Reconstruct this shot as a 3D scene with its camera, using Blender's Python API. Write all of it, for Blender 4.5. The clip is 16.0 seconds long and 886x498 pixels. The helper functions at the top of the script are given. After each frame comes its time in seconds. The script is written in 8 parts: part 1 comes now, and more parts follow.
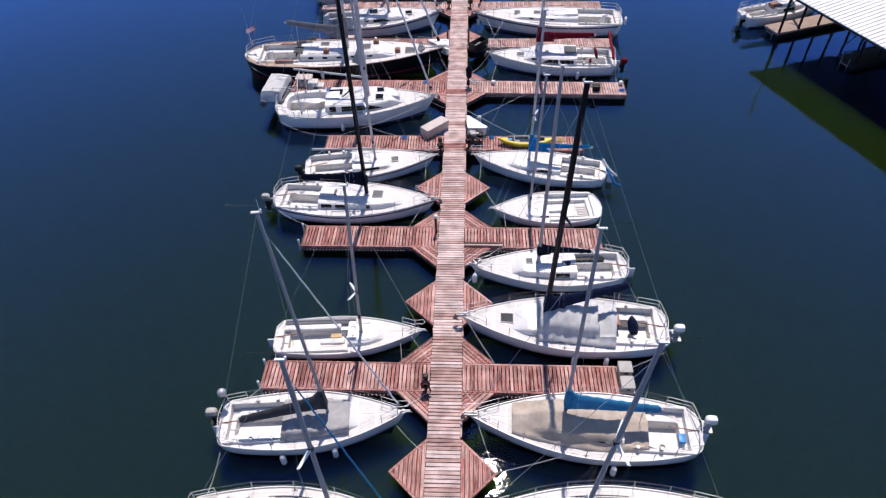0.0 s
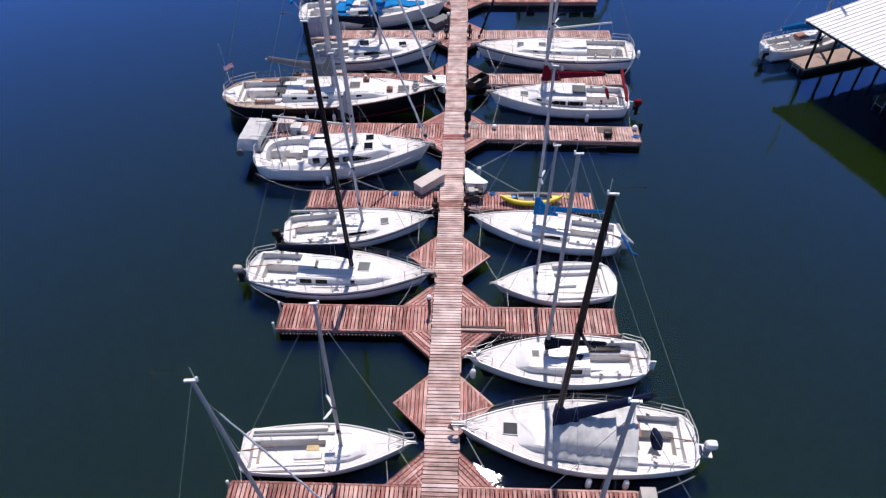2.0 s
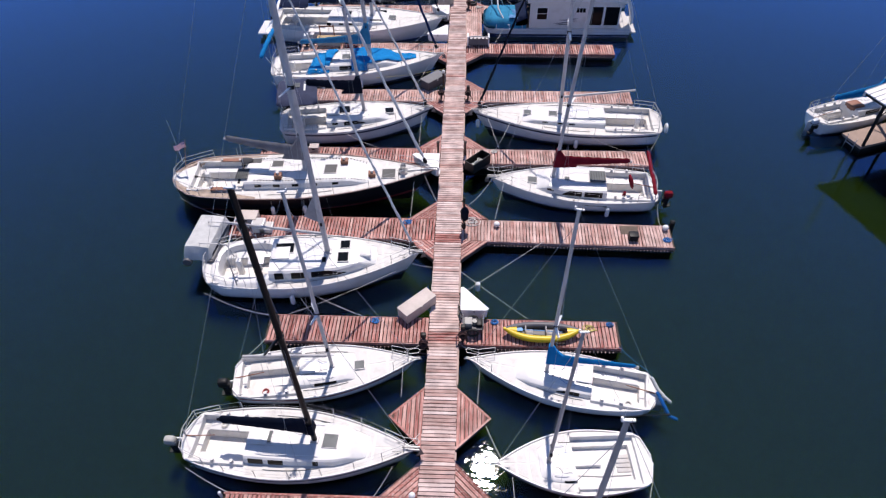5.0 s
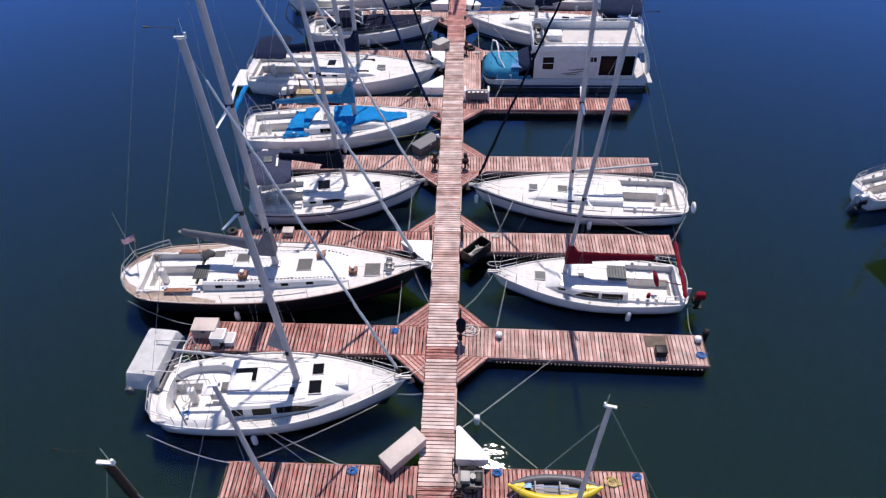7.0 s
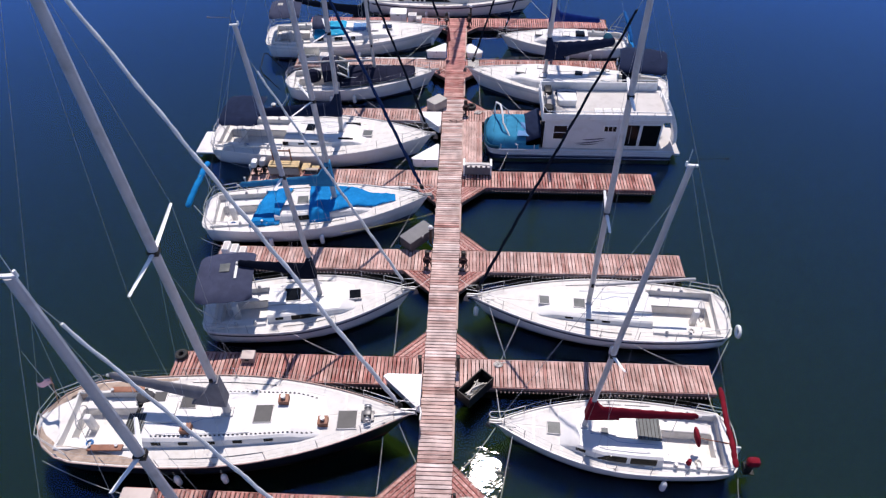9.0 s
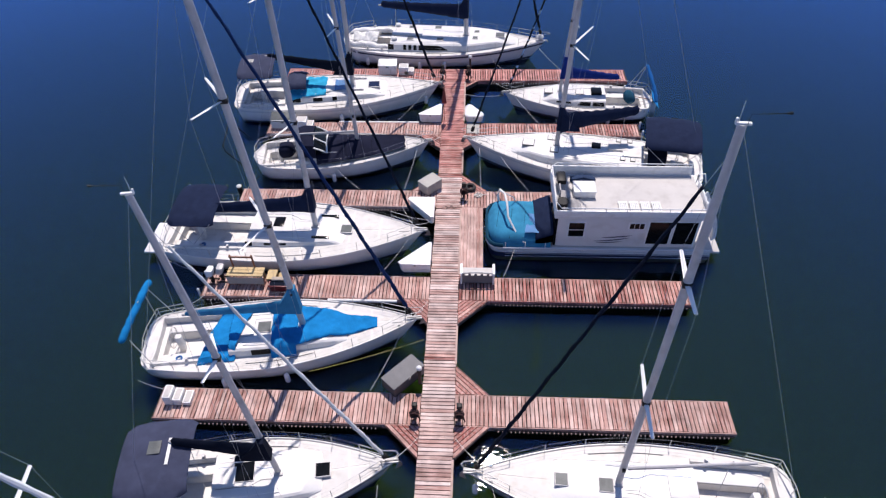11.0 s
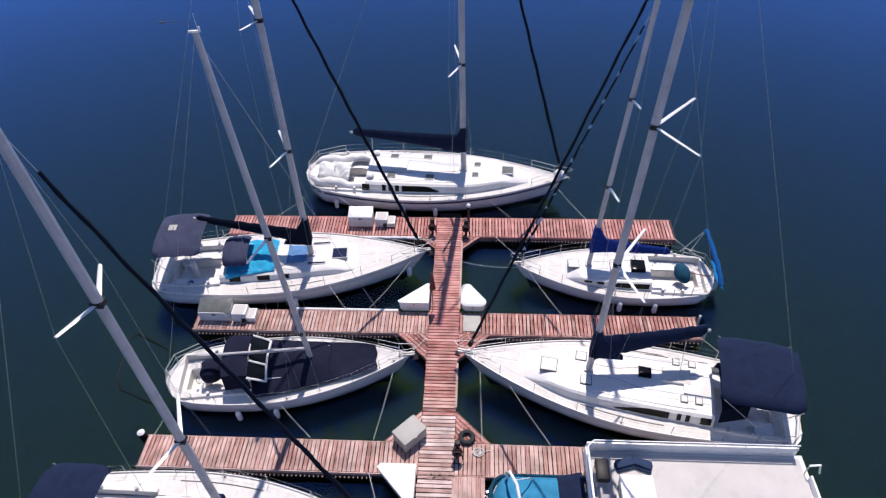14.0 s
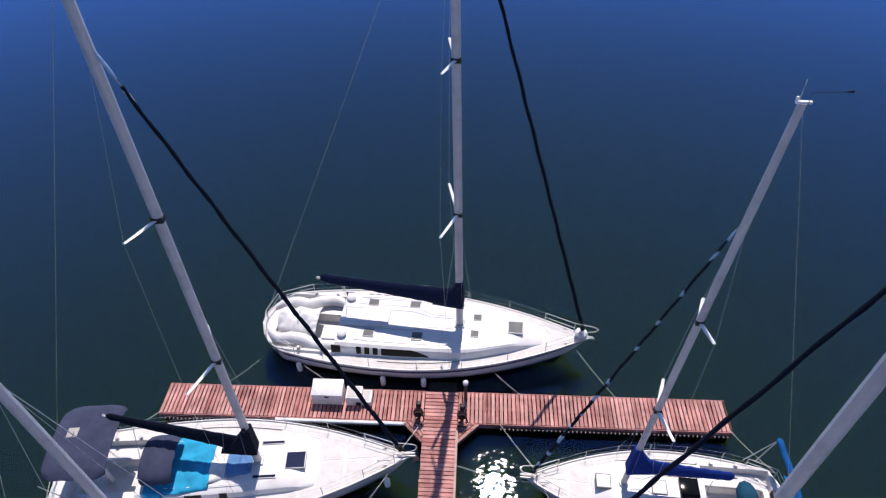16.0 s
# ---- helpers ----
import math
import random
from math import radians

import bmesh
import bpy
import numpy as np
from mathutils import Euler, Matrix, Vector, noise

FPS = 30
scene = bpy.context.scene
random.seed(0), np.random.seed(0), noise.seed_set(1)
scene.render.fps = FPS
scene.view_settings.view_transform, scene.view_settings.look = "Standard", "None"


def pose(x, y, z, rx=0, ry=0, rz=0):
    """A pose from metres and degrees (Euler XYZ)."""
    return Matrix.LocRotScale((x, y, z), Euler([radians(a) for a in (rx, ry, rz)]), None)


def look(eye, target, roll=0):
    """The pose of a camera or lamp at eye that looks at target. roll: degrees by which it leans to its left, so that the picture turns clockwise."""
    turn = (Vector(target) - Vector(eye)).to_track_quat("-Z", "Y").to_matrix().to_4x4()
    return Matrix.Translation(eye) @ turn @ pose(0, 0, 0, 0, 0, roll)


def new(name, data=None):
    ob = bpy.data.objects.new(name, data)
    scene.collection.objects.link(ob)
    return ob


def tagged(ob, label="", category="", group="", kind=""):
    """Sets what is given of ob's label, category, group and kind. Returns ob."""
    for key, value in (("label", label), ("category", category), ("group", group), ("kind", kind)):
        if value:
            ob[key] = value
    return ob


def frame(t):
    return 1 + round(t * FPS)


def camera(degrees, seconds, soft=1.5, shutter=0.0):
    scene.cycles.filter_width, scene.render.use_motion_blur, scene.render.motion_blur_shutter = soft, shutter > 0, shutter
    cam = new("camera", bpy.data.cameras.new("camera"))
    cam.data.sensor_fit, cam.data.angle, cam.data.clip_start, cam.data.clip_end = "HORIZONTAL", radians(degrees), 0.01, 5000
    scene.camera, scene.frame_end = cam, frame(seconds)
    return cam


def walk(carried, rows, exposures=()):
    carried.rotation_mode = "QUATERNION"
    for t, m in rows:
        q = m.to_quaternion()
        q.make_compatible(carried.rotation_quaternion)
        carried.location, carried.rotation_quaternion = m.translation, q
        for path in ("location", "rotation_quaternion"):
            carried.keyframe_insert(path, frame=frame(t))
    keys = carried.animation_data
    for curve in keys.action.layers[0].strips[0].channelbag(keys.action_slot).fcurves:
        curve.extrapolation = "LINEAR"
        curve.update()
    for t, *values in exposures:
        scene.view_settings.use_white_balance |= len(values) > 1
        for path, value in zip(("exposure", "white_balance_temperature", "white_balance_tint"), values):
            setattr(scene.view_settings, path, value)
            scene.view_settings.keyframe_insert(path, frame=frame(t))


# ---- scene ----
cam = camera(68.9, 16.0, soft=1.3)
PATH = [
    (0, (0.747, 1.307, 21.825), (0.674, 2.732, 20.424), -1.4),
    (0.5, (0.761, 2.601, 21.832), (0.688, 4.025, 20.429), -1.4),
    (1, (0.776, 3.9, 21.834), (0.702, 5.323, 20.43), -1.4),
    (1.5, (0.791, 5.2, 21.832), (0.717, 6.621, 20.427), -1.4),
    (2, (0.807, 6.513, 21.825), (0.734, 7.933, 20.419), -1.3),
    (2.5, (0.813, 7.86, 21.817), (0.74, 9.279, 20.41), -1.3),
    (3, (0.8, 9.241, 21.807), (0.73, 10.657, 20.397), -1.2),
    (3.5, (0.785, 10.665, 21.795), (0.716, 12.08, 20.383), -1.0),
    (4, (0.778, 12.139, 21.78), (0.711, 13.552, 20.366), -0.9),
    (4.2, (0.781, 12.747, 21.776), (0.713, 14.16, 20.362), -1.0),
    (6.3, (0.907, 19.333, 21.669), (0.838, 20.748, 20.257), -0.5),
    (6.5, (0.916, 19.997, 21.665), (0.844, 21.414, 20.256), -1.1),
    (7, (0.934, 21.742, 21.65), (0.862, 23.162, 20.244), -1.2),
    (7.5, (0.94, 23.552, 21.629), (0.867, 24.973, 20.224), -1.2),
    (8, (0.939, 25.401, 21.613), (0.866, 26.822, 20.207), -1.1),
    (8.5, (0.921, 27.269, 21.594), (0.851, 28.691, 20.19), -1.0),
    (9, (0.914, 29.163, 21.579), (0.844, 30.583, 20.172), -0.7),
    (9.2, (0.926, 29.941, 21.577), (0.856, 31.361, 20.17), -0.9),
    (11.3, (1.169, 38.376, 21.535), (1.081, 39.786, 20.12), -1.6),
    (11.5, (1.185, 39.225, 21.533), (1.095, 40.638, 20.12), -1.6),
    (12, (1.208, 41.456, 21.529), (1.116, 42.87, 20.118), -1.8),
    (12.5, (1.228, 43.754, 21.525), (1.132, 45.17, 20.116), -1.9),
    (13, (1.251, 46.078, 21.515), (1.152, 47.497, 20.109), -2.0),
    (13.5, (1.277, 48.409, 21.502), (1.176, 49.831, 20.1), -2.0),
    (14, (1.297, 50.736, 21.496), (1.194, 52.163, 20.098), -2.1),
    (14.5, (1.297, 53.071, 21.497), (1.192, 54.503, 20.104), -1.9),
    (15, (1.273, 55.429, 21.506), (1.168, 56.866, 20.119), -1.8),
    (15.5, (1.237, 57.82, 21.521), (1.133, 59.263, 20.139), -1.7),
    (16, (1.193, 60.214, 21.53), (1.09, 61.662, 20.155), -1.6),
]
walk(cam, [(t, look(eye, target, roll)) for t, eye, target, roll in PATH], exposures=[(0, 0.10, 6750, 15), (16, 0.10, 6750, 15)])

# ---- light ----
SUN_UP, SUN_SIDE = 63.7, 4.5
world = bpy.data.worlds.new("sky")
scene.world = world
world.use_nodes = True
wn = world.node_tree
sky = wn.nodes.new("ShaderNodeTexSky")
sky.sky_type = "NISHITA"
sky.sun_disc = False
sky.sun_elevation, sky.sun_rotation = radians(SUN_UP), radians(SUN_SIDE)
sky.altitude, sky.air_density, sky.dust_density, sky.ozone_density = 300, 1.0, 0.1, 4.0
tint = wn.nodes.new("ShaderNodeMixRGB")
tint.blend_type = "MULTIPLY"
tint.inputs[0].default_value = 1.0
tint.inputs[2].default_value = (0.97, 0.98, 1.15, 1)
wn.links.new(sky.outputs[0], tint.inputs[1])
wn.links.new(tint.outputs[0], wn.nodes["Background"].inputs[0])
wn.nodes["Background"].inputs[1].default_value = 0.104
sun_data = bpy.data.lights.new("sun", "SUN")
sun_data.energy, sun_data.angle, sun_data.color = 4.65, radians(0.53), (1.0, 0.945, 0.905)
sun = new("sun", sun_data)
sd = Vector((math.sin(radians(SUN_SIDE)) * math.cos(radians(SUN_UP)), math.cos(radians(SUN_SIDE)) * math.cos(radians(SUN_UP)), math.sin(radians(SUN_UP))))
sun.matrix_world = look(sd * 100, (0, 0, 0))


# ---- materials ----
def mat(name, col, rough=0.5, metal=0.0, vary=0.12, scale=3.0, fine=40.0, bump=0.1, dirt=None, dirt_amount=0.0, island=0.0, coat=0.0, spec=0.5):
    """A node material: base colour, broad and fine variation, fine relief, optional dirt patches."""
    m = bpy.data.materials.new(name)
    m.use_nodes = True
    nt = m.node_tree
    b = nt.nodes["Principled BSDF"]
    b.inputs["Roughness"].default_value = rough
    b.inputs["Metallic"].default_value = metal
    b.inputs["Coat Weight"].default_value = coat
    b.inputs["Specular IOR Level"].default_value = spec
    tc = nt.nodes.new("ShaderNodeTexCoord")
    n1 = nt.nodes.new("ShaderNodeTexNoise")
    n1.inputs["Scale"].default_value, n1.inputs["Detail"].default_value = scale, 5
    n2 = nt.nodes.new("ShaderNodeTexNoise")
    n2.inputs["Scale"].default_value, n2.inputs["Detail"].default_value = fine, 3
    for n in (n1, n2):
        nt.links.new(tc.outputs["Object"], n.inputs["Vector"])
    add = nt.nodes.new("ShaderNodeMath")
    add.operation = "MULTIPLY_ADD"
    nt.links.new(n2.outputs["Fac"], add.inputs[0])
    add.inputs[1].default_value = 0.5
    nt.links.new(n1.outputs["Fac"], add.inputs[2])
    ramp = nt.nodes.new("ShaderNodeValToRGB")
    c0 = [max(0, c * (1 - vary)) for c in col]
    c1 = [min(1, c * (1 + vary)) for c in col]
    ramp.color_ramp.elements[0].position, ramp.color_ramp.elements[1].position = 0.5, 1.0
    ramp.color_ramp.elements[0].color, ramp.color_ramp.elements[1].color = (*c0, 1), (*c1, 1)
    nt.links.new(add.outputs[0], ramp.inputs[0])
    out = ramp.outputs[0]
    if dirt:
        n3 = nt.nodes.new("ShaderNodeTexNoise")
        n3.inputs["Scale"].default_value, n3.inputs["Detail"].default_value = scale * 1.7, 8
        nt.links.new(tc.outputs["Object"], n3.inputs["Vector"])
        r3 = nt.nodes.new("ShaderNodeMapRange")
        r3.inputs["From Min"].default_value, r3.inputs["From Max"].default_value = 0.52, 0.72
        r3.inputs["To Max"].default_value = dirt_amount
        nt.links.new(n3.outputs["Fac"], r3.inputs["Value"])
        mx = nt.nodes.new("ShaderNodeMixRGB")
        mx.inputs[2].default_value = (*dirt, 1)
        nt.links.new(r3.outputs[0], mx.inputs[0])
        nt.links.new(out, mx.inputs[1])
        out = mx.outputs[0]
    if island:
        oi = nt.nodes.new("ShaderNodeObjectInfo")
        hv = nt.nodes.new("ShaderNodeHueSaturation")
        mr = nt.nodes.new("ShaderNodeMapRange")
        mr.inputs["To Min"].default_value, mr.inputs["To Max"].default_value = 1 - island, 1 + island
        nt.links.new(oi.outputs["Random"], mr.inputs["Value"])
        nt.links.new(mr.outputs[0], hv.inputs["Value"])
        nt.links.new(out, hv.inputs["Color"])
        out = hv.outputs[0]
    nt.links.new(out, b.inputs["Base Color"])
    if bump:
        bp = nt.nodes.new("ShaderNodeBump")
        bp.inputs["Strength"].default_value, bp.inputs["Distance"].default_value = bump, 0.01
        nt.links.new(n2.outputs["Fac"], bp.inputs["Height"])
        nt.links.new(bp.outputs[0], b.inputs["Normal"])
    return m


def plank_mat(name, stops, along, worn=(0.60, 0.50, 0.46)):
    """Weathered decking: a colour for each board, long grain, pale wear and dark stains. along: the axis of the grain."""
    m = bpy.data.materials.new(name)
    m.use_nodes = True
    nt = m.node_tree
    b = nt.nodes["Principled BSDF"]
    b.inputs["Roughness"].default_value = 0.75
    b.inputs["Specular IOR Level"].default_value = 0.25
    rnd = nt.nodes.new("ShaderNodeObjectInfo").outputs["Random"]
    ramp = nt.nodes.new("ShaderNodeValToRGB")
    el = ramp.color_ramp.elements
    while len(el) < len(stops):
        el.new(0.5)
    for i, c in enumerate(stops):
        el[i].position, el[i].color = i / (len(stops) - 1), (*c, 1)
    nt.links.new(rnd, ramp.inputs[0])
    geo = nt.nodes.new("ShaderNodeNewGeometry")
    mp = nt.nodes.new("ShaderNodeMapping")
    mp.inputs["Scale"].default_value = (1.6, 26, 26) if along == "x" else (26, 1.6, 26) if along == "y" else (12, 12, 12)
    nt.links.new(geo.outputs["Position"], mp.inputs["Vector"])
    grain = nt.nodes.new("ShaderNodeTexNoise")
    grain.inputs["Scale"].default_value, grain.inputs["Detail"].default_value = 1.0, 7
    nt.links.new(mp.outputs[0], grain.inputs["Vector"])
    stain = nt.nodes.new("ShaderNodeTexNoise")
    stain.inputs["Scale"].default_value, stain.inputs["Detail"].default_value = 1.7, 9
    nt.links.new(geo.outputs["Position"], stain.inputs["Vector"])
    w = nt.nodes.new("ShaderNodeMapRange")
    w.inputs["From Min"].default_value, w.inputs["From Max"].default_value, w.inputs["To Max"].default_value = 0.45, 0.68, 0.52
    nt.links.new(grain.outputs["Fac"], w.inputs["Value"])
    mx = nt.nodes.new("ShaderNodeMixRGB")
    mx.inputs[2].default_value = (*worn, 1)
    nt.links.new(w.outputs[0], mx.inputs[0])
    nt.links.new(ramp.outputs[0], mx.inputs[1])
    s = nt.nodes.new("ShaderNodeMapRange")
    s.inputs["From Min"].default_value, s.inputs["From Max"].default_value = 0.32, 0.68
    s.inputs["To Min"].default_value, s.inputs["To Max"].default_value = 0.66, 1.24
    nt.links.new(stain.outputs["Fac"], s.inputs["Value"])
    split = nt.nodes.new("ShaderNodeMapRange")
    split.inputs["From Min"].default_value, split.inputs["From Max"].default_value, split.inputs["To Min"].default_value, split.inputs["To Max"].default_value = 0.30, 0.40, 0.45, 1.0
    nt.links.new(grain.outputs["Fac"], split.inputs["Value"])
    both = nt.nodes.new("ShaderNodeMath")
    both.operation = "MULTIPLY"
    nt.links.new(s.outputs[0], both.inputs[0])
    nt.links.new(split.outputs[0], both.inputs[1])
    hv = nt.nodes.new("ShaderNodeHueSaturation")
    nt.links.new(both.outputs[0], hv.inputs["Value"])
    nt.links.new(mx.outputs[0], hv.inputs["Color"])
    nt.links.new(hv.outputs[0], b.inputs["Base Color"])
    bp = nt.nodes.new("ShaderNodeBump")
    bp.inputs["Strength"].default_value, bp.inputs["Distance"].default_value = 0.4, 0.01
    nt.links.new(grain.outputs["Fac"], bp.inputs["Height"])
    nt.links.new(bp.outputs[0], b.inputs["Normal"])
    return m


def water_mat():
    """The lake's surface: a rippled mirror by angle, clear below, with calm and wind-ruffled stretches."""
    m = bpy.data.materials.new("lake_water")
    m.use_nodes = True
    nt = m.node_tree
    nt.nodes.remove(nt.nodes["Principled BSDF"])
    below = nt.nodes.new("ShaderNodeBsdfTransparent")
    below.inputs["Color"].default_value = (0.96, 0.98, 0.97, 1)
    gloss = nt.nodes.new("ShaderNodeBsdfGlossy")
    gloss.distribution = "BECKMANN"
    gloss.inputs["Roughness"].default_value, gloss.inputs["Color"].default_value = 0.05, (0.06, 0.385, 1.0, 1)
    fres = nt.nodes.new("ShaderNodeFresnel")
    fres.inputs["IOR"].default_value = 1.333
    share = nt.nodes.new("ShaderNodeMath")
    share.operation, share.use_clamp = "MULTIPLY_ADD", True
    share.inputs[1].default_value, share.inputs[2].default_value = 3.5, -0.011
    nt.links.new(fres.outputs[0], share.inputs[0])
    blend = nt.nodes.new("ShaderNodeMixShader")
    nt.links.new(share.outputs[0], blend.inputs[0])
    nt.links.new(below.outputs[0], blend.inputs[1])
    glint = nt.nodes.new("ShaderNodeBsdfGlossy")
    glint.distribution = "BECKMANN"
    glint.inputs["Roughness"].default_value, glint.inputs["Color"].default_value = 0.068, (1.0, 0.98, 0.95, 1)
    lobes = nt.nodes.new("ShaderNodeMixShader")
    lobes.inputs[0].default_value = 0.21
    nt.links.new(gloss.outputs[0], lobes.inputs[1])
    nt.links.new(glint.outputs[0], lobes.inputs[2])
    nt.links.new(lobes.outputs[0], blend.inputs[2])
    nt.links.new(blend.outputs[0], nt.nodes["Material Output"].inputs["Surface"])
    geo = nt.nodes.new("ShaderNodeNewGeometry")

    def noise_of(scale, detail, stretch=(1, 1, 1), turn=0.3):
        mp = nt.nodes.new("ShaderNodeMapping")
        mp.inputs["Scale"].default_value, mp.inputs["Rotation"].default_value = stretch, (0, 0, turn)
        nt.links.new(geo.outputs["Position"], mp.inputs["Vector"])
        n = nt.nodes.new("ShaderNodeTexNoise")
        n.inputs["Scale"].default_value, n.inputs["Detail"].default_value = scale, detail
        nt.links.new(mp.outputs[0], n.inputs["Vector"])
        return n.outputs["Fac"]

    # wind ruffles the open lake beyond the dock's head and in patches
    xyz = nt.nodes.new("ShaderNodeSeparateXYZ")
    nt.links.new(geo.outputs["Position"], xyz.inputs[0])
    reach = nt.nodes.new("ShaderNodeMapRange")
    reach.inputs["From Min"].default_value, reach.inputs["From Max"].default_value = 45, 95
    reach.inputs["To Min"].default_value, reach.inputs["To Max"].default_value = -0.20, 0.12
    nt.links.new(xyz.outputs["Y"], reach.inputs["Value"])
    gust = nt.nodes.new("ShaderNodeMath")
    gust.operation = "ADD"
    nt.links.new(noise_of(0.035, 3, (1, 2.2, 1), 0.15), gust.inputs[0])
    nt.links.new(reach.outputs[0], gust.inputs[1])
    ruffle = nt.nodes.new("ShaderNodeMapRange")
    ruffle.inputs["From Min"].default_value, ruffle.inputs["From Max"].default_value = 0.44, 0.56
    ruffle.inputs["To Min"].default_value, ruffle.inputs["To Max"].default_value = 0.42, 1.0
    nt.links.new(gust.outputs[0], ruffle.inputs["Value"])
    prev = None
    for scale, stretch, dist, windy in ((0.35, (1, 1.3, 1), 0.014, False), (1.9, (1, 1.4, 1), 0.014, True), (6.0, (1, 1.5, 1), 0.0022, True)):
        bp = nt.nodes.new("ShaderNodeBump")
        bp.inputs["Strength"].default_value, bp.inputs["Distance"].default_value = 0.55, dist
        if windy:
            k = nt.nodes.new("ShaderNodeMath")
            k.operation = "MULTIPLY"
            k.inputs[1].default_value = 0.75
            nt.links.new(ruffle.outputs[0], k.inputs[0])
            nt.links.new(k.outputs[0], bp.inputs["Strength"])
        nt.links.new(noise_of(scale, 2, stretch), bp.inputs["Height"])
        if prev:
            nt.links.new(prev.outputs[0], bp.inputs["Normal"])
        prev = bp
    for n in (gloss, glint, fres):
        nt.links.new(prev.outputs[0], n.inputs["Normal"])
    return m


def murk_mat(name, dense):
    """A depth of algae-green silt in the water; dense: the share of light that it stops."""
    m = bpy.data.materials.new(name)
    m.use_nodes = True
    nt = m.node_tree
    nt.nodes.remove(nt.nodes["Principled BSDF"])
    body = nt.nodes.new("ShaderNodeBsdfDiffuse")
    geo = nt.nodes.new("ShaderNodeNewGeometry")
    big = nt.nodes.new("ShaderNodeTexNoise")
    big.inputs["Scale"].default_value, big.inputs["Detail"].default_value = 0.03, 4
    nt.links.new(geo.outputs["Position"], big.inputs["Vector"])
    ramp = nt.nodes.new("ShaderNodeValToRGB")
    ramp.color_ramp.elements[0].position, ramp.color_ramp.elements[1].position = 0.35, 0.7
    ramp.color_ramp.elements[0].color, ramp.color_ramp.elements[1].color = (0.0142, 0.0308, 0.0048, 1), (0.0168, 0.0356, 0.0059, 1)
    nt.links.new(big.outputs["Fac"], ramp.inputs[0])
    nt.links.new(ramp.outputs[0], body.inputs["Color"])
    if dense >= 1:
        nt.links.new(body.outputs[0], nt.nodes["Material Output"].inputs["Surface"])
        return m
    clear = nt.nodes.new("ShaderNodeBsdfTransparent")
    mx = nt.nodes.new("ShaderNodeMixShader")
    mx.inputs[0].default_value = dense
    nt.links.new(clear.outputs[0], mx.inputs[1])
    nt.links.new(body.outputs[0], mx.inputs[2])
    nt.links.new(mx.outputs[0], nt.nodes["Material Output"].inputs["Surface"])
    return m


WATER = water_mat()
GEL = mat("white_gelcoat", (0.695, 0.685, 0.67), 0.3, vary=0.05, scale=1.2, bump=0.02, dirt=(0.52, 0.48, 0.43), dirt_amount=0.38)
DECK = mat("nonskid_deck", (0.655, 0.64, 0.615), 0.6, vary=0.08, scale=1.5, fine=60, bump=0.25, dirt=(0.47, 0.43, 0.38), dirt_amount=0.5)
NONSKID = mat("moulded_nonskid", (0.615, 0.595, 0.565), 0.7, vary=0.07, scale=2.0, fine=150, bump=0.3, dirt=(0.46, 0.42, 0.36), dirt_amount=0.4)
CREAM = mat("cream_deck", (0.62, 0.595, 0.56), 0.6, vary=0.06, scale=1.5, fine=120, bump=0.25, dirt=(0.45, 0.40, 0.32), dirt_amount=0.4)
TOPSIDE = mat("white_topside", (0.70, 0.71, 0.72), 0.2, vary=0.04, scale=0.8, bump=0.01, dirt=(0.5, 0.47, 0.40), dirt_amount=0.25, coat=0.3)
GREYSIDE = mat("grey_topside", (0.55, 0.58, 0.62), 0.25, vary=0.05, scale=0.8, bump=0.01, coat=0.3)
NAVY_HULL = mat("dark_topside", (0.006, 0.006, 0.009), 0.3, vary=0.2, bump=0.0, spec=0.25)
ANTIFOUL = mat("dark_antifouling", (0.02, 0.03, 0.05), 0.7, vary=0.4)
STRIPE_NAVY = mat("navy_stripe", (0.012, 0.02, 0.06), 0.3, vary=0.1)
STRIPE_RED = mat("red_stripe", (0.25, 0.03, 0.03), 0.4, vary=0.1)
BLACK = mat("black_plastic", (0.010, 0.010, 0.011), 0.5, vary=0.3, spec=0.25)
RUBBER = mat("black_rubber", (0.02, 0.02, 0.02), 0.8, vary=0.3)
GLASS_DARK = mat("smoked_acrylic", (0.005, 0.006, 0.007), 0.12, vary=0.3, bump=0.0, spec=0.15)
GLASS_NAVY = mat("navy_tinted_acrylic", (0.012, 0.018, 0.05), 0.2, vary=0.3, bump=0.0, spec=0.2)
HATCH_GREY = mat("hazed_hatch_acrylic", (0.12, 0.13, 0.13), 0.4, vary=0.25, bump=0.0, spec=0.12)
ALU = mat("anodised_aluminium", (0.50, 0.485, 0.48), 0.5, metal=0.12, vary=0.12, scale=1.4, bump=0.02, dirt=(0.30, 0.28, 0.26), dirt_amount=0.5)
ALU_DULL = mat("dull_weathered_aluminium", (0.34, 0.33, 0.325), 0.55, metal=0.1, vary=0.15, scale=1.5, bump=0.03)
ALU_WHITE = mat("white_painted_spar", (0.74, 0.74, 0.73), 0.35, vary=0.05, bump=0.02)
SPAR_BLACK = mat("black_painted_spar", (0.009, 0.008, 0.009), 0.4, vary=0.2, spec=0.2)
STEEL = mat("polished_stainless_steel", (0.45, 0.45, 0.46), 0.55, metal=0.6, vary=0.05, bump=0)
WIRE = mat("rigging_wire", (0.40, 0.41, 0.43), 0.6, metal=0.3, vary=0.05, bump=0)
ROPE = mat("white_rope", (0.60, 0.58, 0.54), 0.9, vary=0.2, fine=150, bump=0.4)
ROPE_BLUE = mat("blue_rope", (0.03, 0.16, 0.42), 0.9, vary=0.3, fine=150, bump=0.4)
ROPE_YELLOW = mat("yellow_rope", (0.50, 0.42, 0.14), 0.9, vary=0.2, fine=150, bump=0.4)
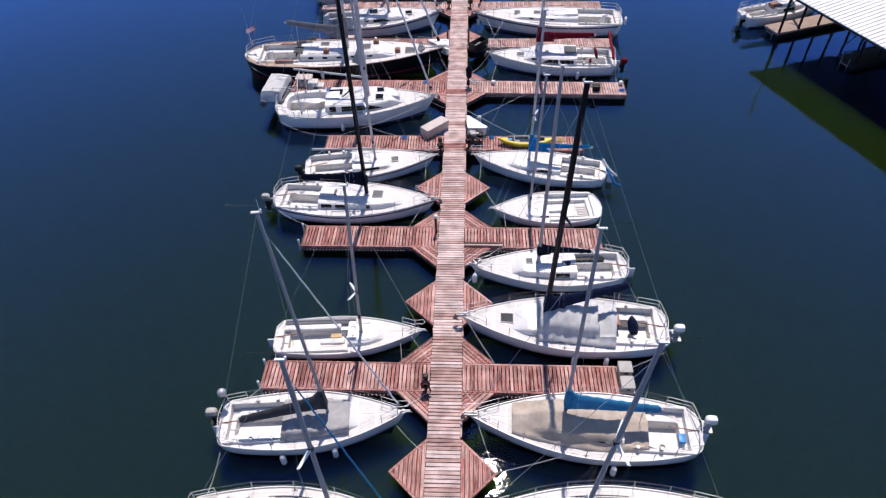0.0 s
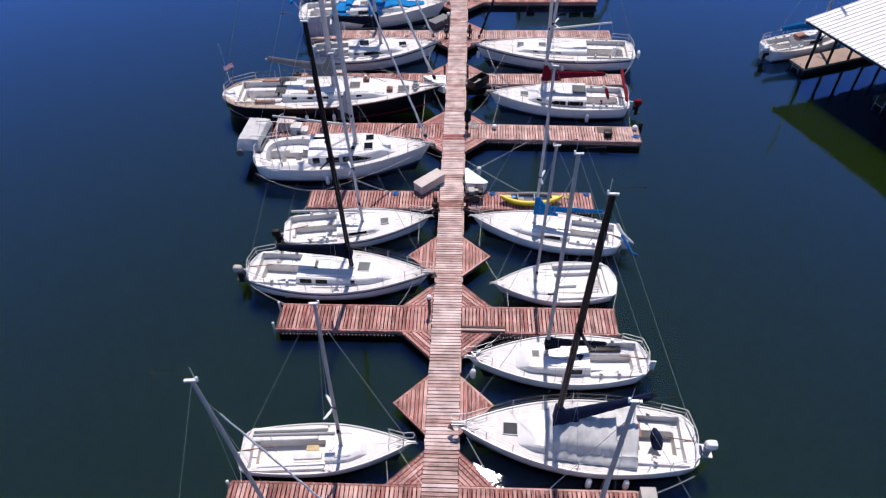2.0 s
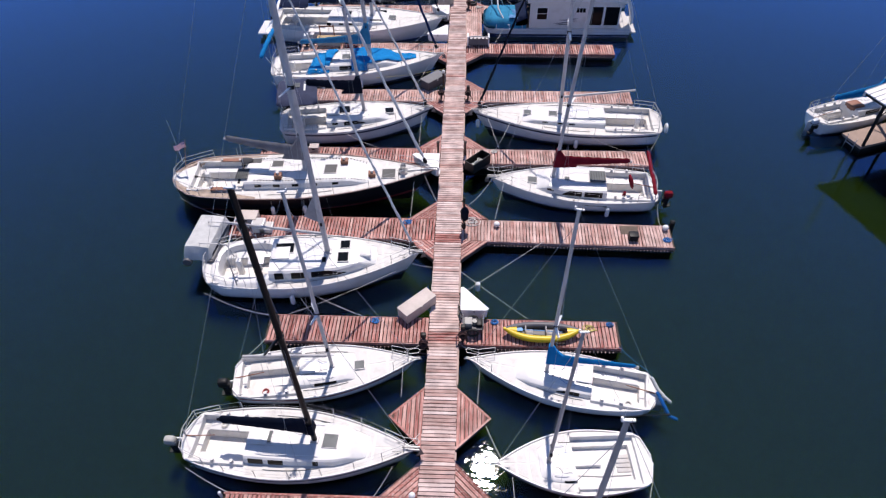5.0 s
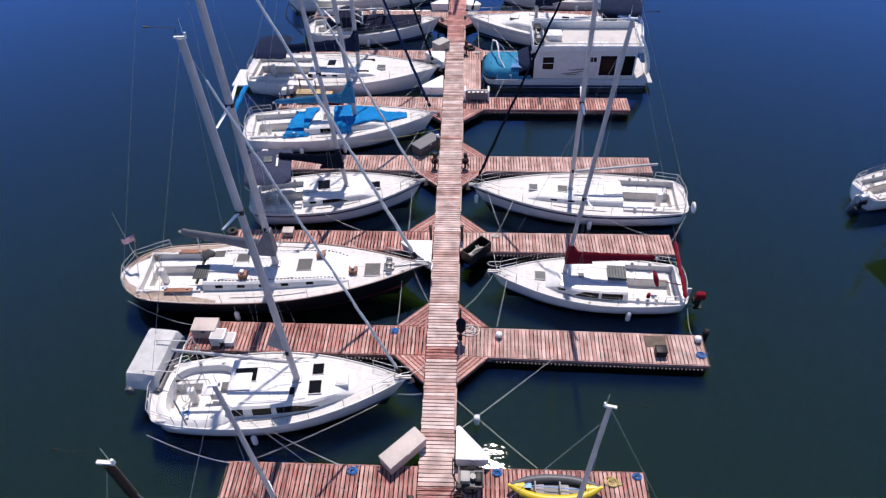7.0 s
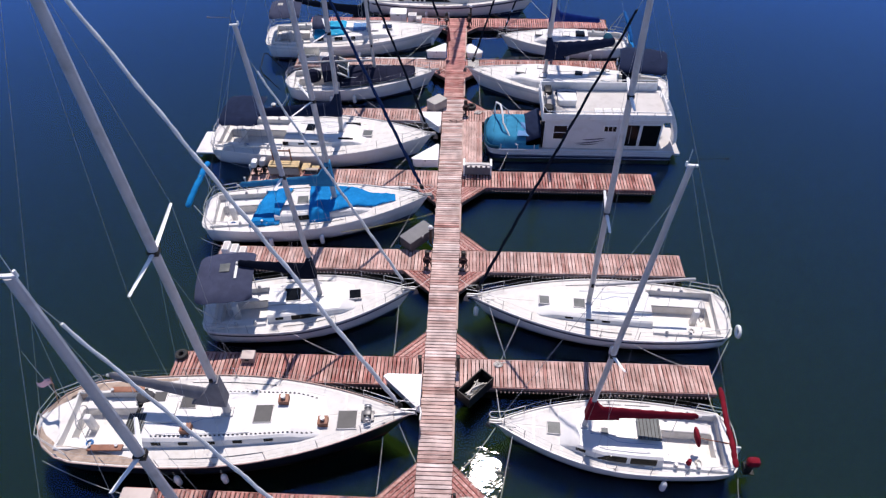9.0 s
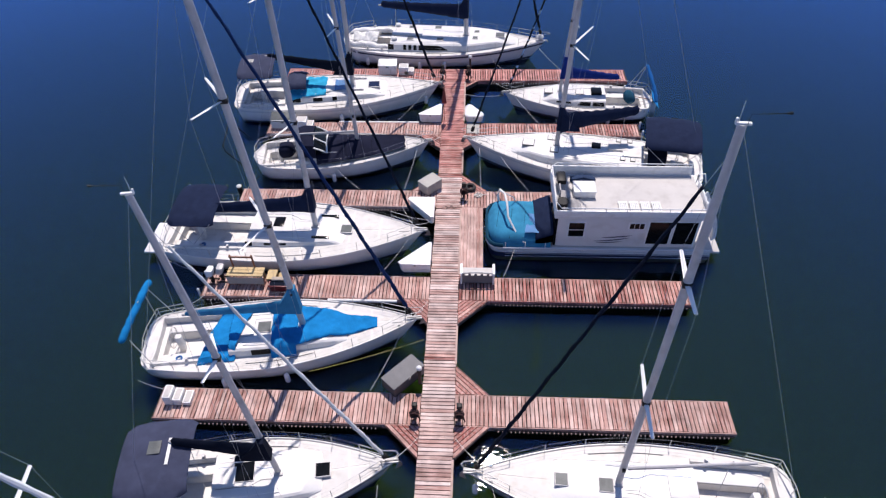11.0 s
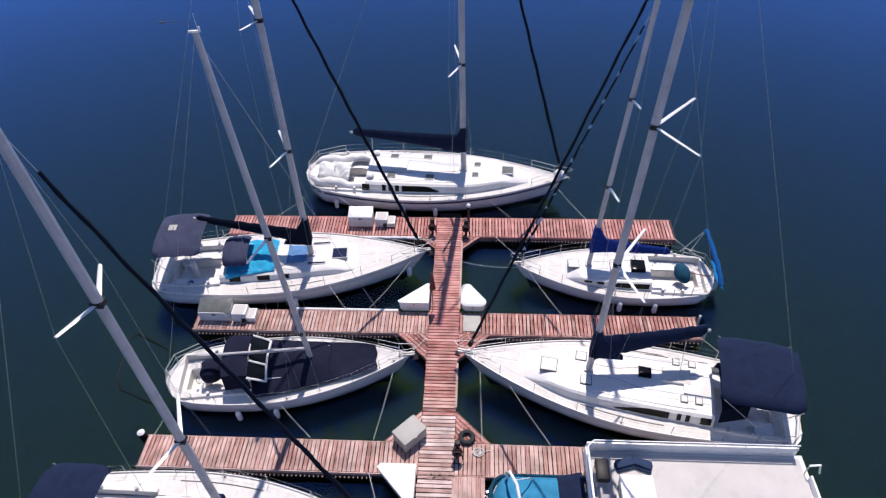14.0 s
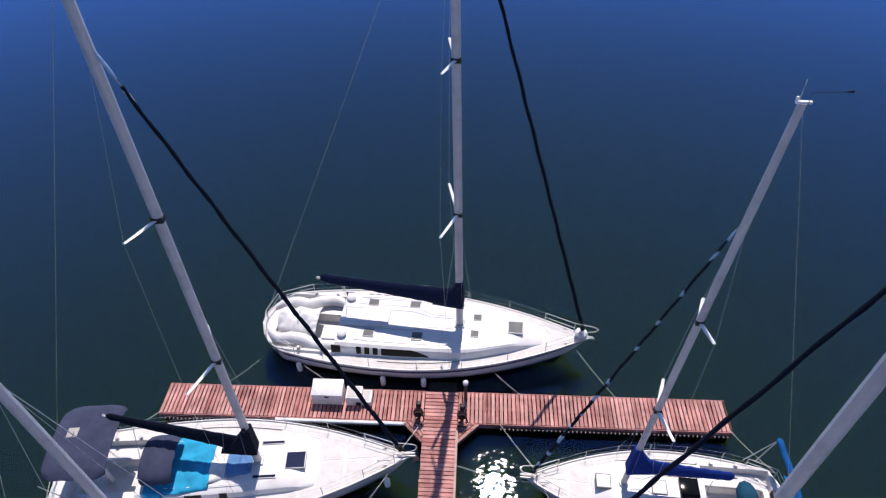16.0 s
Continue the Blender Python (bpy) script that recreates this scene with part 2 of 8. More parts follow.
TEAK = mat("weathered_teak", (0.25, 0.105, 0.06), 0.6, vary=0.25, scale=4, fine=60, bump=0.2)
CANVAS = {}
for cname, c in (("navy", (0.012, 0.019, 0.046)), ("faded_navy", (0.044, 0.051, 0.088)), ("black", (0.007, 0.010, 0.020)), ("blue", (0.004, 0.175, 0.43)), ("steel_blue", (0.035, 0.20, 0.36)),
                 ("royal", (0.012, 0.035, 0.19)), ("ink", (0.010, 0.026, 0.085)), ("night", (0.012, 0.014, 0.030)), ("deep_blue", (0.008, 0.085, 0.27)), ("cyan", (0.02, 0.30, 0.50)), ("pale_blue", (0.28, 0.40, 0.55)), ("teal", (0.03, 0.20, 0.34)), ("dark_teal", (0.012, 0.06, 0.10)), ("faded_blue", (0.10, 0.22, 0.42)), ("slate", (0.03, 0.05, 0.10)), ("tan", (0.41, 0.35, 0.29)), ("grey", (0.34, 0.33, 0.33)), ("sail_grey", (0.19, 0.185, 0.195)),
                 ("pale_grey", (0.48, 0.485, 0.48)), ("burgundy", (0.16, 0.010, 0.020)), ("white", (0.66, 0.66, 0.64)), ("dark_grey", (0.06, 0.06, 0.065))):
    CANVAS[cname] = mat(cname + "_canvas", c, 0.85, vary=0.18, scale=2.2, fine=90, bump=0.35, dirt=tuple(min(1, x * 1.4 + 0.004) for x in c), dirt_amount=0.3, spec=0.06)
PLANK_RED = [(0.19, 0.058, 0.048), (0.32, 0.105, 0.088), (0.40, 0.17, 0.142), (0.52, 0.30, 0.255), (0.33, 0.11, 0.09)]
PLANK_PALE = [(0.33, 0.185, 0.16), (0.45, 0.305, 0.272), (0.55, 0.415, 0.38), (0.62, 0.50, 0.47), (0.37, 0.21, 0.182)]
PLANK_MID = [(0.33, 0.155, 0.13), (0.41, 0.225, 0.19), (0.47, 0.29, 0.25), (0.54, 0.37, 0.33), (0.37, 0.185, 0.155)]
PLANK_NEW = [(0.33, 0.115, 0.105), (0.44, 0.18, 0.16), (0.55, 0.28, 0.25), (0.38, 0.14, 0.125)]
WALK_PLANK = plank_mat("walkway_planks", PLANK_PALE, "x")
WALK_NEW = plank_mat("newer_red_planks", PLANK_NEW, "x", worn=(0.54, 0.34, 0.30))
WALK_RED = plank_mat("reddish_walkway_planks", PLANK_RED, "x")
FINGER_PLANK = plank_mat("finger_planks", PLANK_RED, "y")
FINGER_WORN = plank_mat("worn_finger_planks", PLANK_MID, "y")
FINGER_NEW = plank_mat("red_stained_finger_planks", PLANK_NEW, "y", worn=(0.54, 0.34, 0.30))
GUSSET_PLANK = plank_mat("gusset_planks", PLANK_RED, "xy")
FRAME_WOOD = mat("wet_dock_timber", (0.07, 0.045, 0.035), 0.8, vary=0.4, scale=2, fine=30, bump=0.5)
KERB_WOOD = mat("pale_dock_trim", (0.42, 0.30, 0.26), 0.8, vary=0.3, scale=2, fine=40, bump=0.4)
OLD_TEAK = mat("weathered_teak_deck", (0.36, 0.275, 0.215), 0.7, vary=0.25, scale=4, bump=0.2, dirt=(0.16, 0.12, 0.10), dirt_amount=0.4)
WINDLASS = mat("weathered_dark_metal", (0.12, 0.12, 0.125), 0.45, 0.5, vary=0.3)
HOSE = mat("dark_brown_hose", (0.055, 0.024, 0.020), 0.5, vary=0.2)
# Near-black for the dock floats, and for shade painted under the covered dock's roof.
FLOAT_AND_SHADE = mat("black_float_and_shade", (0.015, 0.015, 0.015), 0.7, vary=0.4)
BOX_WHITE = mat("white_fibreglass", (0.76, 0.76, 0.75), 0.35, vary=0.05, scale=2, bump=0.03, dirt=(0.45, 0.42, 0.38), dirt_amount=0.3)
BENCH_GREY = mat("pale_grey_painted_wood", (0.50, 0.48, 0.465), 0.6, vary=0.1, scale=3, bump=0.1, dirt=(0.3, 0.27, 0.25), dirt_amount=0.35)
# Darker bench grey, with the shade of the backrest's near face in its colour.
BENCH_SHADED = mat("shaded_bench_panel", (0.16, 0.155, 0.16), 0.65, vary=0.15, scale=3, bump=0.1)
BOX_BEIGE = mat("beige_painted_plywood", (0.50, 0.43, 0.39), 0.6, vary=0.1, scale=2, bump=0.1, dirt=(0.3, 0.25, 0.2), dirt_amount=0.3)
BOX_GREY = mat("grey_painted_box", (0.055, 0.055, 0.065), 0.55, vary=0.12, scale=2, bump=0.1)
BOX_STONE = mat("stone_grey_resin", (0.36, 0.35, 0.32), 0.6, vary=0.08, bump=0.1)
YELLOW = mat("yellow_inflatable_vinyl", (0.62, 0.44, 0.015), 0.4, vary=0.1, bump=0.05)
KAYAK_GREY = mat("grey_inflatable_vinyl", (0.08, 0.08, 0.09), 0.5, vary=0.15)
WOOD_YELLOW = mat("new_yellow_timber", (0.50, 0.37, 0.19), 0.7, vary=0.2, scale=4, bump=0.2)
RED_PLASTIC = mat("dark_red_plastic", (0.14, 0.012, 0.018), 0.45, vary=0.2)
BLUE_PLASTIC = mat("blue_plastic", (0.02, 0.22, 0.55), 0.45, vary=0.15)
ROOF_METAL = mat("white_metal_roofing", (0.74, 0.73, 0.71), 0.45, vary=0.04, scale=0.5, bump=0.02, dirt=(0.55, 0.50, 0.45), dirt_amount=0.3)
GREY_DECK = mat("pale_grey_vinyl_deck", (0.50, 0.48, 0.46), 0.7, vary=0.08, scale=1.2, fine=80, bump=0.2, dirt=(0.35, 0.32, 0.30), dirt_amount=0.4)
BROWN_DECK = mat("brown_plywood_deck", (0.30, 0.22, 0.18), 0.8, vary=0.15, scale=1.5, bump=0.2)
FLAG_PINK = mat("faded_red_flag_cloth", (0.66, 0.44, 0.48), 0.8, vary=0.2)
FLAG_BLUE = mat("faded_blue_flag_cloth", (0.05, 0.07, 0.25), 0.8, vary=0.2)


# ---- builders ----
class Shape:
    """Collects the vertices and faces of one mesh."""

    def __init__(self):
        self.v, self.f = [], []

    def add(self, verts, faces):
        n = len(self.v)
        self.v += [tuple(p) for p in verts]
        self.f += [tuple(i + n for i in f) for f in faces]
        return self

    def box(self, x0, x1, y0, y1, z0, z1):
        return self.add([(x, y, z) for z in (z0, z1) for x, y in ((x0, y0), (x1, y0), (x1, y1), (x0, y1))],
                        [(3, 2, 1, 0), (4, 5, 6, 7), (0, 1, 5, 4), (1, 2, 6, 5), (2, 3, 7, 6), (3, 0, 4, 7)])

    def prism(self, outline, z0, z1, top=None):
        """An outline (anticlockwise) carried from z0 to z1; top: another outline for the upper face."""
        n = len(outline)
        top = top or outline
        vs = [(x, y, z0) for x, y in outline] + [(x, y, z1) for x, y in top]
        fs = [tuple(range(n - 1, -1, -1)), tuple(range(n, 2 * n))] + [(i, (i + 1) % n, n + (i + 1) % n, n + i) for i in range(n)]
        return self.add(vs, fs)

    def loft(self, rings, caps=True, close=True):
        n = len(rings[0])
        vs = [p for r in rings for p in r]
        fs = []
        for i in range(len(rings) - 1):
            for j in range(n if close else n - 1):
                k = (j + 1) % n
                fs.append((i * n + j, i * n + k, (i + 1) * n + k, (i + 1) * n + j))
        if caps and close:
            fs += [tuple(range(n - 1, -1, -1)), tuple((len(rings) - 1) * n + j for j in range(n))]
        return self.add(vs, fs)

    def tube(self, path, r, n=6, flat=1.0):
        """A round bar along a path; r: a radius, or one for each point."""
        path = [Vector(p) for p in path]
        rs = r if isinstance(r, (list, tuple)) else [r] * len(path)
        rings = []
        for i, p in enumerate(path):
            d = (path[min(i + 1, len(path) - 1)] - path[max(i - 1, 0)]).normalized()
            up = Vector((0, 0, 1)) if abs(d.z) < 0.9 else Vector((1, 0, 0))
            a = d.cross(up).normalized()
            b = a.cross(d).normalized()
            rings.append([p + a * (rs[i] * math.cos(2 * math.pi * k / n)) + b * (rs[i] * flat * math.sin(2 * math.pi * k / n)) for k in range(n)])
        return self.loft(rings)

    def ball(self, c, r, n=10, m=6, sz=1.0):
        rings = []
        for i in range(m + 1):
            a = math.pi * (0.02 + 0.96 * i / m)
            rings.append([(c[0] + r * math.sin(a) * math.cos(2 * math.pi * k / n), c[1] + r * math.sin(a) * math.sin(2 * math.pi * k / n), c[2] - r * sz * math.cos(a)) for k in range(n)])
        return self.loft(rings)

    def sheet(self, rows, thick=0.02):
        """A cloth or plate: rows of points, with a thickness downwards."""
        n, k = len(rows), len(rows[0])
        top = [Vector(p) for r in rows for p in r]
        vs = top + [p - Vector((0, 0, thick)) for p in top]
        fs, o = [], n * k
        for i in range(n - 1):
            for j in range(k - 1):
                q = (i * k + j, i * k + j + 1, (i + 1) * k + j + 1, (i + 1) * k + j)
                fs += [q, tuple(o + a for a in reversed(q))]
        rim = [j for j in range(k)] + [i * k + k - 1 for i in range(1, n)] + [(n - 1) * k + j for j in range(k - 2, -1, -1)] + [i * k for i in range(n - 2, 0, -1)]
        fs += [(rim[i], o + rim[i], o + rim[(i + 1) % len(rim)], rim[(i + 1) % len(rim)]) for i in range(len(rim))]
        return self.add(vs, fs)

    def ring(self, c, r, t, axis="z", n=20, m=6):
        """A torus round c, of radius r and thickness t."""
        rings = []
        for i in range(n):
            a = 2 * math.pi * i / n
            row = []
            for j in range(m):
                b = 2 * math.pi * j / m
                u, w = (r + t * math.cos(b)), t * math.sin(b)
                p = (u * math.cos(a), u * math.sin(a), w)
                if axis == "x":
                    p = (p[2], p[0], p[1])
                elif axis == "y":
                    p = (p[0], p[2], p[1])
                row.append((c[0] + p[0], c[1] + p[1], c[2] + p[2]))
            rings.append(row)
        rings.append(rings[0])
        return self.loft(rings, caps=False)


def mesh_of(name, shape, material, bevel=0.0, smooth=38):
    me = bpy.data.meshes.new(name)
    me.from_pydata(shape.v, [], shape.f)
    bm = bmesh.new()
    bm.from_mesh(me)
    bmesh.ops.remove_doubles(bm, verts=bm.verts, dist=0.0004)
    if bevel:
        bmesh.ops.bevel(bm, geom=[e for e in bm.edges if e.is_manifold and e.calc_face_angle(0) > 0.6], offset=bevel, segments=2, profile=0.5, affect="EDGES")
    bmesh.ops.recalc_face_normals(bm, faces=bm.faces)
    bm.to_mesh(me)
    bm.free()
    me.materials.append(material)
    if smooth:
        me.shade_smooth()
        me.set_sharp_from_angle(angle=radians(smooth))
    return me


def part(name, shape, material, parent, label="", bevel=0.0, smooth=38):
    ob = new(name, mesh_of(name, shape, material, bevel, smooth))
    ob.parent = parent
    if label:
        ob["label"] = label
    return ob


def thing(name, m, label, category, group="", kind=""):
    e = new(name)
    e.empty_display_size = 0.3
    e.matrix_world = m
    return tagged(e, label, category, group, kind)


def catenary(a, b, sag, n=9):
    a, b = Vector(a), Vector(b)
    return [a.lerp(b, i / (n - 1)) - Vector((0, 0, sag * 4 * (i / (n - 1)) * (1 - i / (n - 1)))) for i in range(n)]


rng = random.Random(7)

# ---- water ----
SHEET = [(-2500, -2500), (2500, -2500), (2500, 2500), (-2500, 2500)]
water = tagged(new("water", mesh_of("water", Shape().add([(x, y, 0) for x, y in SHEET], [(0, 1, 2, 3)]), WATER, smooth=0)), "calm dark green-blue lake water with fine ripples", "water", kind="structure")
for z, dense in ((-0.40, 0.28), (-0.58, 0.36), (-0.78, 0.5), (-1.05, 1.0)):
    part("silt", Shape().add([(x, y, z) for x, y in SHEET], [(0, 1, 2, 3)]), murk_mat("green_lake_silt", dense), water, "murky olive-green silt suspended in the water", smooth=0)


# ---- sailing boats ----
class Hull:
    """The form of a hull: x runs from the stern (0) to the bow (L), y to port, z up from the water."""

    def __init__(self, L, B, F, stern=0.72, fine=1.9, widest=0.42, cock=(0.06, 0.34), cabin=(0.34, 0.74), cab_h=0.34, cab_w=0.62, cw=0.30, fw=0.15, seat=0.24, well=0.62, flush=False, round_=0.042):
        self.L, self.B, self.F, self.sb, self.p, self.sm = L, B, F, stern * 0.95, fine, widest
        self.cock, self.cabin, self.ch, self.cabw = cock, cabin, cab_h, cab_w
        self.cw, self.fw, self.seat, self.well, self.flush, self.rd = cw * B, fw * B, seat, well, flush, round_

    def half(self, x):
        s = min(1, max(0, x / self.L))
        if s < self.sm:
            k = self.sb + (1 - self.sb) * (1 - ((self.sm - s) / self.sm) ** 2)
        else:
            k = 1 - ((s - self.sm) / (1 - self.sm)) ** self.p
        if s < self.rd:
            k *= 0.62 + 0.38 * math.sqrt(max(0, 1 - (1 - s / self.rd) ** 2)) if self.rd < 0.05 else math.sqrt(max(0.03, 1 - (1 - s / self.rd) ** 2))
        return max(0.012, k * self.B / 2)

    def sheer(self, x):
        s = x / self.L
        return self.F * (0.94 + 0.24 * max(0, (s - 0.3) / 0.7) ** 2 + 0.05 * max(0, (0.3 - s) / 0.3) ** 2)

    def deck(self, x, y):
        b = self.half(x)
        z = self.sheer(x) - 0.02 + 0.045 * self.B / 3 * (1 - min(1, abs(y) / b) ** 2)
        x0, x1 = self.cock[0] * self.L, self.cock[1] * self.L
        if x0 < x < x1 and abs(y) < self.cw:
            if abs(y) < self.fw and x > x0 + 0.2:
                return max(0.12, self.sheer(x) - self.well)
            return self.sheer(x) - self.seat
        if x0 - 0.1 < x < x1 and abs(y) < self.cw + 0.13 and abs(y) > self.cw - 0.02:
            return z + 0.10
        return z

    def cab_half(self, x):
        x0, x1 = self.cabin[0] * self.L, self.cabin[1] * self.L
        u = (x - x0) / (x1 - x0)
        return max(0.05, min(self.cabw * self.B / 2, self.half(x) - 0.16 - 0.10 * self.B / 3) * (1 - 0.30 * max(0, u - 0.25) ** 1.5))

    def cab_height(self, x):
        x0, x1 = self.cabin[0] * self.L, self.cabin[1] * self.L
        u = (x - x0) / (x1 - x0)
        h = self.ch * (1 - 0.25 * u)
        return h * min(1, max(0.04, (1 - u) / 0.16)) if u > 0.84 else h

    def roof(self, x, y):
        """The top of the coachroof or the deck at a place."""
        z = self.deck(x, y)
        if self.cabin[0] * self.L <= x <= self.cabin[1] * self.L:
            wd = self.cab_half(x)
            if abs(y) < wd:
                e = self.sheer(x) + 0.0
                t = abs(y) / wd
                side = 1 if t < 0.84 else (1 - t) / 0.16
                return max(z, e + self.cab_height(x) * (0.1 + 0.9 * side) + 0.06 * (1 - t * t))
        return z

    def hull_shape(self):
        L = self.L
        rings, st = [], [0, 0.02, 0.08, 0.16, 0.26, 0.36, 0.46, 0.56, 0.66, 0.75, 0.83, 0.90, 0.95, 0.985, 1.0]
        for s in st:
            x, b, zs = s * L, self.half(s * L), self.sheer(s * L)
            row = []
            for k, (fy, fz) in enumerate(((1, 1), (0.985, 0.72), (0.945, 0.42), (0.86, 0.14), (0.78, 0.0), (0.60, -0.16), (0.0, -0.34))):
                bow = 0.13 * L * max(0, s - 0.55) / 0.45 * (1 - fz) * 0.55
                aft = 0.30 * (1 - fz) * self.F * max(0, 1 - s / 0.1)
                row.append((x - bow + aft * 0.5, fy * b, fz * zs if fz >= 0 else fz * 1.6))
            rings.append([(p[0], -p[1], p[2]) for p in row] + [row[i] for i in range(len(row) - 2, -1, -1)])
        side = Shape()
        for a, b in ((0, 5), (8, 13)):
            side.loft([r[a:b] for r in rings], caps=False, close=False)
        side.add(rings[0][0:5] + rings[0][8:13], [tuple(range(10))])
        below = Shape().loft([r[4:9] for r in rings], caps=False, close=False)
        below.add(rings[0][4:9], [tuple(range(5))])
        return side, below

    def band(self, f0, f1, sg, proud=0.006):
        """A stripe along one topside between two shares of the freeboard."""
        sh = Shape()
        for sg in (sg,):
            rows = []
            for i in range(29):
                s = i / 28
                x, b, zs = s * self.L, self.half(s * self.L), self.sheer(s * self.L)
                r = []
                for f in (f0, f1):
                    fy = np.interp(f, (0, 0.14, 0.42, 0.72, 1), (0.78, 0.86, 0.945, 0.985, 1.0))
                    bow = 0.13 * self.L * max(0, s - 0.55) / 0.45 * (1 - f) * 0.55
                    aft = 0.30 * (1 - f) * self.F * max(0, 1 - s / 0.1)
                    r.append((x - bow + aft * 0.5, sg * (fy * b + proud), f * zs))
                rows.append(r)
            sh.loft(rows, caps=False, close=False)
        return sh

    def deck_shape(self):
        L = self.L
        e = 0.012
        x0, x1 = self.cock[0] * L, self.cock[1] * L
        xs = {i / 30 * L for i in range(31)} | {0.985 * L, 0.006 * L, 0.014 * L, 0.02 * L}
        for v in (x0, x1, x0 + 0.2, x0 - 0.1):
            xs |= {v - e, v + e}
        xs = sorted(x for x in xs if 0 <= x <= L)
        cols = {0.0}
        for v in (self.fw, self.cw, self.cw + 0.13):
            cols |= {v - e, v + e}
        cols |= {0.35 * self.B, 0.43 * self.B, 9.0}
        cols = sorted(cols)
        cols = [-c for c in reversed(cols) if c] + cols
        ids, vs, fs, grid = {}, [], [], []
        for x in xs:
            row = []
            b = self.half(x)
            for c in cols:
                y = max(-b, min(b, c))
                key = (round(x, 4), round(y, 4))
                if key not in ids:
                    ids[key] = len(vs)
                    vs.append((x, y, self.deck(x, y)))
                row.append(ids[key])
            grid.append(row)
        for i in range(len(xs) - 1):
            for j in range(len(cols) - 1):
                q = []
                for k in (grid[i][j], grid[i][j + 1], grid[i + 1][j + 1], grid[i + 1][j]):
                    if k not in q:
                        q.append(k)
                if len(q) > 2:
                    fs.append(tuple(reversed(q)))
        return Shape().add(vs, fs)

    def cabin_shape(self):
        x0, x1 = self.cabin[0] * self.L, self.cabin[1] * self.L
        rings = []
        for i in range(21):
            u = i / 20
            x = x0 + (x1 - x0) * u
            wd, h, e = self.cab_half(x), self.cab_height(x), self.sheer(x)
            half = [(x, wd, e - 0.06), (x, wd * 0.985, e + h * 0.35), (x, wd * 0.94, e + h * 0.82), (x, wd * 0.86, e + h * 0.98 + 0.012), (x, wd * 0.5, e + h + 0.045)]
            rings.append([(p[0], -p[1], p[2]) for p in half] + [(x, 0, e + h + 0.06)] + half[::-1])
        return Shape().loft(rings)

    def window(self, s0, s1, side, lo=0.30, hi=0.80, point=0.0):
        """A strip of window on the coachroof's side; point: how far the forward end tapers."""
        rows, n = [], 9
        for i in range(n):
            u = i / (n - 1)
            x = (s0 + (s1 - s0) * u) * self.L
            wd, h, e = self.cab_half(x), self.cab_height(x), self.sheer(x)
            a, b = lo, hi
            if point and u > 1 - point:
                k = (u - (1 - point)) / point
                b = hi - (hi - lo) * 0.85 * k
            ya = wd * np.interp(a, (0, 0.35, 0.82), (1, 0.985, 0.94))
            yb = wd * np.interp(b, (0, 0.35, 0.82), (1, 0.985, 0.94))
            rows.append([(x, side * (ya + 0.014), e + h * a), (x, side * (yb + 0.014), e + h * b), (x, side * (yb - 0.01), e + h * b), (x, side * (ya - 0.01), e + h * a)])
        return Shape().loft(rows)

    def edge(self, x, side, inset=0.05):
        return Vector((x, side * max(0.02, self.half(x) - inset), self.sheer(x)))


def spar(path, r, n=10):
    return Shape().tube(path, r, n, 1.25)


def drape(h, x0, x1, w0, w1, material, boat, name="deck_cover", label="", lift=0.04, ridge=0.0, skew=0.0, seed=1, drop=0.12, yshift=0.0, folds=0.0, creases=0.0, taper=0.0):
    """Cloth over the coachroof and deck, from x0 to x1, with half widths w0 and w1."""
    rows, nx, ny = [], 40, 27
    for i in range(nx):
        u = i / (nx - 1)
        wd = (w0 + (w1 - w0) * u) * (1 - taper * (2 * u - 1) ** 2)
        row = []
        for j in range(ny):
            v = -1 + 2 * j / (ny - 1)
            y = v * wd + yshift
            x = x0 + (x1 - x0) * u + skew * v
            x = max(0.1, min(h.L - 0.1, x))
            yy = max(-h.half(x) * 0.99, min(h.half(x) * 0.99, y))
            z = max(h.roof(x + dx, yy + dy) for dx in (-0.12, 0, 0.12) for dy in (-0.1, 0, 0.1)) if ridge == 0 else max(h.roof(x, yy), h.sheer(x) + 0.02)
            z += ridge * max(0, 1 - abs(v) * 1.05) ** 0.8 * (0.8 + 0.2 * math.cos(u * 9))
            z += lift + 0.035 * noise.noise(Vector((x * 1.6 + seed * 7, y * 2.2, seed))) + 0.02 * noise.noise(Vector((x * 5, y * 5 + seed, seed)))
            z += folds * (abs(noise.noise(Vector((x * 1.3 + y * 0.9, y * 1.1 - x * 0.4, seed + 3)))) + 0.6 * abs(noise.noise(Vector((x * 2.6 - y * 1.8, y * 2.0, seed + 8)))))
            z += creases * (abs(noise.noise(Vector((x * 2.3 + y * 0.5, y * 0.5, seed + 5)))) + 0.5 * abs(noise.noise(Vector((x * 5.0 - y * 1.3, y * 0.9, seed + 6)))))
            if abs(v) > 0.93:
                z -= drop * 0.5
            row.append((x, yy, z))
        rows.append(row)
    return part(name, Shape().sheet(rows, 0.012), material, boat, label, smooth=60)


def cloth_roll(pts, r, material, boat, label, seed=0, name="stern_roll"):
    """A loosely rolled, lashed and crumpled length of canvas along a path."""
    pts = [Vector(q) for q in pts]
    path, rad = [], []
    n = 30
    for i in range(n):
        u = i / (n - 1) * (len(pts) - 1)
        k = min(int(u), len(pts) - 2)
        c = pts[k].lerp(pts[k + 1], u - k)
        w = Vector((noise.noise(Vector((u * 3, seed, 0))), noise.noise(Vector((u * 3, seed, 5))), noise.noise(Vector((u * 3, seed, 9))))) * r * 0.25
        path.append(c + w)
        lash = 0.84 if i % 9 == 4 else 1.0
        rad.append(r * lash * (0.55 if i in (0, n - 1) else 1.0) * (0.95 + 0.22 * noise.noise(Vector((i * 0.5, seed, 3)))))
    return part(name, Shape().tube(path, rad, 9, 0.85), material, boat, label, smooth=60)


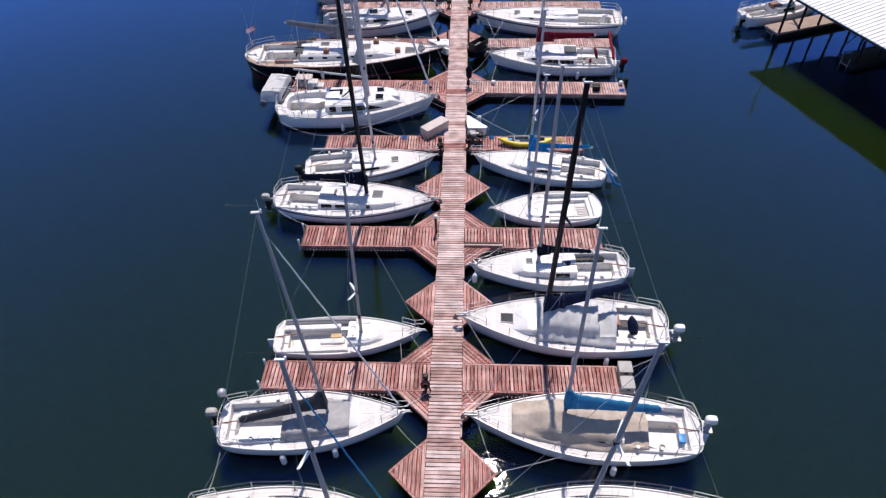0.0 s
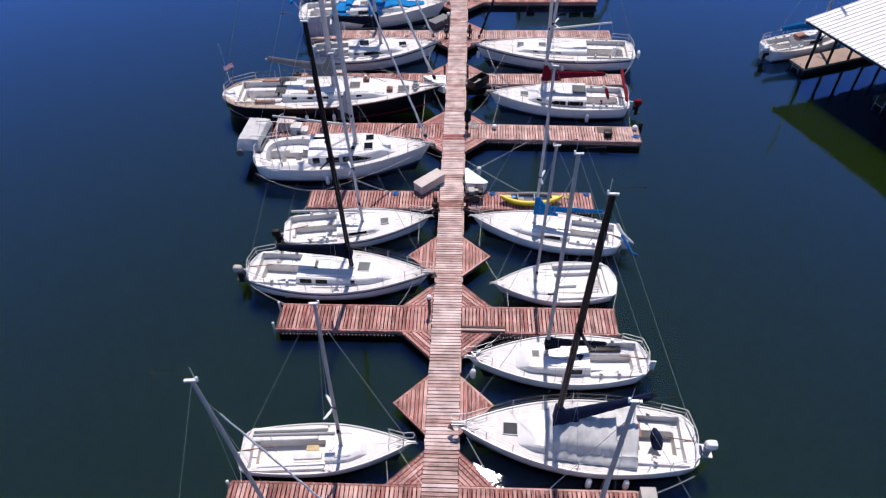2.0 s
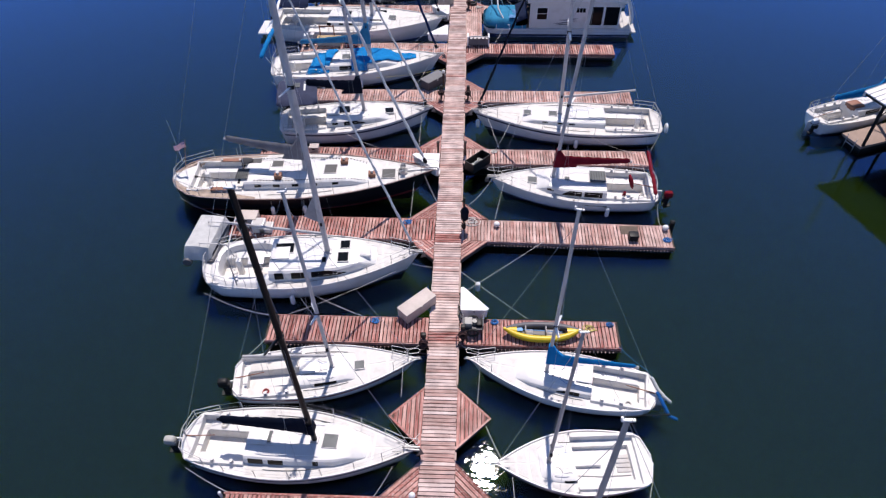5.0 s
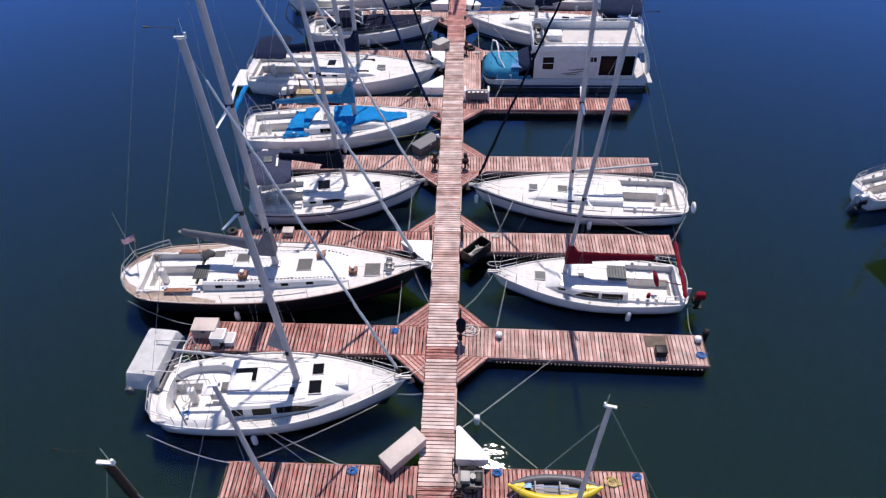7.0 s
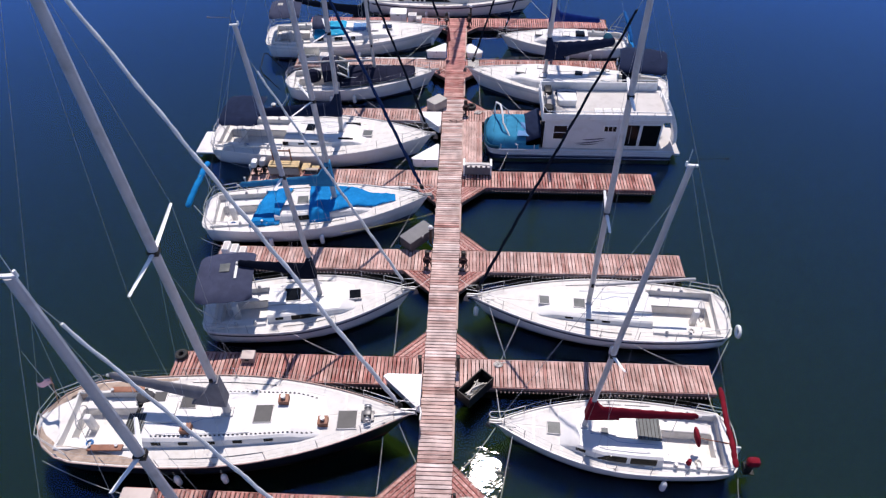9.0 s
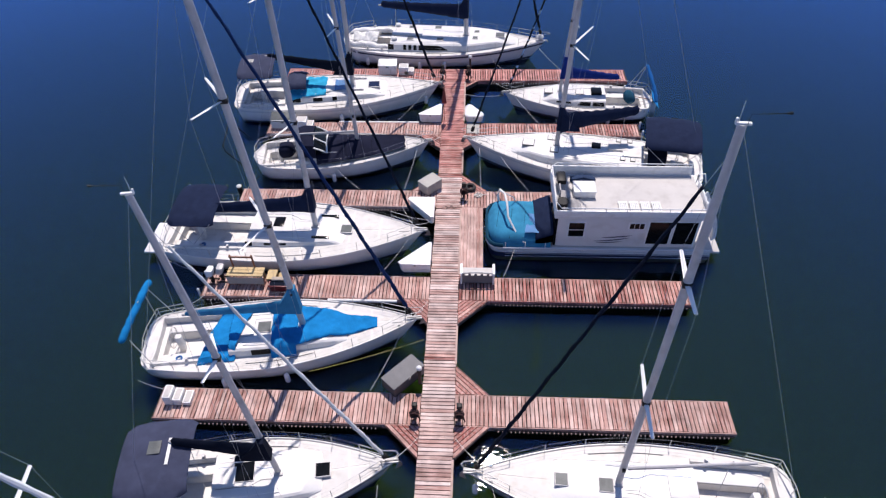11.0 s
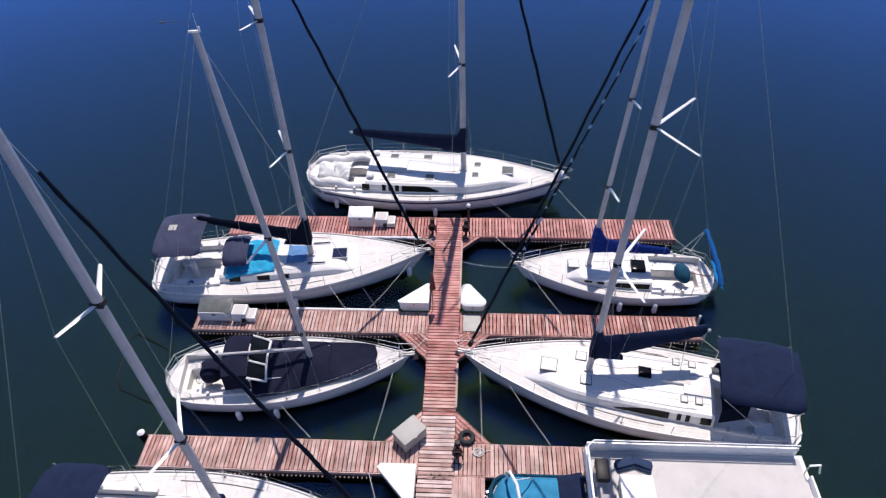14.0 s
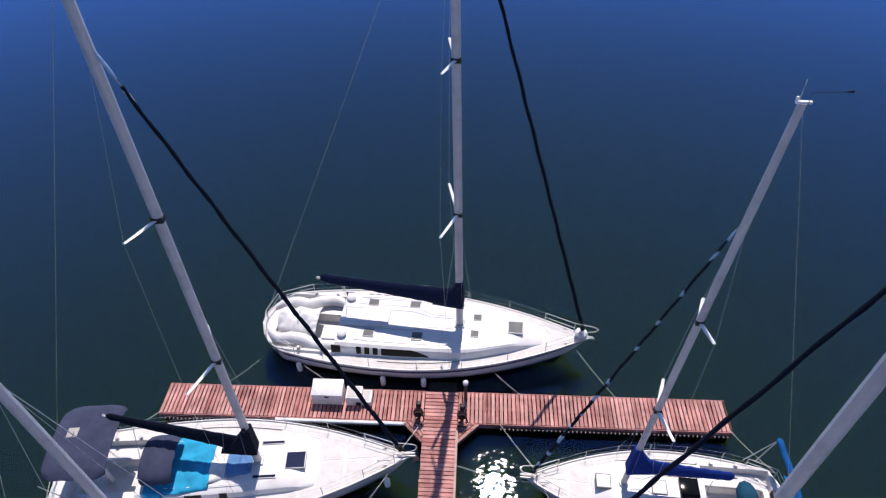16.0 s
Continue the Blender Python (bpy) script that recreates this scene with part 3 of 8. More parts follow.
def outboard(boat, at, cowl, label):
    x, y, z = at
    c = Shape()
    rings = []
    soft = lambda v: math.copysign(abs(v) ** 0.45, v)
    for dz, sx, sy, dx in ((0, 0.15, 0.10, 0), (0.03, 0.19, 0.125, 0), (0.14, 0.215, 0.14, -0.01), (0.26, 0.205, 0.135, -0.015), (0.33, 0.17, 0.115, -0.02), (0.36, 0.10, 0.07, -0.02)):
        rings.append([(x - 0.08 + dx + sx * soft(math.cos(a)), y + sy * soft(math.sin(a)), z + dz) for a in [2 * math.pi * (i + 0.5) / 16 for i in range(16)]])
    c.loft(rings)
    motor = part("outboard_motor", c, cowl, boat, label)
    leg = Shape().prism([(x - 0.17, y - 0.05), (x + 0.02, y - 0.05), (x + 0.02, y + 0.05), (x - 0.17, y + 0.05)], z - 0.65, z + 0.02)
    leg.box(x - 0.30, x + 0.06, y - 0.11, y + 0.11, z - 0.52, z - 0.49)
    leg.box(x, x + 0.16, y - 0.12, y + 0.12, z - 0.25, z - 0.05)
    part("leg", leg, STEEL if cowl is BOX_WHITE else BLACK, motor)
    part("cowl_band", Shape().loft([[(x - 0.09 + 0.222 * k * soft(math.cos(a)), y + 0.146 * k * soft(math.sin(a)), z + dz) for a in [2 * math.pi * (i + 0.5) / 16 for i in range(16)]] for dz, k in ((0.085, 0.9), (0.09, 1.0), (0.12, 1.0), (0.125, 0.9))]), HATCH_GREY if cowl is BOX_WHITE else BLACK, motor)
    part("carry_handle", Shape().tube([(x + 0.10, y - 0.06, z + 0.24), (x + 0.17, y - 0.05, z + 0.25), (x + 0.17, y + 0.05, z + 0.25), (x + 0.10, y + 0.06, z + 0.24)], 0.014, 5), BLACK, motor)
    return motor


def fender(name_parent, at, hull_label=""):
    x, y, z = at
    f = Shape()
    rings = []
    for dz, r in ((-0.27, 0.03), (-0.24, 0.08), (-0.18, 0.105), (0.16, 0.105), (0.22, 0.08), (0.26, 0.03)):
        rings.append([(x + r * math.cos(a), y + r * math.sin(a), z + dz) for a in [2 * math.pi * i / 10 for i in range(10)]])
    f.loft(rings)
    ob = part("fender", f, BOX_WHITE, name_parent, "white vinyl fender")
    part("line", Shape().tube([(x, y, z + 0.25), (x, y, z + 0.6)], 0.008, 5), ROPE, ob)


def bimini(boat, x0, x1, wd, z, material, label, posts=True, name="bimini", crown=0.16, shift=0.0):
    rows = []
    for i in range(13):
        u = i / 12
        row = []
        for j in range(15):
            v = -1 + 2 * j / 14
            edge = 1 - 0.05 * (2 * u - 1) ** 4 - 0.09 * abs(2 * u - 1) ** 10
            zz = z + crown * (1 - abs(v) ** 2.6) - 0.07 * (2 * u - 1) ** 4 + 0.018 * math.cos(u * math.pi * 6)
            if abs(v) > 0.92:
                zz -= 0.10
            row.append((x0 + (x1 - x0) * u, v * wd * edge + shift, zz))
        rows.append(row)
    b = part(name, Shape().sheet(rows, 0.02), material, boat, label, smooth=50)
    if posts:
        for sg in (1, -1):
            t = Shape().tube([((x0 + x1) / 2 - 0.1, sg * wd * 0.97, z - 1.25), (x0 + 0.1, sg * wd * 0.95, z - 0.05)], 0.014, 6)
            part("frame_tube", t, STEEL, b)
            part("frame_tube", Shape().tube([((x0 + x1) / 2 - 0.1, sg * wd * 0.97, z - 1.25), (x1 - 0.1, sg * wd * 0.95, z - 0.05)], 0.014, 6), STEEL, b)
    return b


def sailboat(label, stern, bow, B, F, mast=None, top=None, rake=0.0, hull=TOPSIDE, stripe=None, boot=STRIPE_NAVY, deck=DECK, trim=None, mast_m=ALU, mast_r=0.075, form={}, boom=0.42, boom_z=1.0, boom_yaw=0.0,
             cover=None, furl=None, furl_r=0.06, windows=(), ports=(), hatches=(), spreaders=(0.52,), tiller=True, wheel=None, stays=True, rails=True, pulpit=True, slide=True, category="sailboat",
             group="moored sailboats", hatch_m=HATCH_GREY, backstay=True, mast_top=True, fenders=(), sole=None, hound_f=None, boom3=None, winches=True, lowers=True, cover_k=1.0, collar=True, lean=0.0, sweep=0.25, furl_bands=(), seats=True):
    stern, bow = Vector((*stern, 0)), Vector((*bow, 0))
    L = (bow - stern).length
    yaw = math.atan2(bow.y - stern.y, bow.x - stern.x)
    boat = thing("sailboat", Matrix.Translation(stern) @ Matrix.Rotation(yaw, 4, "Z"), label, category, group)
    h = Hull(L, B, F, **form)
    side, below = h.hull_shape()
    part("hull", side, hull, boat, "", smooth=50)
    part("bottom", below, ANTIFOUL, boat, "dark antifouled bottom under water", smooth=50)
    for sg in (1, -1):
        part("boot_stripe", h.band(0.02, 0.16, sg), boot, boat, smooth=50)
        if stripe:
            part("sheer_stripe", h.band(0.80, 0.90, sg), stripe, boat, smooth=50)
    part("deck", h.deck_shape(), deck, boat, smooth=30)
    for sg in (1, -1):
        t = Shape().tube([h.edge(i / 24 * L, sg, 0.012) + Vector((0, 0, 0.012)) for i in range(25)], 0.03, 6)
        part("toe_rail", t, trim or GEL, boat, smooth=60)
    if not h.flush:
        cab = part("coachroof", h.cabin_shape(), GEL, boat, smooth=30)
        for sg in (1, -1):
            for s0, s1, *o in windows:
                part("window", h.window(s0, s1, sg, 0.22, 0.86, o[0] if o else 0), GLASS_DARK, cab, "dark tinted cabin window")
            for s0 in ports:
                part("portlight", h.window(s0, s0 + 0.32 / L, sg, 0.42, 0.74), GLASS_DARK, cab)
        if slide:
            xa = h.cabin[0] * L
            sl, hw = 0.085 * L, 0.11 * B
            zt = h.sheer(xa) + h.ch + 0.05
            rows = [[(xa + u * sl, v * hw, zt + 0.05 + 0.02 * (1 - v * v)) for v in (-1, -0.5, 0, 0.5, 1)] for u in (0, 0.5, 1)]
            part("companionway_slide", Shape().sheet(rows, 0.05), slide if slide is not True else GEL, cab, bevel=0.008)
            part("companionway_boards", Shape().box(xa - 0.02, xa + 0.01, -hw * 0.85, hw * 0.85, zt - h.ch + 0.1, zt), slide if slide is not True else TEAK, cab)
        for sg in (1, -1):
            xa, xb = (h.cabin[0] + 0.05) * L, (h.cabin[0] + 0.62 * (h.cabin[1] - h.cabin[0])) * L
            pts = []
            for i in range(9):
                x = xa + (xb - xa) * i / 8
                pts.append((x, sg * h.cab_half(x) * 0.74, h.roof(x, h.cab_half(x) * 0.74) + (0.0 if i in (0, 8) else 0.055)))
            part("handrail", Shape().tube(pts, 0.014, 5), TEAK if trim is TEAK else ALU_WHITE, cab)
    for s0, y0, a, b in hatches:
        x = s0 * L
        z = max(h.roof(x + dx, y0 + dy) for dx in (-a / 2, a / 2) for dy in (-b / 2, b / 2))
        z2 = max(z, h.roof(x, y0))
        hb = part("hatch", Shape().box(x - a / 2, x + a / 2, y0 - b / 2, y0 + b / 2, z - 0.06, z2 + 0.025), HATCH_GREY if hatch_m is DECK else ALU, boat, bevel=0.01)
        part("pane", Shape().box(x - a / 2 + 0.03, x + a / 2 - 0.03, y0 - b / 2 + 0.03, y0 + b / 2 - 0.03, z2 + 0.02, z2 + 0.034), hatch_m, hb, "tinted acrylic hatch pane")
    # moulded nonskid panels on the foredeck and the side decks
    xa, xb = (0.06 * L if h.flush else h.cock[1] * L + 0.1), 0.955 * L
    for sg in (1, -1):
        edges = [xa, xa + (xb - xa) * 0.34, xa + (xb - xa) * 0.62, xa + (xb - xa) * 0.80, xb]
        for x0_, x1_ in zip(edges[:-1], edges[1:]):
            rows = []
            for i in range(7):
                x = x0_ + 0.05 + (x1_ - x0_ - 0.10) * i / 6
                inn = h.cab_half(x) + 0.05 if not h.flush and x < h.cabin[1] * L + 0.05 else 0.035
                out = h.half(x) - 0.11
                if out < inn + 0.05:
                    continue
                rows.append([(x, sg * (inn + (out - inn) * j / 3), h.deck(x, inn + (out - inn) * j / 3) + 0.008) for j in range(4)])
            if len(rows) > 2:
                part("nonskid_panel", Shape().sheet(rows, 0.012), NONSKID if deck is DECK else CREAM, boat, smooth=60)
    # lines led aft along the coachroof
    if not h.flush and top:
        for k, y_ in enumerate((0.16, -0.16, 0.24)):
            xs_ = [h.cabin[0] * L + 0.12 + ((mast or 0.57) * L - 0.2 - h.cabin[0] * L - 0.12) * i / 5 for i in range(6)]
            pts = [(x, y_ * B / 2 * (1.5 if i < 4 else 0.8) + 0.01 * math.sin(3 * i + k), h.roof(x, y_ * B * 0.75) + 0.02) for i, x in enumerate(xs_)]
            part("halyard", Shape().tube(pts, 0.006, 5), (ROPE, ROPE_BLUE, RUBBER)[(k + int(L * 10)) % 3], boat)
    # cockpit gear
    cx0, cx1 = h.cock[0] * L, h.cock[1] * L
    for sg in (1, -1):
        for k in (0.45, 0.8) if winches else ():
            x = cx0 + (cx1 - cx0) * k
            z = h.sheer(x) + 0.10
            wn_ = Shape().loft([[(x + r * math.cos(a), sg * (h.cw + 0.065) + r * math.sin(a), z + dz) for a in [2 * math.pi * i / 10 for i in range(10)]] for dz, r in ((0, 0.075), (0.03, 0.075), (0.05, 0.05), (0.11, 0.05), (0.14, 0.065), (0.15, 0.06))])
            part("winch", wn_, STEEL, boat)
        if seats:
            part("cockpit_seat", Shape().box(cx0 + 0.25, cx1 - 0.05, *sorted((sg * (h.fw + 0.02), sg * (h.cw - 0.03))), h.sheer(cx0) - h.seat - 0.01, h.sheer(cx0) - h.seat + 0.035), sole or GEL, boat, bevel=0.012)
    for xq in (cx0 + 0.05, L * 0.5, L * 0.93):
        for sg in (1, -1):
            p = h.edge(xq, sg, 0.10)
            part("cleat", Shape().tube([p + Vector((-0.10, 0, 0.06)), p + Vector((0.10, 0, 0.06))], 0.014, 5).box(p.x - 0.03, p.x + 0.03, p.y - 0.012, p.y + 0.012, p.z - 0.02, p.z + 0.055), STEEL, boat)
    if tiller and not wheel:
        z = h.sheer(0) - 0.02
        part("tiller", Shape().tube([(-0.02, 0, z), (0.3, 0, z + 0.06), (min(1.2, cx1 * 0.6), 0, z + 0.22)], [0.028, 0.025, 0.018], 6), TEAK, boat)
        part("rudder", Shape().box(-0.32, -0.03, -0.025, 0.025, -0.4, z * 0.8), GEL, boat)
    if wheel:
        xw = wheel * L
        z = h.deck(xw, 0)
        ped = part("helm_pedestal", Shape().box(xw - 0.10, xw + 0.14, -0.12, 0.12, z - 0.01, z + 0.85), GEL, boat, bevel=0.04)
        ws = Shape().ring((xw - 0.16, 0, z + 0.78), 0.42, 0.016, "x", 24, 5)
        for k in range(5):
            a = 2 * math.pi * k / 5
            ws.tube([(xw - 0.16, 0, z + 0.78), (xw - 0.16, 0.42 * math.cos(a), z + 0.78 + 0.42 * math.sin(a))], 0.009, 5)
        part("wheel", ws, STEEL, ped)
    # sheet tracks and a coiled sheet in the cockpit
    if L > 6.9 and winches:
        for sg in (1, -1):
            tr = [h.edge((0.38 + 0.24 * i / 6) * L, sg, 0.34) for i in range(7)]
            part("genoa_track", Shape().tube([(q.x, q.y, h.deck(q.x, q.y) + 0.025) for q in tr], 0.013, 4), HATCH_GREY, boat)
        xq, zq = cx0 + (cx1 - cx0) * (0.30 + 0.03 * (int(L * 7) % 5)), h.sheer(cx0) - h.seat + 0.05
        cl_ = Shape()
        for k in range(3):
            cl_.ring((xq, (h.fw + h.cw) / 2 * (1 if int(L * 10) % 2 else -1), zq + 0.02 * k), 0.09 + 0.03 * (k % 2), 0.016, "z", 14, 5)
        part("coiled_sheet", cl_, (ROPE_BLUE, ROPE, STRIPE_RED, ROPE)[int(L * 10) % 4], boat)
    # spars and rigging
    if top:
        mx = (mast if mast else 0.57) * L
        z0 = h.roof(mx, 0)
        tp = Vector((mx - rake, lean, top))
        base = Vector((mx, 0, z0))
        on = lambda f: base.lerp(tp, f)
        m = part("mast", spar([base, on(0.5), on(0.85), tp], [mast_r, mast_r, mast_r * 0.93, mast_r * 0.8]), mast_m, boat)
        part("mast_step", Shape().box(mx - mast_r * 1.8, mx + mast_r * 1.8, -mast_r * 1.6, mast_r * 1.6, z0 - 0.03, z0 + 0.06), ALU, m, bevel=0.01)
        for k_, f in enumerate((0.08, 0.13)):
            c = on(f)
            part("mast_winch" if k_ else "mast_cleat", Shape().box(c.x - 0.05, c.x + 0.05, *sorted((c.y + (-1) ** k_ * mast_r * 0.8, c.y + (-1) ** k_ * (mast_r + 0.07))), c.z - 0.07, c.z + 0.07), BLACK, m, bevel=0.01)
        if mast_top:
            hd = Shape().box(tp.x - 0.15, tp.x + 0.13, lean - 0.03, lean + 0.03, top - 0.01, top + 0.035)
            part("masthead_fitting", hd, ALU_WHITE, m)
            part("antenna", Shape().tube([(tp.x + 0.08, lean, top), (tp.x + 0.08, lean, top + 0.45)], 0.006, 5), BOX_WHITE, m)
            part("wind_vane", Shape().tube([(tp.x - 0.08, lean + 0.03, top), (tp.x - 0.08, lean + 0.03, top + 0.22), (tp.x - 0.62, lean + 0.03, top + 0.26), (tp.x - 0.74, lean + 0.03, top + 0.27)], [0.006, 0.006, 0.008, 0.03], 5), BLACK, m)
            part("anchor_light", Shape().tube([(tp.x + 0.12, lean, top + 0.03), (tp.x + 0.12, lean, top + 0.12)], 0.025, 8), BOX_WHITE, m)
        tips = []
        for sp_ in spreaders:
            f, ln, back = sp_ if isinstance(sp_, tuple) else (sp_, B * 0.26, sweep)
            c = on(f)
            part("spreader_bracket", Shape().box(c.x - mast_r * 1.25, c.x + mast_r * 1.25, c.y - mast_r * 1.08, c.y + mast_r * 1.08, c.z - 0.07, c.z + 0.07), BLACK, m, bevel=0.01)
            for sg in (1, -1):
                tip = c + Vector((-back, sg * ln, 0.05 + 0.13 * max(0, ln - 0.6)))
                sp = Shape().loft([[(p.x + dx * k, p.y, p.z + dz) for dx, dz in ((-0.055, 0), (0, 0.022), (0.055, 0), (0, -0.022))] for p, k in ((c, 1.2), (tip, 0.8))])
                part("spreader", sp, SPAR_BLACK if mast_m is SPAR_BLACK else ALU_WHITE, m)
                tips.append((f, sg, tip))
        if stays:
            hound = on(hound_f or (0.985 if top > 14 else 0.93))
            for sg in (1, -1):
                chain = h.edge(mx - 0.25, sg, 0.10)
                pts = [chain] + [t for f, g, t in tips if g == sg] + [hound]
                part("shroud", Shape().tube(pts, 0.0042, 5), WIRE, boat)
                if tips and lowers and L > 8:
                    part("shroud", Shape().tube([h.edge(mx + 0.35, sg, 0.12), on(tips[0][0]) - Vector((0, 0, 0.1))], 0.0034, 5), WIRE, boat)
                    part("shroud", Shape().tube([h.edge(mx - 0.75, sg, 0.12), on(tips[0][0]) - Vector((0, 0, 0.12))], 0.0034, 5), WIRE, boat)
            foot = Vector((L * 0.985, 0, h.sheer(L) + 0.05))
            part("forestay", Shape().tube([foot, hound], 0.007, 5), WIRE, boat)
            if furl:
                a, d = foot, hound - foot
                n = 64
                pts = [a + d * (0.045 + 0.89 * i / (n - 1)) + Vector((0.18 * furl_r * math.cos(i * 0.9), 0.18 * furl_r * math.sin(i * 0.9), 0)) for i in range(n)]
                rr = [furl_r * (0.55 if i == 0 else (1.15 - 0.55 * i / (n - 1))) * (1 + 0.16 * math.sin(i * 2.4)) for i in range(n)]
                fs = part("furled_sail", Shape().tube(pts, rr, 8), furl, boat, "furled headsail rolled on its forestay")
                for f0, f1, bm_ in furl_bands:
                    k0 = furl_r * (1.15 - 0.62 * (f0 - 0.045) / 0.89) * 1.12
                    part("sun_strip", Shape().tube([a + d * (f0 + (f1 - f0) * i / 3) + Vector((0, 0.25 * k0 * math.sin(i * 2 + f0 * 40), 0)) for i in range(4)], [k0 * 0.8, k0, k0, k0 * 0.75], 8), bm_, fs, "pale strip in the rolled sail")
                part("furling_drum", Shape().tube([a + d * 0.025, a + d * 0.032, a + d * 0.04], [0.09, 0.10, 0.08], 10), BLACK, fs)
            if backstay:
                part("backstay", Shape().tube([(0.05, 0, h.sheer(0) + 0.05), tp], 0.0055, 5), WIRE, boat)
        if boom:
            bl = boom * L
            zb = z0 + boom_z * (0.75 if z0 > h.sheer(mx) + 0.15 else 1.0)
            g = Vector((mx - 0.12, 0, zb))
            e = g + Vector((-bl * math.cos(boom_yaw), -bl * math.sin(boom_yaw), 0.06))
            if boom3:
                zb = boom3[0]
                g, e = Vector((mx - 0.12, 0, zb)), Vector(boom3[1:])
            bm_ = part("boom", Shape().tube([g, e], [0.06, 0.05], 8, 1.3), mast_m if mast_m is not SPAR_BLACK else SPAR_BLACK, boat)
            part("mainsheet", Shape().tube([g.lerp(e, 0.8), (g.lerp(e, 0.8).x, 0, h.deck(max(0.1, g.lerp(e, 0.8).x), h.fw + 0.1) + 0.05)], 0.012, 5), ROPE, bm_)
            if cover:
                n, rings = 26, []
                for i in range(n):
                    u = i / (n - 1)
                    c = g.lerp(e, u * 0.97) + Vector((0, 0, 0.02))
                    hh = 0.16 + 0.20 * (1 - u) ** 1.5 + 0.014 * math.sin(i * 1.9) * (u < 0.97)
                    ww = 0.12 + 0.09 * (1 - u) + 0.010 * math.cos(i * 2.7)
                    if u > 0.97:
                        hh, ww = 0.08, 0.06
                    hh, ww = hh * cover_k, ww * cover_k
                    if i == 0:
                        hh *= 1.15
                    rings.append([(c.x + (0.25 * mast_r if i == 0 else 0), c.y + ww * math.cos(a) * (1 - 0.35 * max(0, math.sin(a))), c.z + (hh * 1.4 if math.sin(a) > 0 else hh * 0.75) * math.sin(a)) for a in [2 * math.pi * k / 12 for k in range(12)]])
                sc = Shape().loft(rings)
                # the collar that climbs the mast
                rise = (1.3 if top > 13 else 0.95) if collar else 0.45
                col = []
                for i in range(7):
                    u = i / 6
                    r0 = mast_r * 1.35 + 0.02
                    bx = -0.10 - ((0.95 if collar else 0.4) * (1 - u) ** 1.4)
                    cz = zb - 0.2 + u * rise
                    cxm = on(0).x - rake * (cz - z0) / (top - z0)
                    col.append([(cxm + (r0 if k in (0, 1, 7) else 0 if k in (2, 6) else bx), (0, 1, 1, 0.45, 0, -0.45, -1, -1)[k] * (r0 + 0.07 * (1 - u)), cz) for k in range(8)])
                sc.loft(col)
                part("sail_cover", sc, cover, boat, "sail cover laced over the boom and folded mainsail", smooth=60)
    # rails
    if pulpit and 8.2 < L < 13.2:
        zb_ = h.sheer(L) + 0.02
        part("bow_roller", Shape().box(L - 0.30, L + 0.16, -0.07, -0.04, zb_ - 0.02, zb_ + 0.07).box(L - 0.30, L + 0.16, 0.04, 0.07, zb_ - 0.02, zb_ + 0.07).tube([(L + 0.10, -0.06, zb_ + 0.02), (L + 0.10, 0.06, zb_ + 0.02)], 0.035, 8), STEEL, boat, "stainless bow roller")
        part("anchor", Shape().tube([(L - 0.45, 0.0, zb_ + 0.05), (L + 0.12, 0.0, zb_ + 0.07), (L + 0.24, 0.0, zb_ - 0.12)], 0.024, 6).add([(L + 0.24, 0, zb_ - 0.06), (L + 0.02, 0.17, zb_ - 0.20), (L + 0.30, 0, zb_ - 0.34), (L + 0.02, -0.17, zb_ - 0.20), (L + 0.12, 0, zb_ - 0.20)], [(0, 1, 2), (0, 2, 3), (0, 4, 1), (0, 3, 4), (1, 4, 2), (4, 3, 2)]), WINDLASS, boat, "galvanised anchor in its roller", smooth=0)
        part("anchor_locker", Shape().box(0.905 * L, 0.945 * L, -0.14, 0.14, h.deck(0.92 * L, 0) - 0.02, h.deck(0.92 * L, 0) + 0.035), NONSKID, boat, "anchor locker lid", bevel=0.01)
    if rails:
        hz = 0.52
        posts = [0.22, 0.36, 0.50, 0.63, 0.76] if L > 8 else [0.3, 0.5, 0.7]
        for sg in (1, -1):
            line = []
            for s in posts:
                p = h.edge(s * L, sg, 0.07)
                q = p + Vector((0, sg * 0.02, hz))
                line.append((p, q))
                part("stanchion", Shape().tube([p, q], 0.013, 6), STEEL, boat)
            a, b = h.edge(0.08 * L, sg, 0.07) + Vector((0, 0, hz)), h.edge(0.88 * L, sg, 0.07) + Vector((0, 0, hz))
            for f in (1.0, 0.52):
                low = Vector((0, 0, -hz * (1 - f)))
                part("lifeline", Shape().tube([a + low] + [q + low for p, q in line] + [b + low], 0.0034, 5), WIRE, boat)
        st = Shape()
        arc = [h.edge(0.13 * L, 1, 0.07), h.edge(0.03 * L, 1, 0.06), h.edge(0.012 * L, 1, 0.25 * B), h.edge(0.012 * L, -1, 0.25 * B), h.edge(0.03 * L, -1, 0.06), h.edge(0.13 * L, -1, 0.07)]
        st.tube([p + Vector((0, 0, hz)) for p in arc], 0.014, 6)
        sr = part("stern_rail", st, STEEL, boat)
        part("middle_rail", Shape().tube([p + Vector((0, 0, 0.3)) for p in arc], 0.012, 6), STEEL, sr)
        for p in arc:
            part("rail_post", Shape().tube([p, p + Vector((0, 0, hz))], 0.014, 6), STEEL, sr)
    if pulpit:
        hz = 0.52
        pu = Shape()
        p0, p1 = h.edge(0.87 * L, 1, 0.07), h.edge(0.955 * L, 1, 0.05)
        n0, n1 = h.edge(0.87 * L, -1, 0.07), h.edge(0.955 * L, -1, 0.05)
        up = Vector((0, 0, hz))
        nose = [Vector((L * 1.012, 0.11, h.sheer(L) + hz)), Vector((L * 1.022, 0, h.sheer(L) + hz)), Vector((L * 1.012, -0.11, h.sheer(L) + hz))]
        pu.tube([p0 + up, p1 + up * 1.03, *nose, n1 + up * 1.03, n0 + up], 0.012, 6)
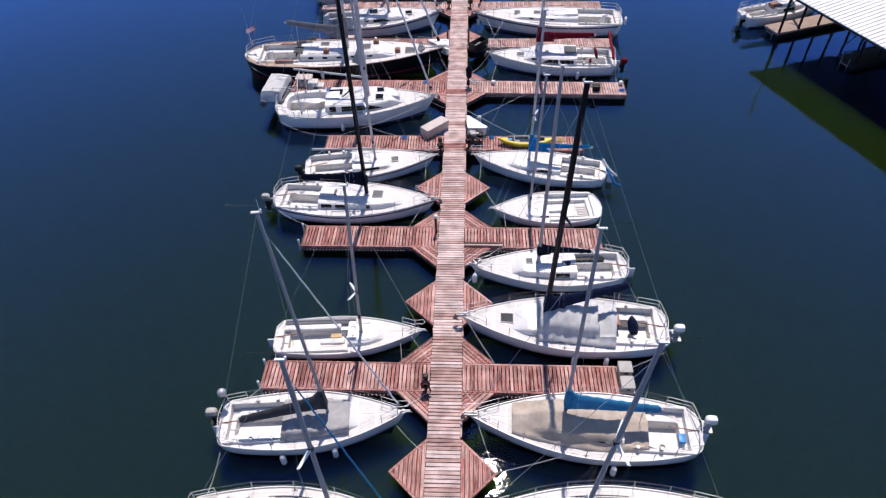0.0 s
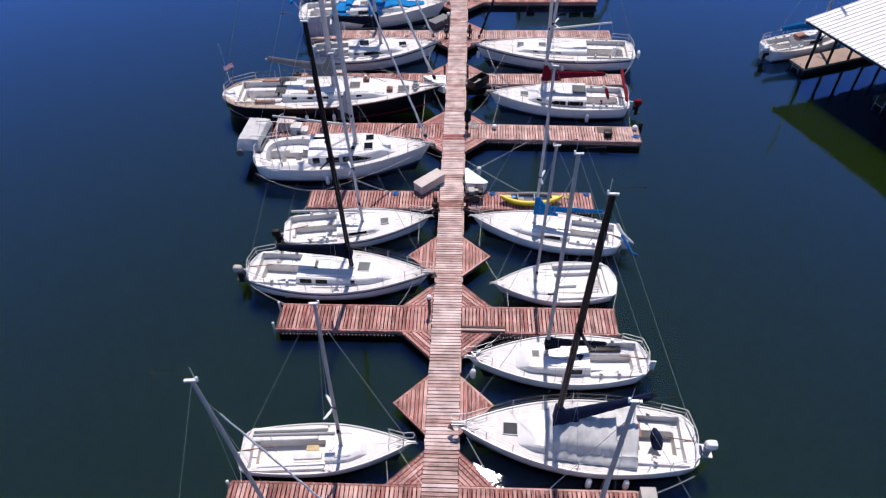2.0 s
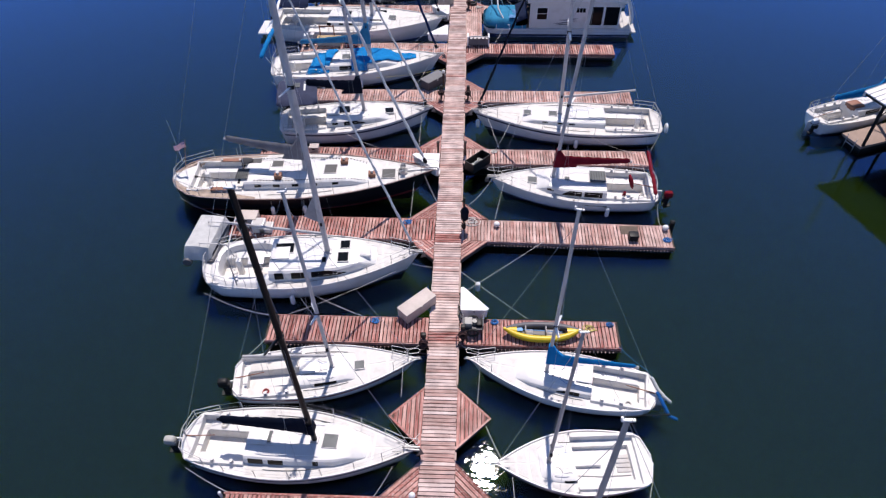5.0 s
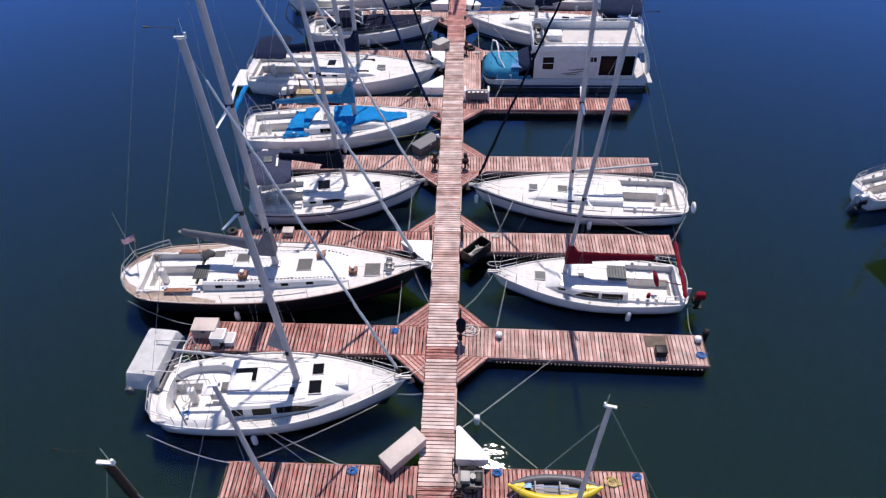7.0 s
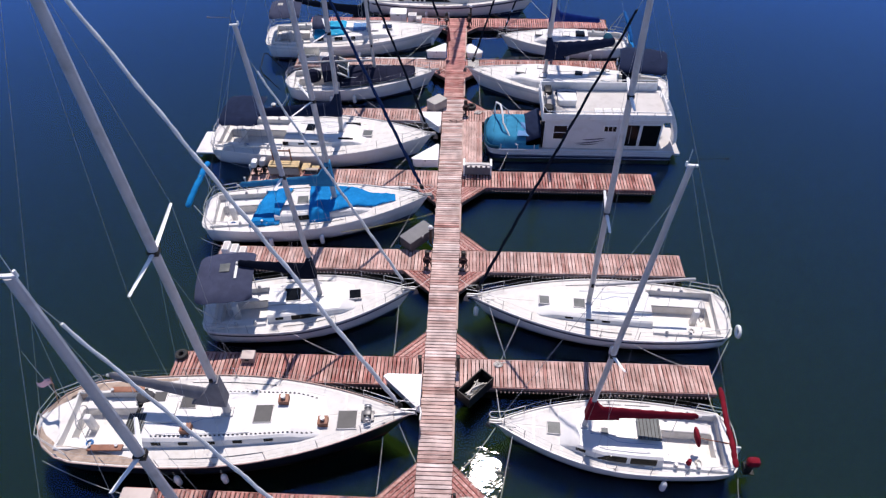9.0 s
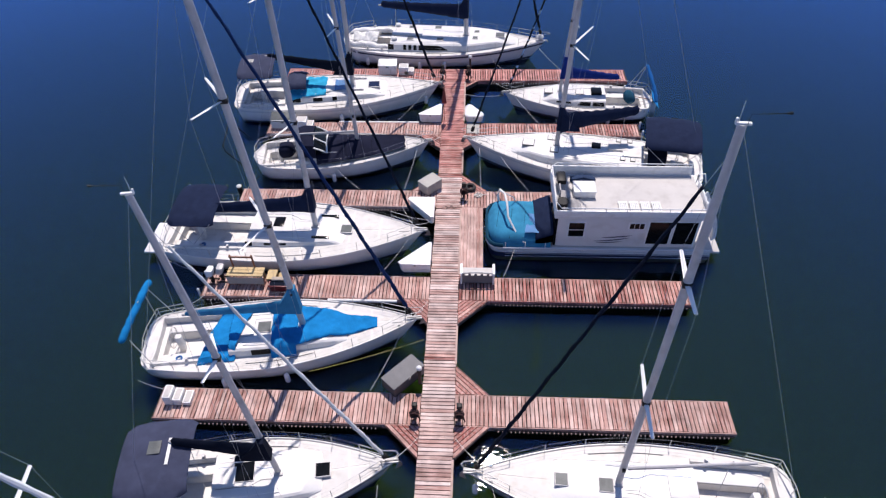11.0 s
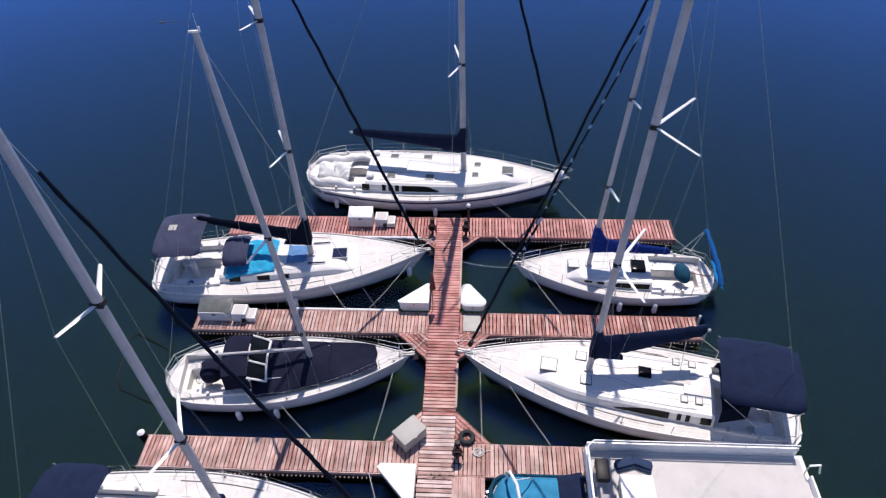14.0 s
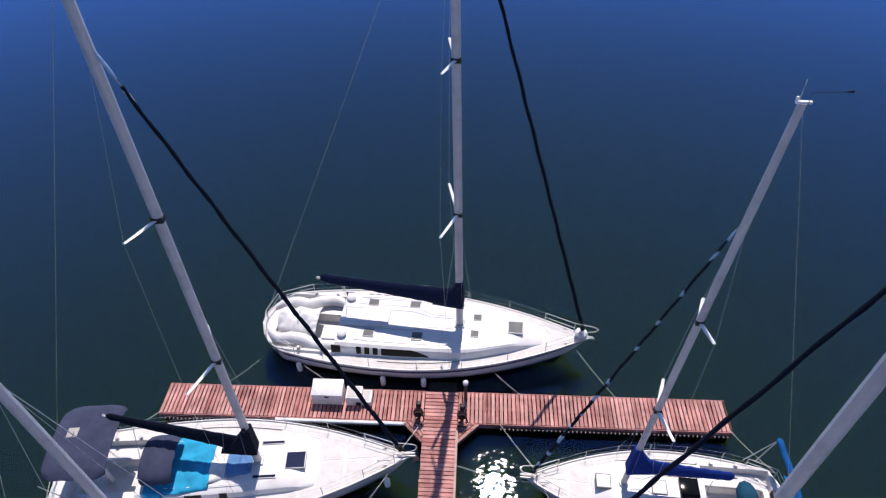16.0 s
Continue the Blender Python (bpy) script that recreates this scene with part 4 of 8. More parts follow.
        br = part("bow_rail", pu, STEEL, boat)
        for p in (p0, p1, n0, n1):
            part("rail_post", Shape().tube([p, p + up], 0.014, 6), STEEL, br)
        part("middle_rail", Shape().tube([p0 + up * 0.5, p1 + up * 0.5], 0.012, 6), STEEL, br)
        part("middle_rail", Shape().tube([n0 + up * 0.5, n1 + up * 0.5], 0.012, 6), STEEL, br)
    if not (pulpit and 8.2 < L < 13.2):
        bz = h.sheer(L)
        part("anchor_roller", Shape().box(L * 0.965, L + 0.14, -0.05, 0.05, bz - 0.01, bz + 0.03).tube([(L * 0.97, 0, bz + 0.06), (L + 0.12, 0, bz + 0.06), (L + 0.2, 0, bz - 0.1)], 0.02, 6), STEEL, boat)
    for s, sg in fenders:
        p = h.edge(s * L, sg, -0.11)
        fender(boat, (p.x, p.y, p.z * 0.42))
    return boat, h


def mooring(a, b, sag=0.12, material=ROPE, r=0.0095):
    """A dock line between two places of the world."""
    m = thing("mooring_line", Matrix.Translation(b), "slack pale mooring rope from a boat to the dock" if material is ROPE else "slack yellow mooring rope from a boat to the dock" if material is ROPE_YELLOW else "blue mooring rope from a boat to the dock", "rope", "mooring lines")
    part("rope", Shape().tube([p - Vector(b) for p in catenary(a, b, sag)], r, 5), material, m)


# ---- the dock's timber frame and floats ----
DECK_Z = 0.42
HALF = 0.62
WALK_Y0, WALK_Y1 = 3.0, 74.45
# name, near edge, far edge, reach to port and to starboard, gussets (side, near or far), board material on each side
FINGERS = [
    ("a", 15.22, 16.56, 7.25, 6.70, ("ln", "lf", "rn", "rf"), FINGER_PLANK, FINGER_PLANK),
    ("b", 23.20, 24.63, 7.22, 7.18, ("ln", "lf", "rn", "rf"), FINGER_PLANK, FINGER_PLANK),
    ("c", 31.03, 32.40, 7.38, 7.22, (), FINGER_PLANK, FINGER_PLANK),
    ("d", 37.10, 38.60, 10.50, 10.62, ("ln", "lf", "rn", "rf"), FINGER_PLANK, FINGER_WORN),
    ("e", 43.05, 44.36, 10.58, 10.55, ("lf", "rf"), FINGER_PLANK, FINGER_WORN),
    ("f", 49.12, 50.45, 10.60, 10.72, ("ln", "rn", "rf"), FINGER_WORN, FINGER_WORN),
    ("g", 55.10, 56.45, 10.62, 10.54, ("ln", "rn"), FINGER_WORN, FINGER_PLANK),
    ("h", 61.12, 62.36, 10.60, 10.50, ("lf", "rf"), FINGER_WORN, FINGER_WORN),
    ("i", 67.25, 68.42, 10.60, 10.48, ("ln", "rn"), FINGER_WORN, FINGER_PLANK),
    ("j", 73.10, 74.48, 10.72, 10.64, ("ln", "rn"), FINGER_NEW, FINGER_NEW),
]
GUSSET = 1.30
STEP = 0.155
DIAMONDS = [11.93, 19.78, 27.70]

walkway = thing("main_walkway", Matrix.Identity(4), "long straight floating timber walkway of weathered pinkish boards", "dock", kind="structure")
walkway_near = thing("main_walkway", Matrix.Translation((0, WALK_Y0, 0)), "near length of the floating timber walkway of weathered boards", "dock", kind="structure")
for sx in (-1, 1):
    part("stringer", Shape().box(*sorted((sx * 0.50, sx * 0.60)), WALK_Y0, WALK_Y1, 0.16, 0.383), FRAME_WOOD, walkway)
part("stringer", Shape().box(-0.05, 0.05, WALK_Y0, WALK_Y1, 0.16, 0.383), FRAME_WOOD, walkway)
y = WALK_Y0 + 0.1
while y < WALK_Y1 - 1.2:
    part("dock_float", Shape().box(-0.54, 0.54, y, y + 2.37, -0.42, 0.17), FLOAT_AND_SHADE, walkway, bevel=0.03)
    y += 2.4
spans = [(5.0, 10.5), (13.3, 13.9), (17.9, 18.4), (21.2, 21.9), (26.0, 26.3), (29.1, 30.9), (33.8, 35.6), (40.0, 42.2), (45.8, 47.8), (51.8, 53.7), (56.6, 61.0), (63.8, 65.8), (68.6, 72.9)]
for a, b in spans:
    part("edge_trim", Shape().box(0.575, 0.66, a, b, 0.40, 0.455), KERB_WOOD, walkway, "pale edge board", bevel=0.006)

finger_obs = {}
for nm, y0, y1, xl, xr, gs, ml, mr in FINGERS:
    for side, reach in ((-1, xl), (1, xr)):
        askew = {("d", 1): -0.022, ("d", -1): -0.006}.get((nm, side), 0.0)
        f = thing("finger_dock", Matrix.Translation((side * HALF, (y0 + y1) / 2, 0)) @ Matrix.Rotation(askew, 4, "Z"), "narrow floating finger dock decked with %s boards" % ("fresh red-stained" if nm == "j" else "weathered reddish-brown" if (ml if side < 0 else mr) is FINGER_PLANK else "worn pinkish-tan"), "dock", "finger docks", "structure")
        finger_obs[nm, side] = f
        hw = (y1 - y0) / 2
        ln = reach - HALF
        X = lambda a, b: sorted((side * a, side * b))
        mats = {-1: ml, 1: mr}
        for yy in (-hw + 0.08, -0.05, hw - 0.18):
            part("stringer", Shape().box(*X(0, ln), yy, yy + 0.10, 0.14, 0.383), FRAME_WOOD, f)
        part("ledger", Shape().box(*X(1.4 if ("ln" in gs or "rn" in gs) else 0.05, ln - 0.05), -hw - 0.045, -hw - 0.002, 0.20, 0.26), FRAME_WOOD, f)
        bolts = Shape()
        bx = 1.6
        while bx < ln - 0.2:
            bolts.box(*X(bx, bx + 0.035), -hw - 0.105, -hw - 0.045, 0.205, 0.262)
            bx += STEP
        tagged(part("ledger_blocks", bolts, KERB_WOOD, f), kind="stuff")
        part("fascia", Shape().box(*X(ln - 0.06, ln - 0.003), -hw + 0.036, hw - 0.036, 0.14, 0.383), FRAME_WOOD, f)
        x = 0.05
        while x < ln - 0.5:
            part("dock_float", Shape().box(*X(x, min(x + 1.97, ln - 0.08)), -hw + 0.06, hw - 0.06, -0.42, 0.15), FLOAT_AND_SHADE, f, bevel=0.03)
            x += 2.0
        rim = 0.075 if nm in "ab" else 0.034
        for sg in (-1, 1):
            part("rim_board", Shape().box(*X(0.01, ln), *sorted((sg * hw, sg * (hw - rim))), 0.15, DECK_Z - (0.002 if nm in "ab" else 0.012)), GUSSET_PLANK if nm in "abc" else mats[side], f, bevel=0.004)

# ---- the boats, from the near end of the walkway ----
b, h = sailboat("white sailboat with a bare grey mast near the dock end", (-8.4, 9.75), (-1.4, 10.10), 2.4, 0.85, 0.707, 9.64, 0.05, mast_m=ALU_DULL, mast_r=0.06, stripe=STRIPE_NAVY, furl=CANVAS["steel_blue"], furl_r=0.032, windows=((0.42, 0.58),), hatches=((0.66, 0, 0.45, 0.45),), deck=CREAM)
b, h = sailboat("white sailboat with a bare aluminium mast by the dock end", (9.3, 9.95), (1.1, 10.30), 2.6, 0.85, 0.583, 10.35, 0.55, mast_m=ALU_DULL, mast_r=0.06, windows=((0.40, 0.60),), hatches=((0.66, 0, 0.5, 0.5),), cover=CANVAS["white"], deck=DECK)
drape(h, 0.16 * h.L, 0.52 * h.L, 0.7, 0.75, CANVAS["pale_grey"], b, "boom_tent", "pale grey tarpaulin", ridge=0.35, seed=3)

# near pair below the first finger
b, h = sailboat("white sailboat with a loose dark grey sail cover and grey tarpaulin", (-8.22, 13.42), (-1.40, 13.98), 2.42, 0.84, 0.586, 10.87, 0.47, mast_m=ALU_DULL, mast_r=0.046, boom3=(1.85, 0.9, -0.43, 1.6), stripe=None, furl=CANVAS["white"], furl_r=0.032, cover=CANVAS["dark_grey"], boom_yaw=-0.06, boom=0.33, spreaders=(),
                windows=((0.44, 0.60),), deck=DECK, fenders=((0.35, -1), (0.62, -1)), form=dict(cab_h=0.30, cabin=(0.36, 0.74), cock=(0.05, 0.36), stern=0.76))
drape(h, 0.34 * h.L, 0.70 * h.L, 0.78, 0.62, CANVAS["grey"], b, "tarpaulin", "rumpled grey tarpaulin over the cabin top", seed=4, folds=0.06, creases=0.14, yshift=-0.1)
outboard(b, (-0.22, 0.35, 0.85), BOX_STONE, "grey outboard motor on a stern bracket")
hs = Shape().ball((0.12, 0.78, 1.62), 0.17, 12, 8)
part("buoy_ball", hs, STEEL, b, "silver round ball on the stern rail")
b, h = sailboat("white sailboat under a tan cover with a blue boom cover", (9.20, 13.50), (0.88, 13.90), 2.75, 0.86, 0.588, 10.41, -0.07, mast_m=ALU_DULL, mast_r=0.052, boom3=(2.2, 1.59, 0, 2.06), stripe=None, cover=CANVAS["steel_blue"], boom=0.43, spreaders=(), windows=((0.42, 0.56),), form=dict(stern=0.62), fenders=((0.38, 1),))
drape(h, 0.235 * h.L, 0.81 * h.L, 1.20, 0.84, CANVAS["tan"], b, "deck_cover", "tan canvas cover over cabin and cockpit", seed=5, ridge=0.36, folds=0.03, creases=0.08, taper=0.26)
outboard(b, (-0.25, -0.3, 0.95), BOX_WHITE, "white outboard motor")
part("blue_box", Shape().box(0.6, 0.85, 0.15, 0.5, 0.72, 0.88), BLUE_PLASTIC, b, "small blue box on the stern seat", bevel=0.02)

# second bay
b, h = sailboat("small open white sailboat with folded cockpit cushions", (-7.15, 17.57), (-1.06, 17.98), 1.98, 0.62, 0.589, 8.46, -0.25, windows=(), rails=False, winches=False, deck=CREAM, boom=0.46, mast_m=ALU_DULL, mast_r=0.05, spreaders=((0.315, 0.45, 0.28),), form=dict(cabin=(0.50, 0.74), cock=(0.06, 0.50), cab_h=0.16, stern=0.82, cw=0.36, fw=0.2), slide=None, boot=BLACK, backstay=True)
for yy, x0, x1 in ((0.52, 0.3, 2.7), (-0.25, 1.9, 2.9)):
    part("cushion", Shape().box(x0, x1, yy - 0.13, yy + 0.13, 0.42, 0.56), CANVAS["white"], b, "folded off-white cushion", bevel=0.04)
part("cockpit_board", Shape().box(2.3, 2.75, 0.0, 0.2, 0.40, 0.44), WOOD_YELLOW, b, "loose varnished board")
b, h = sailboat("white sailboat with black mast, navy sail cover and grey tarpaulin", (9.00, 18.21), (0.50, 18.57), 2.9, 0.88, 0.588, 11.94, 0.24, mast_m=SPAR_BLACK, mast_r=0.085, cover=CANVAS["navy"], boom=0.43, boom3=(1.85, 1.64, -0.7, 2.55), hatches=((0.77, 0, 0.55, 0.5),), windows=((0.42, 0.58),), hatch_m=CANVAS["dark_grey"], wheel=None, fenders=((0.30, 1), (0.45, 1)), form=dict(stern=0.68))
drape(h, 0.25 * h.L, 0.62 * h.L, 1.22, 1.05, CANVAS["pale_grey"], b, "tarpaulin", "creased pale grey tarpaulin tented over the cabin", ridge=0.60, seed=8, folds=0.05, creases=0.20, skew=0.10)
outboard(b, (-0.28, 0.25, 0.95), BOX_WHITE, "white outboard motor on a stern bracket")
part("tiller_cover", Shape().loft([[(1.35 + 0.2 * (z - 0.6) + r * math.cos(a), 0.05 + r * 1.7 * math.sin(a) * (1 + 0.2 * math.sin(3 * a)), z) for a in [k * math.pi / 7 for k in range(14)]] for z, r in ((0.45, 0.10), (0.7, 0.20), (1.0, 0.22), (1.25, 0.13), (1.42, 0.05))]), CANVAS["navy"], b, "navy cover over the tiller and motor gear", smooth=60)
part("seat_trim", Shape().box(1.85, 2.2, -0.75, -0.15, 0.66, 0.70), TEAK, b, "reddish teak bench slats")
b, h = sailboat("white sailboat with black cockpit cushions and curved bow rail", (8.06, 21.84), (0.92, 21.66), 2.40, 0.72, 0.573, 10.66, 0.02, mast_m=ALU_DULL, mast_r=0.06, boom=0.40, spreaders=(), boom3=(1.75, 1.7, -0.15, 1.45), collar=False, cover=CANVAS["black"], cover_k=0.62, hatches=((0.63, 0, 0.32, 0.34),), windows=((0.385, 0.47),), hatch_m=HATCH_GREY, form=dict(stern=0.58, round_=0.05))
part("anchor_gear", Shape().tube([(6.65, -0.25, 0.92), (6.95, 0.1, 0.94), (7.2, 0.0, 0.96)], 0.05, 6).tube([(6.75, 0.2, 0.92), (7.0, -0.15, 0.96)], 0.04, 6), STEEL, b, "galvanised anchor and chain at the bow")
fender(b, (6.95, 0.62, 0.62))
part("cushion", Shape().box(1.0, 2.5, -0.70, -0.45, 0.50, 0.62), BLACK, b, "black cockpit cushion", bevel=0.04)
part("bagged_sail", Shape().tube([(2.6, 0.1, 1.02), (2.8, 0.2, 1.05), (3.0, 0.1, 1.02)], [0.10, 0.14, 0.1], 8), CANVAS["navy"], b, "bundled navy sail")

# third bay
b, h = sailboat("white sailboat with black mast and black sail cover", (-9.10, 26.44), (-0.78, 26.10), 2.78, 0.82, 0.578, 12.49, 0.20, collar=False, mast_m=SPAR_BLACK, mast_r=0.08, cover=CANVAS["black"], boom=0.40, boom3=(2.0, 1.5, 0.1, 1.95), hatches=((0.645, 0, 0.55, 0.55), (0.365, 0.0, 0.55, 0.5)), windows=((0.315, 0.378), (0.40, 0.462), (0.585, 0.608)), stripe=STRIPE_NAVY,
                form=dict(cabin=(0.295, 0.80), cock=(0.06, 0.295), stern=0.58, round_=0.05, cab_h=0.32))
outboard(b, (-0.25, -0.28, 0.75), BOX_STONE, "pale-topped outboard motor")
for k in (0.1, 0.45, 0.75):
    part("gauge", Shape().tube([(2.44, -0.2 + k * 0.6, 0.80), (2.41, -0.2 + k * 0.6, 0.80)], 0.06, 10), BLACK, b)
b, h = sailboat("small white centreboard sailing dinghy with an open cockpit", (7.47, 26.22), (2.02, 25.82), 2.44, 0.55, 0.662, 7.92, 0.17, mast_m=ALU_DULL, mast_r=0.05, rails=False, winches=False, lowers=False, pulpit=False, boom=None, seats=False, tiller=False, spreaders=(), boom_z=0.8, windows=((0.50, 0.58),), form=dict(cabin=(0.50, 0.72), cock=(0.09, 0.50), cab_h=0.08, stern=0.74, round_=0.07, cw=0.37, fw=0.26, well=0.30, seat=0.13), slide=None, boot=TOPSIDE)
for k in range(4):
    part("stern_board", Shape().box(0.70, 1.20, -0.36 + 0.17 * k, -0.22 + 0.17 * k, 0.20, 0.255), GREY_DECK, b, "worn brown-grey seat board", bevel=0.006)
part("centreboard_case", Shape().box(1.75, 2.95, -0.06, 0.06, 0.05, 0.36), GEL, b, "white centreboard case", bevel=0.02)
part("hiking_strap", Shape().tube([(0.75, 0.40, 0.25), (1.7, 0.42, 0.245), (2.6, 0.36, 0.245)], 0.018, 5), GREY_DECK, b, "grey hiking strap")
b, h = sailboat("white racing sailboat with varnished tiller and cream cockpit", (-8.00, 28.98), (-1.00, 30.02), 2.42, 0.68, 0.536, 9.66, 0.29, mast_r=0.055, boom=0.46, spreaders=((0.36, 0.5, 0.2),), boom3=(1.55, 0.5, 0.3, 1.6), hatches=((0.685, 0, 0.42, 0.42),), windows=((0.44, 0.56),), stripe=STRIPE_RED, deck=DECK, rails=False, form=dict(stern=0.72, round_=0.04, cab_h=0.18, cabin=(0.36, 0.66), cock=(0.04, 0.36), cw=0.36), sole=CREAM)
outboard(b, (-0.22, -0.3, 0.7), BLACK, "black outboard motor")
b, h = sailboat("white sailboat with bright blue boom cover", (8.15, 28.79), (1.08, 30.09), 2.42, 0.68, 0.582, 9.14, 0.11, mast_r=0.055, cover=CANVAS["blue"], boom=0.42, cover_k=0.52, spreaders=((0.33, 0.5, 0.15),), boom3=(1.75, 0.97, 0, 2.1), rails=False, windows=((0.40, 0.52, 0.4),), hatches=(), form=dict(stern=0.60, round_=0.05, cab_h=0.22))
for k, pts in enumerate(([(0.35, -0.3, 1.25), (0.05, 0.0, 0.95), (-0.25, 0.2, 0.8), (-0.5, 0.25, 0.62)], [(0.1, 0.1, 0.95), (-0.2, 0.5, 0.75), (-0.45, 0.8, 0.55), (-0.75, 0.85, 0.5)])):
    cloth_roll(pts, 0.075, CANVAS["pale_grey" if k == 0 else "deep_blue"], b, "loose cloth trailing over the stern", 9 + k, "stern_cloth")

# fourth bay
b, h = sailboat("large white sloop with a rounded cockpit and dark cabin windows", (-10.80, 34.65), (-1.22, 35.49), 3.35, 1.03, 0.579, 14.94, 0.27, mast_r=0.095, furl=CANVAS["white"], furl_r=0.05, spreaders=((0.615, 0.8, 0.3),), boom=0.40, boom3=(2.6, 1.38, 0.4, 3.1), wheel=0.16,
                windows=((0.345, 0.385), (0.42, 0.49), (0.51, 0.665, 0.5)), hatches=((0.658, 0.40, 0.46, 0.52), (0.652, -0.38, 0.50, 0.60), (0.566, -0.50, 0.24, 0.36), (0.380, 0.30, 0.86, 0.64)), hatch_m=GLASS_DARK,
                form=dict(cabin=(0.32, 0.80), cock=(0.06, 0.32), stern=0.70, round_=0.06, cab_h=0.48, cab_w=0.70, cw=0.33), fenders=((0.42, -1), (0.2, 1)))
coam = []
for i in range(41):
    a = 2 * math.pi * i / 40
    cs, sn = math.copysign(abs(math.cos(a)) ** 0.7, math.cos(a)), math.copysign(abs(math.sin(a)) ** 0.7, math.sin(a))
    z = h.sheer(1.9)
    coam.append([(2.0 + (1.42 + o) * cs, (1.22 + o) * sn, z + dz + 0.08 * max(0, cs)) for o, dz in ((0.30, -0.03), (0.16, 0.12), (0.02, 0.17), (-0.12, 0.13), (-0.20, -0.30))])
part("cockpit_coaming", Shape().loft(coam, caps=False), GEL, b, "rounded white moulded cockpit coaming", smooth=50)
fh = part("foredeck_hatch", Shape().box(6.98, 7.46, -0.34, 0.18, h.roof(7.46, 0) - 0.06, h.roof(6.98, 0) + 0.010), GEL, b, "white square foredeck hatch with a grey rim", bevel=0.012)
part("lid", Shape().box(7.02, 7.42, -0.30, 0.14, h.roof(6.98, 0) + 0.008, h.roof(6.98, 0) + 0.026), DECK, fh, bevel=0.008)
part("cockpit_table", Shape().box(2.0, 2.7, -0.28, 0.28, 1.15, 1.20).box(2.2, 2.5, -0.06, 0.06, 0.5, 1.15), GEL, b, "white folding cockpit table", bevel=0.015)
part("sail_clew", Shape().add([(5.47, 0.02, 4.85), (4.86, 0.07, 3.60), (5.47, 0.02, 3.25), (5.47, -0.02, 4.85), (4.86, 0.03, 3.60), (5.47, -0.02, 3.25)], [(0, 1, 2), (5, 4, 3), (0, 3, 4, 1), (1, 4, 5, 2), (2, 5, 3, 0)]), CANVAS["grey"], b, "grey corner of the furled mainsail", smooth=0)
arch = Shape()
arch.tube([(1.75, 1.45, 1.15), (1.70, 1.35, 2.6), (1.70, 0.7, 2.95), (1.70, -0.7, 2.95), (1.70, -1.35, 2.6), (1.75, -1.45, 1.15)], 0.03, 8)
part("cockpit_arch", arch, STEEL, b, "stainless arch over the cockpit")
dg = thing("dinghy", Matrix.Translation((-11.02, 36.0, 0)), "inflatable dinghy under a pale grey cover on stern davits", "dinghy")
rows = []
for i in range(17):
    v = -1 + 2 * i / 16
    row = []
    for j in range(13):
        u = -1 + 2 * j / 12
        droop = 0.55 * max(0, -v - 0.78) / 0.22 + 0.10 * max(0, v - 0.9) / 0.1
        row.append((0.66 * u + 0.10 * v * abs(u), 1.24 * v - 0.06 * u, 1.66 + 0.06 * (1 - u * u) - (0.30 if abs(u) > 0.9 else 0) - droop + 0.02 * noise.noise(Vector((u * 2, v * 3, 1)))))
    rows.append(row)
part("cover", Shape().sheet(rows, 0.015), CANVAS["pale_grey"], dg, "flat pale grey canvas cover lashed down", smooth=40)
for sg in (1, -1):
    part("side_tube", Shape().tube([(sg * 0.55, -1.3, 1.02), (sg * 0.62, 0, 1.0), (sg * 0.5, 1.3, 1.05)], 0.2, 10), KAYAK_GREY, dg)
for yy in (-0.9, 0.5):
    part("davit", Shape().tube([(1.5, yy, 1.1), (1.3, yy, 1.85), (0.1, yy, 1.9), (0.1, yy, 1.4)], 0.025, 6), STEEL, dg)

# fifth bay
b, h = sailboat("large cruising sloop with black hull and teak cockpit trim", (-14.15, 40.67), (-0.88, 41.27), 3.75, 1.15, 0.514, 18.10, 0.07, hull=NAVY_HULL, boot=STRIPE_RED, trim=KERB_WOOD, mast_r=0.115, mast_m=ALU, furl=CANVAS["white"], furl_r=0.066, spreaders=((0.482, 1.75, 0.0),), cover=CANVAS["sail_grey"], boom=0.40, boom3=(2.45, 2.87, 0.6, 3.0), wheel=0.13,
                ports=(0.33, 0.40, 0.47, 0.54, 0.62), hatches=((0.61, -0.08, 0.66, 0.72), (0.83, -0.2, 0.72, 0.75), (0.403, 0.40, 0.6, 0.5), (0.321, 0.58, 0.5, 0.55)), hatch_m=mat("grey_slatted_hatch", (0.055, 0.055, 0.055), 0.6, vary=0.2),
                form=dict(cabin=(0.29, 0.76), cock=(0.08, 0.28), stern=0.78, round_=0.13, cab_h=0.42, cab_w=0.60, fine=2.1, cw=0.28), fenders=((0.52, -1), (0.40, -1)))
for xx, yy in ((0.659, 0.42), (0.767, -0.28), (0.418, -0.68)):
    z = h.roof(xx * h.L, yy)
    box = part("teak_box", Shape().box(xx * h.L - 0.18, xx * h.L + 0.18, yy - 0.17, yy + 0.17, z - 0.03, z + 0.22), TEAK, b, "varnished teak deck box", bevel=0.02)
    part("vent_cowl", Shape().tube([(xx * h.L, yy, z + 0.2), (xx * h.L, yy, z + 0.36)], [0.06, 0.09], 8), GEL, box)
for sg in (1, -1):
    part("teak_bench", Shape().box(2.2, 3.4, *sorted((sg * 1.05, sg * 1.28)), h.sheer(1.2) + 0.10, h.sheer(1.2) + 0.16), TEAK, b, "teak cockpit coaming seat", bevel=0.015)
zg = h.roof(4.1, 0.3) + 0.02
grate = part("companionway_grating", Shape().box(3.42, 4.02, -0.86, -0.06, zg, zg + 0.06), HATCH_GREY, b, "dark slatted companionway grating", bevel=0.01)
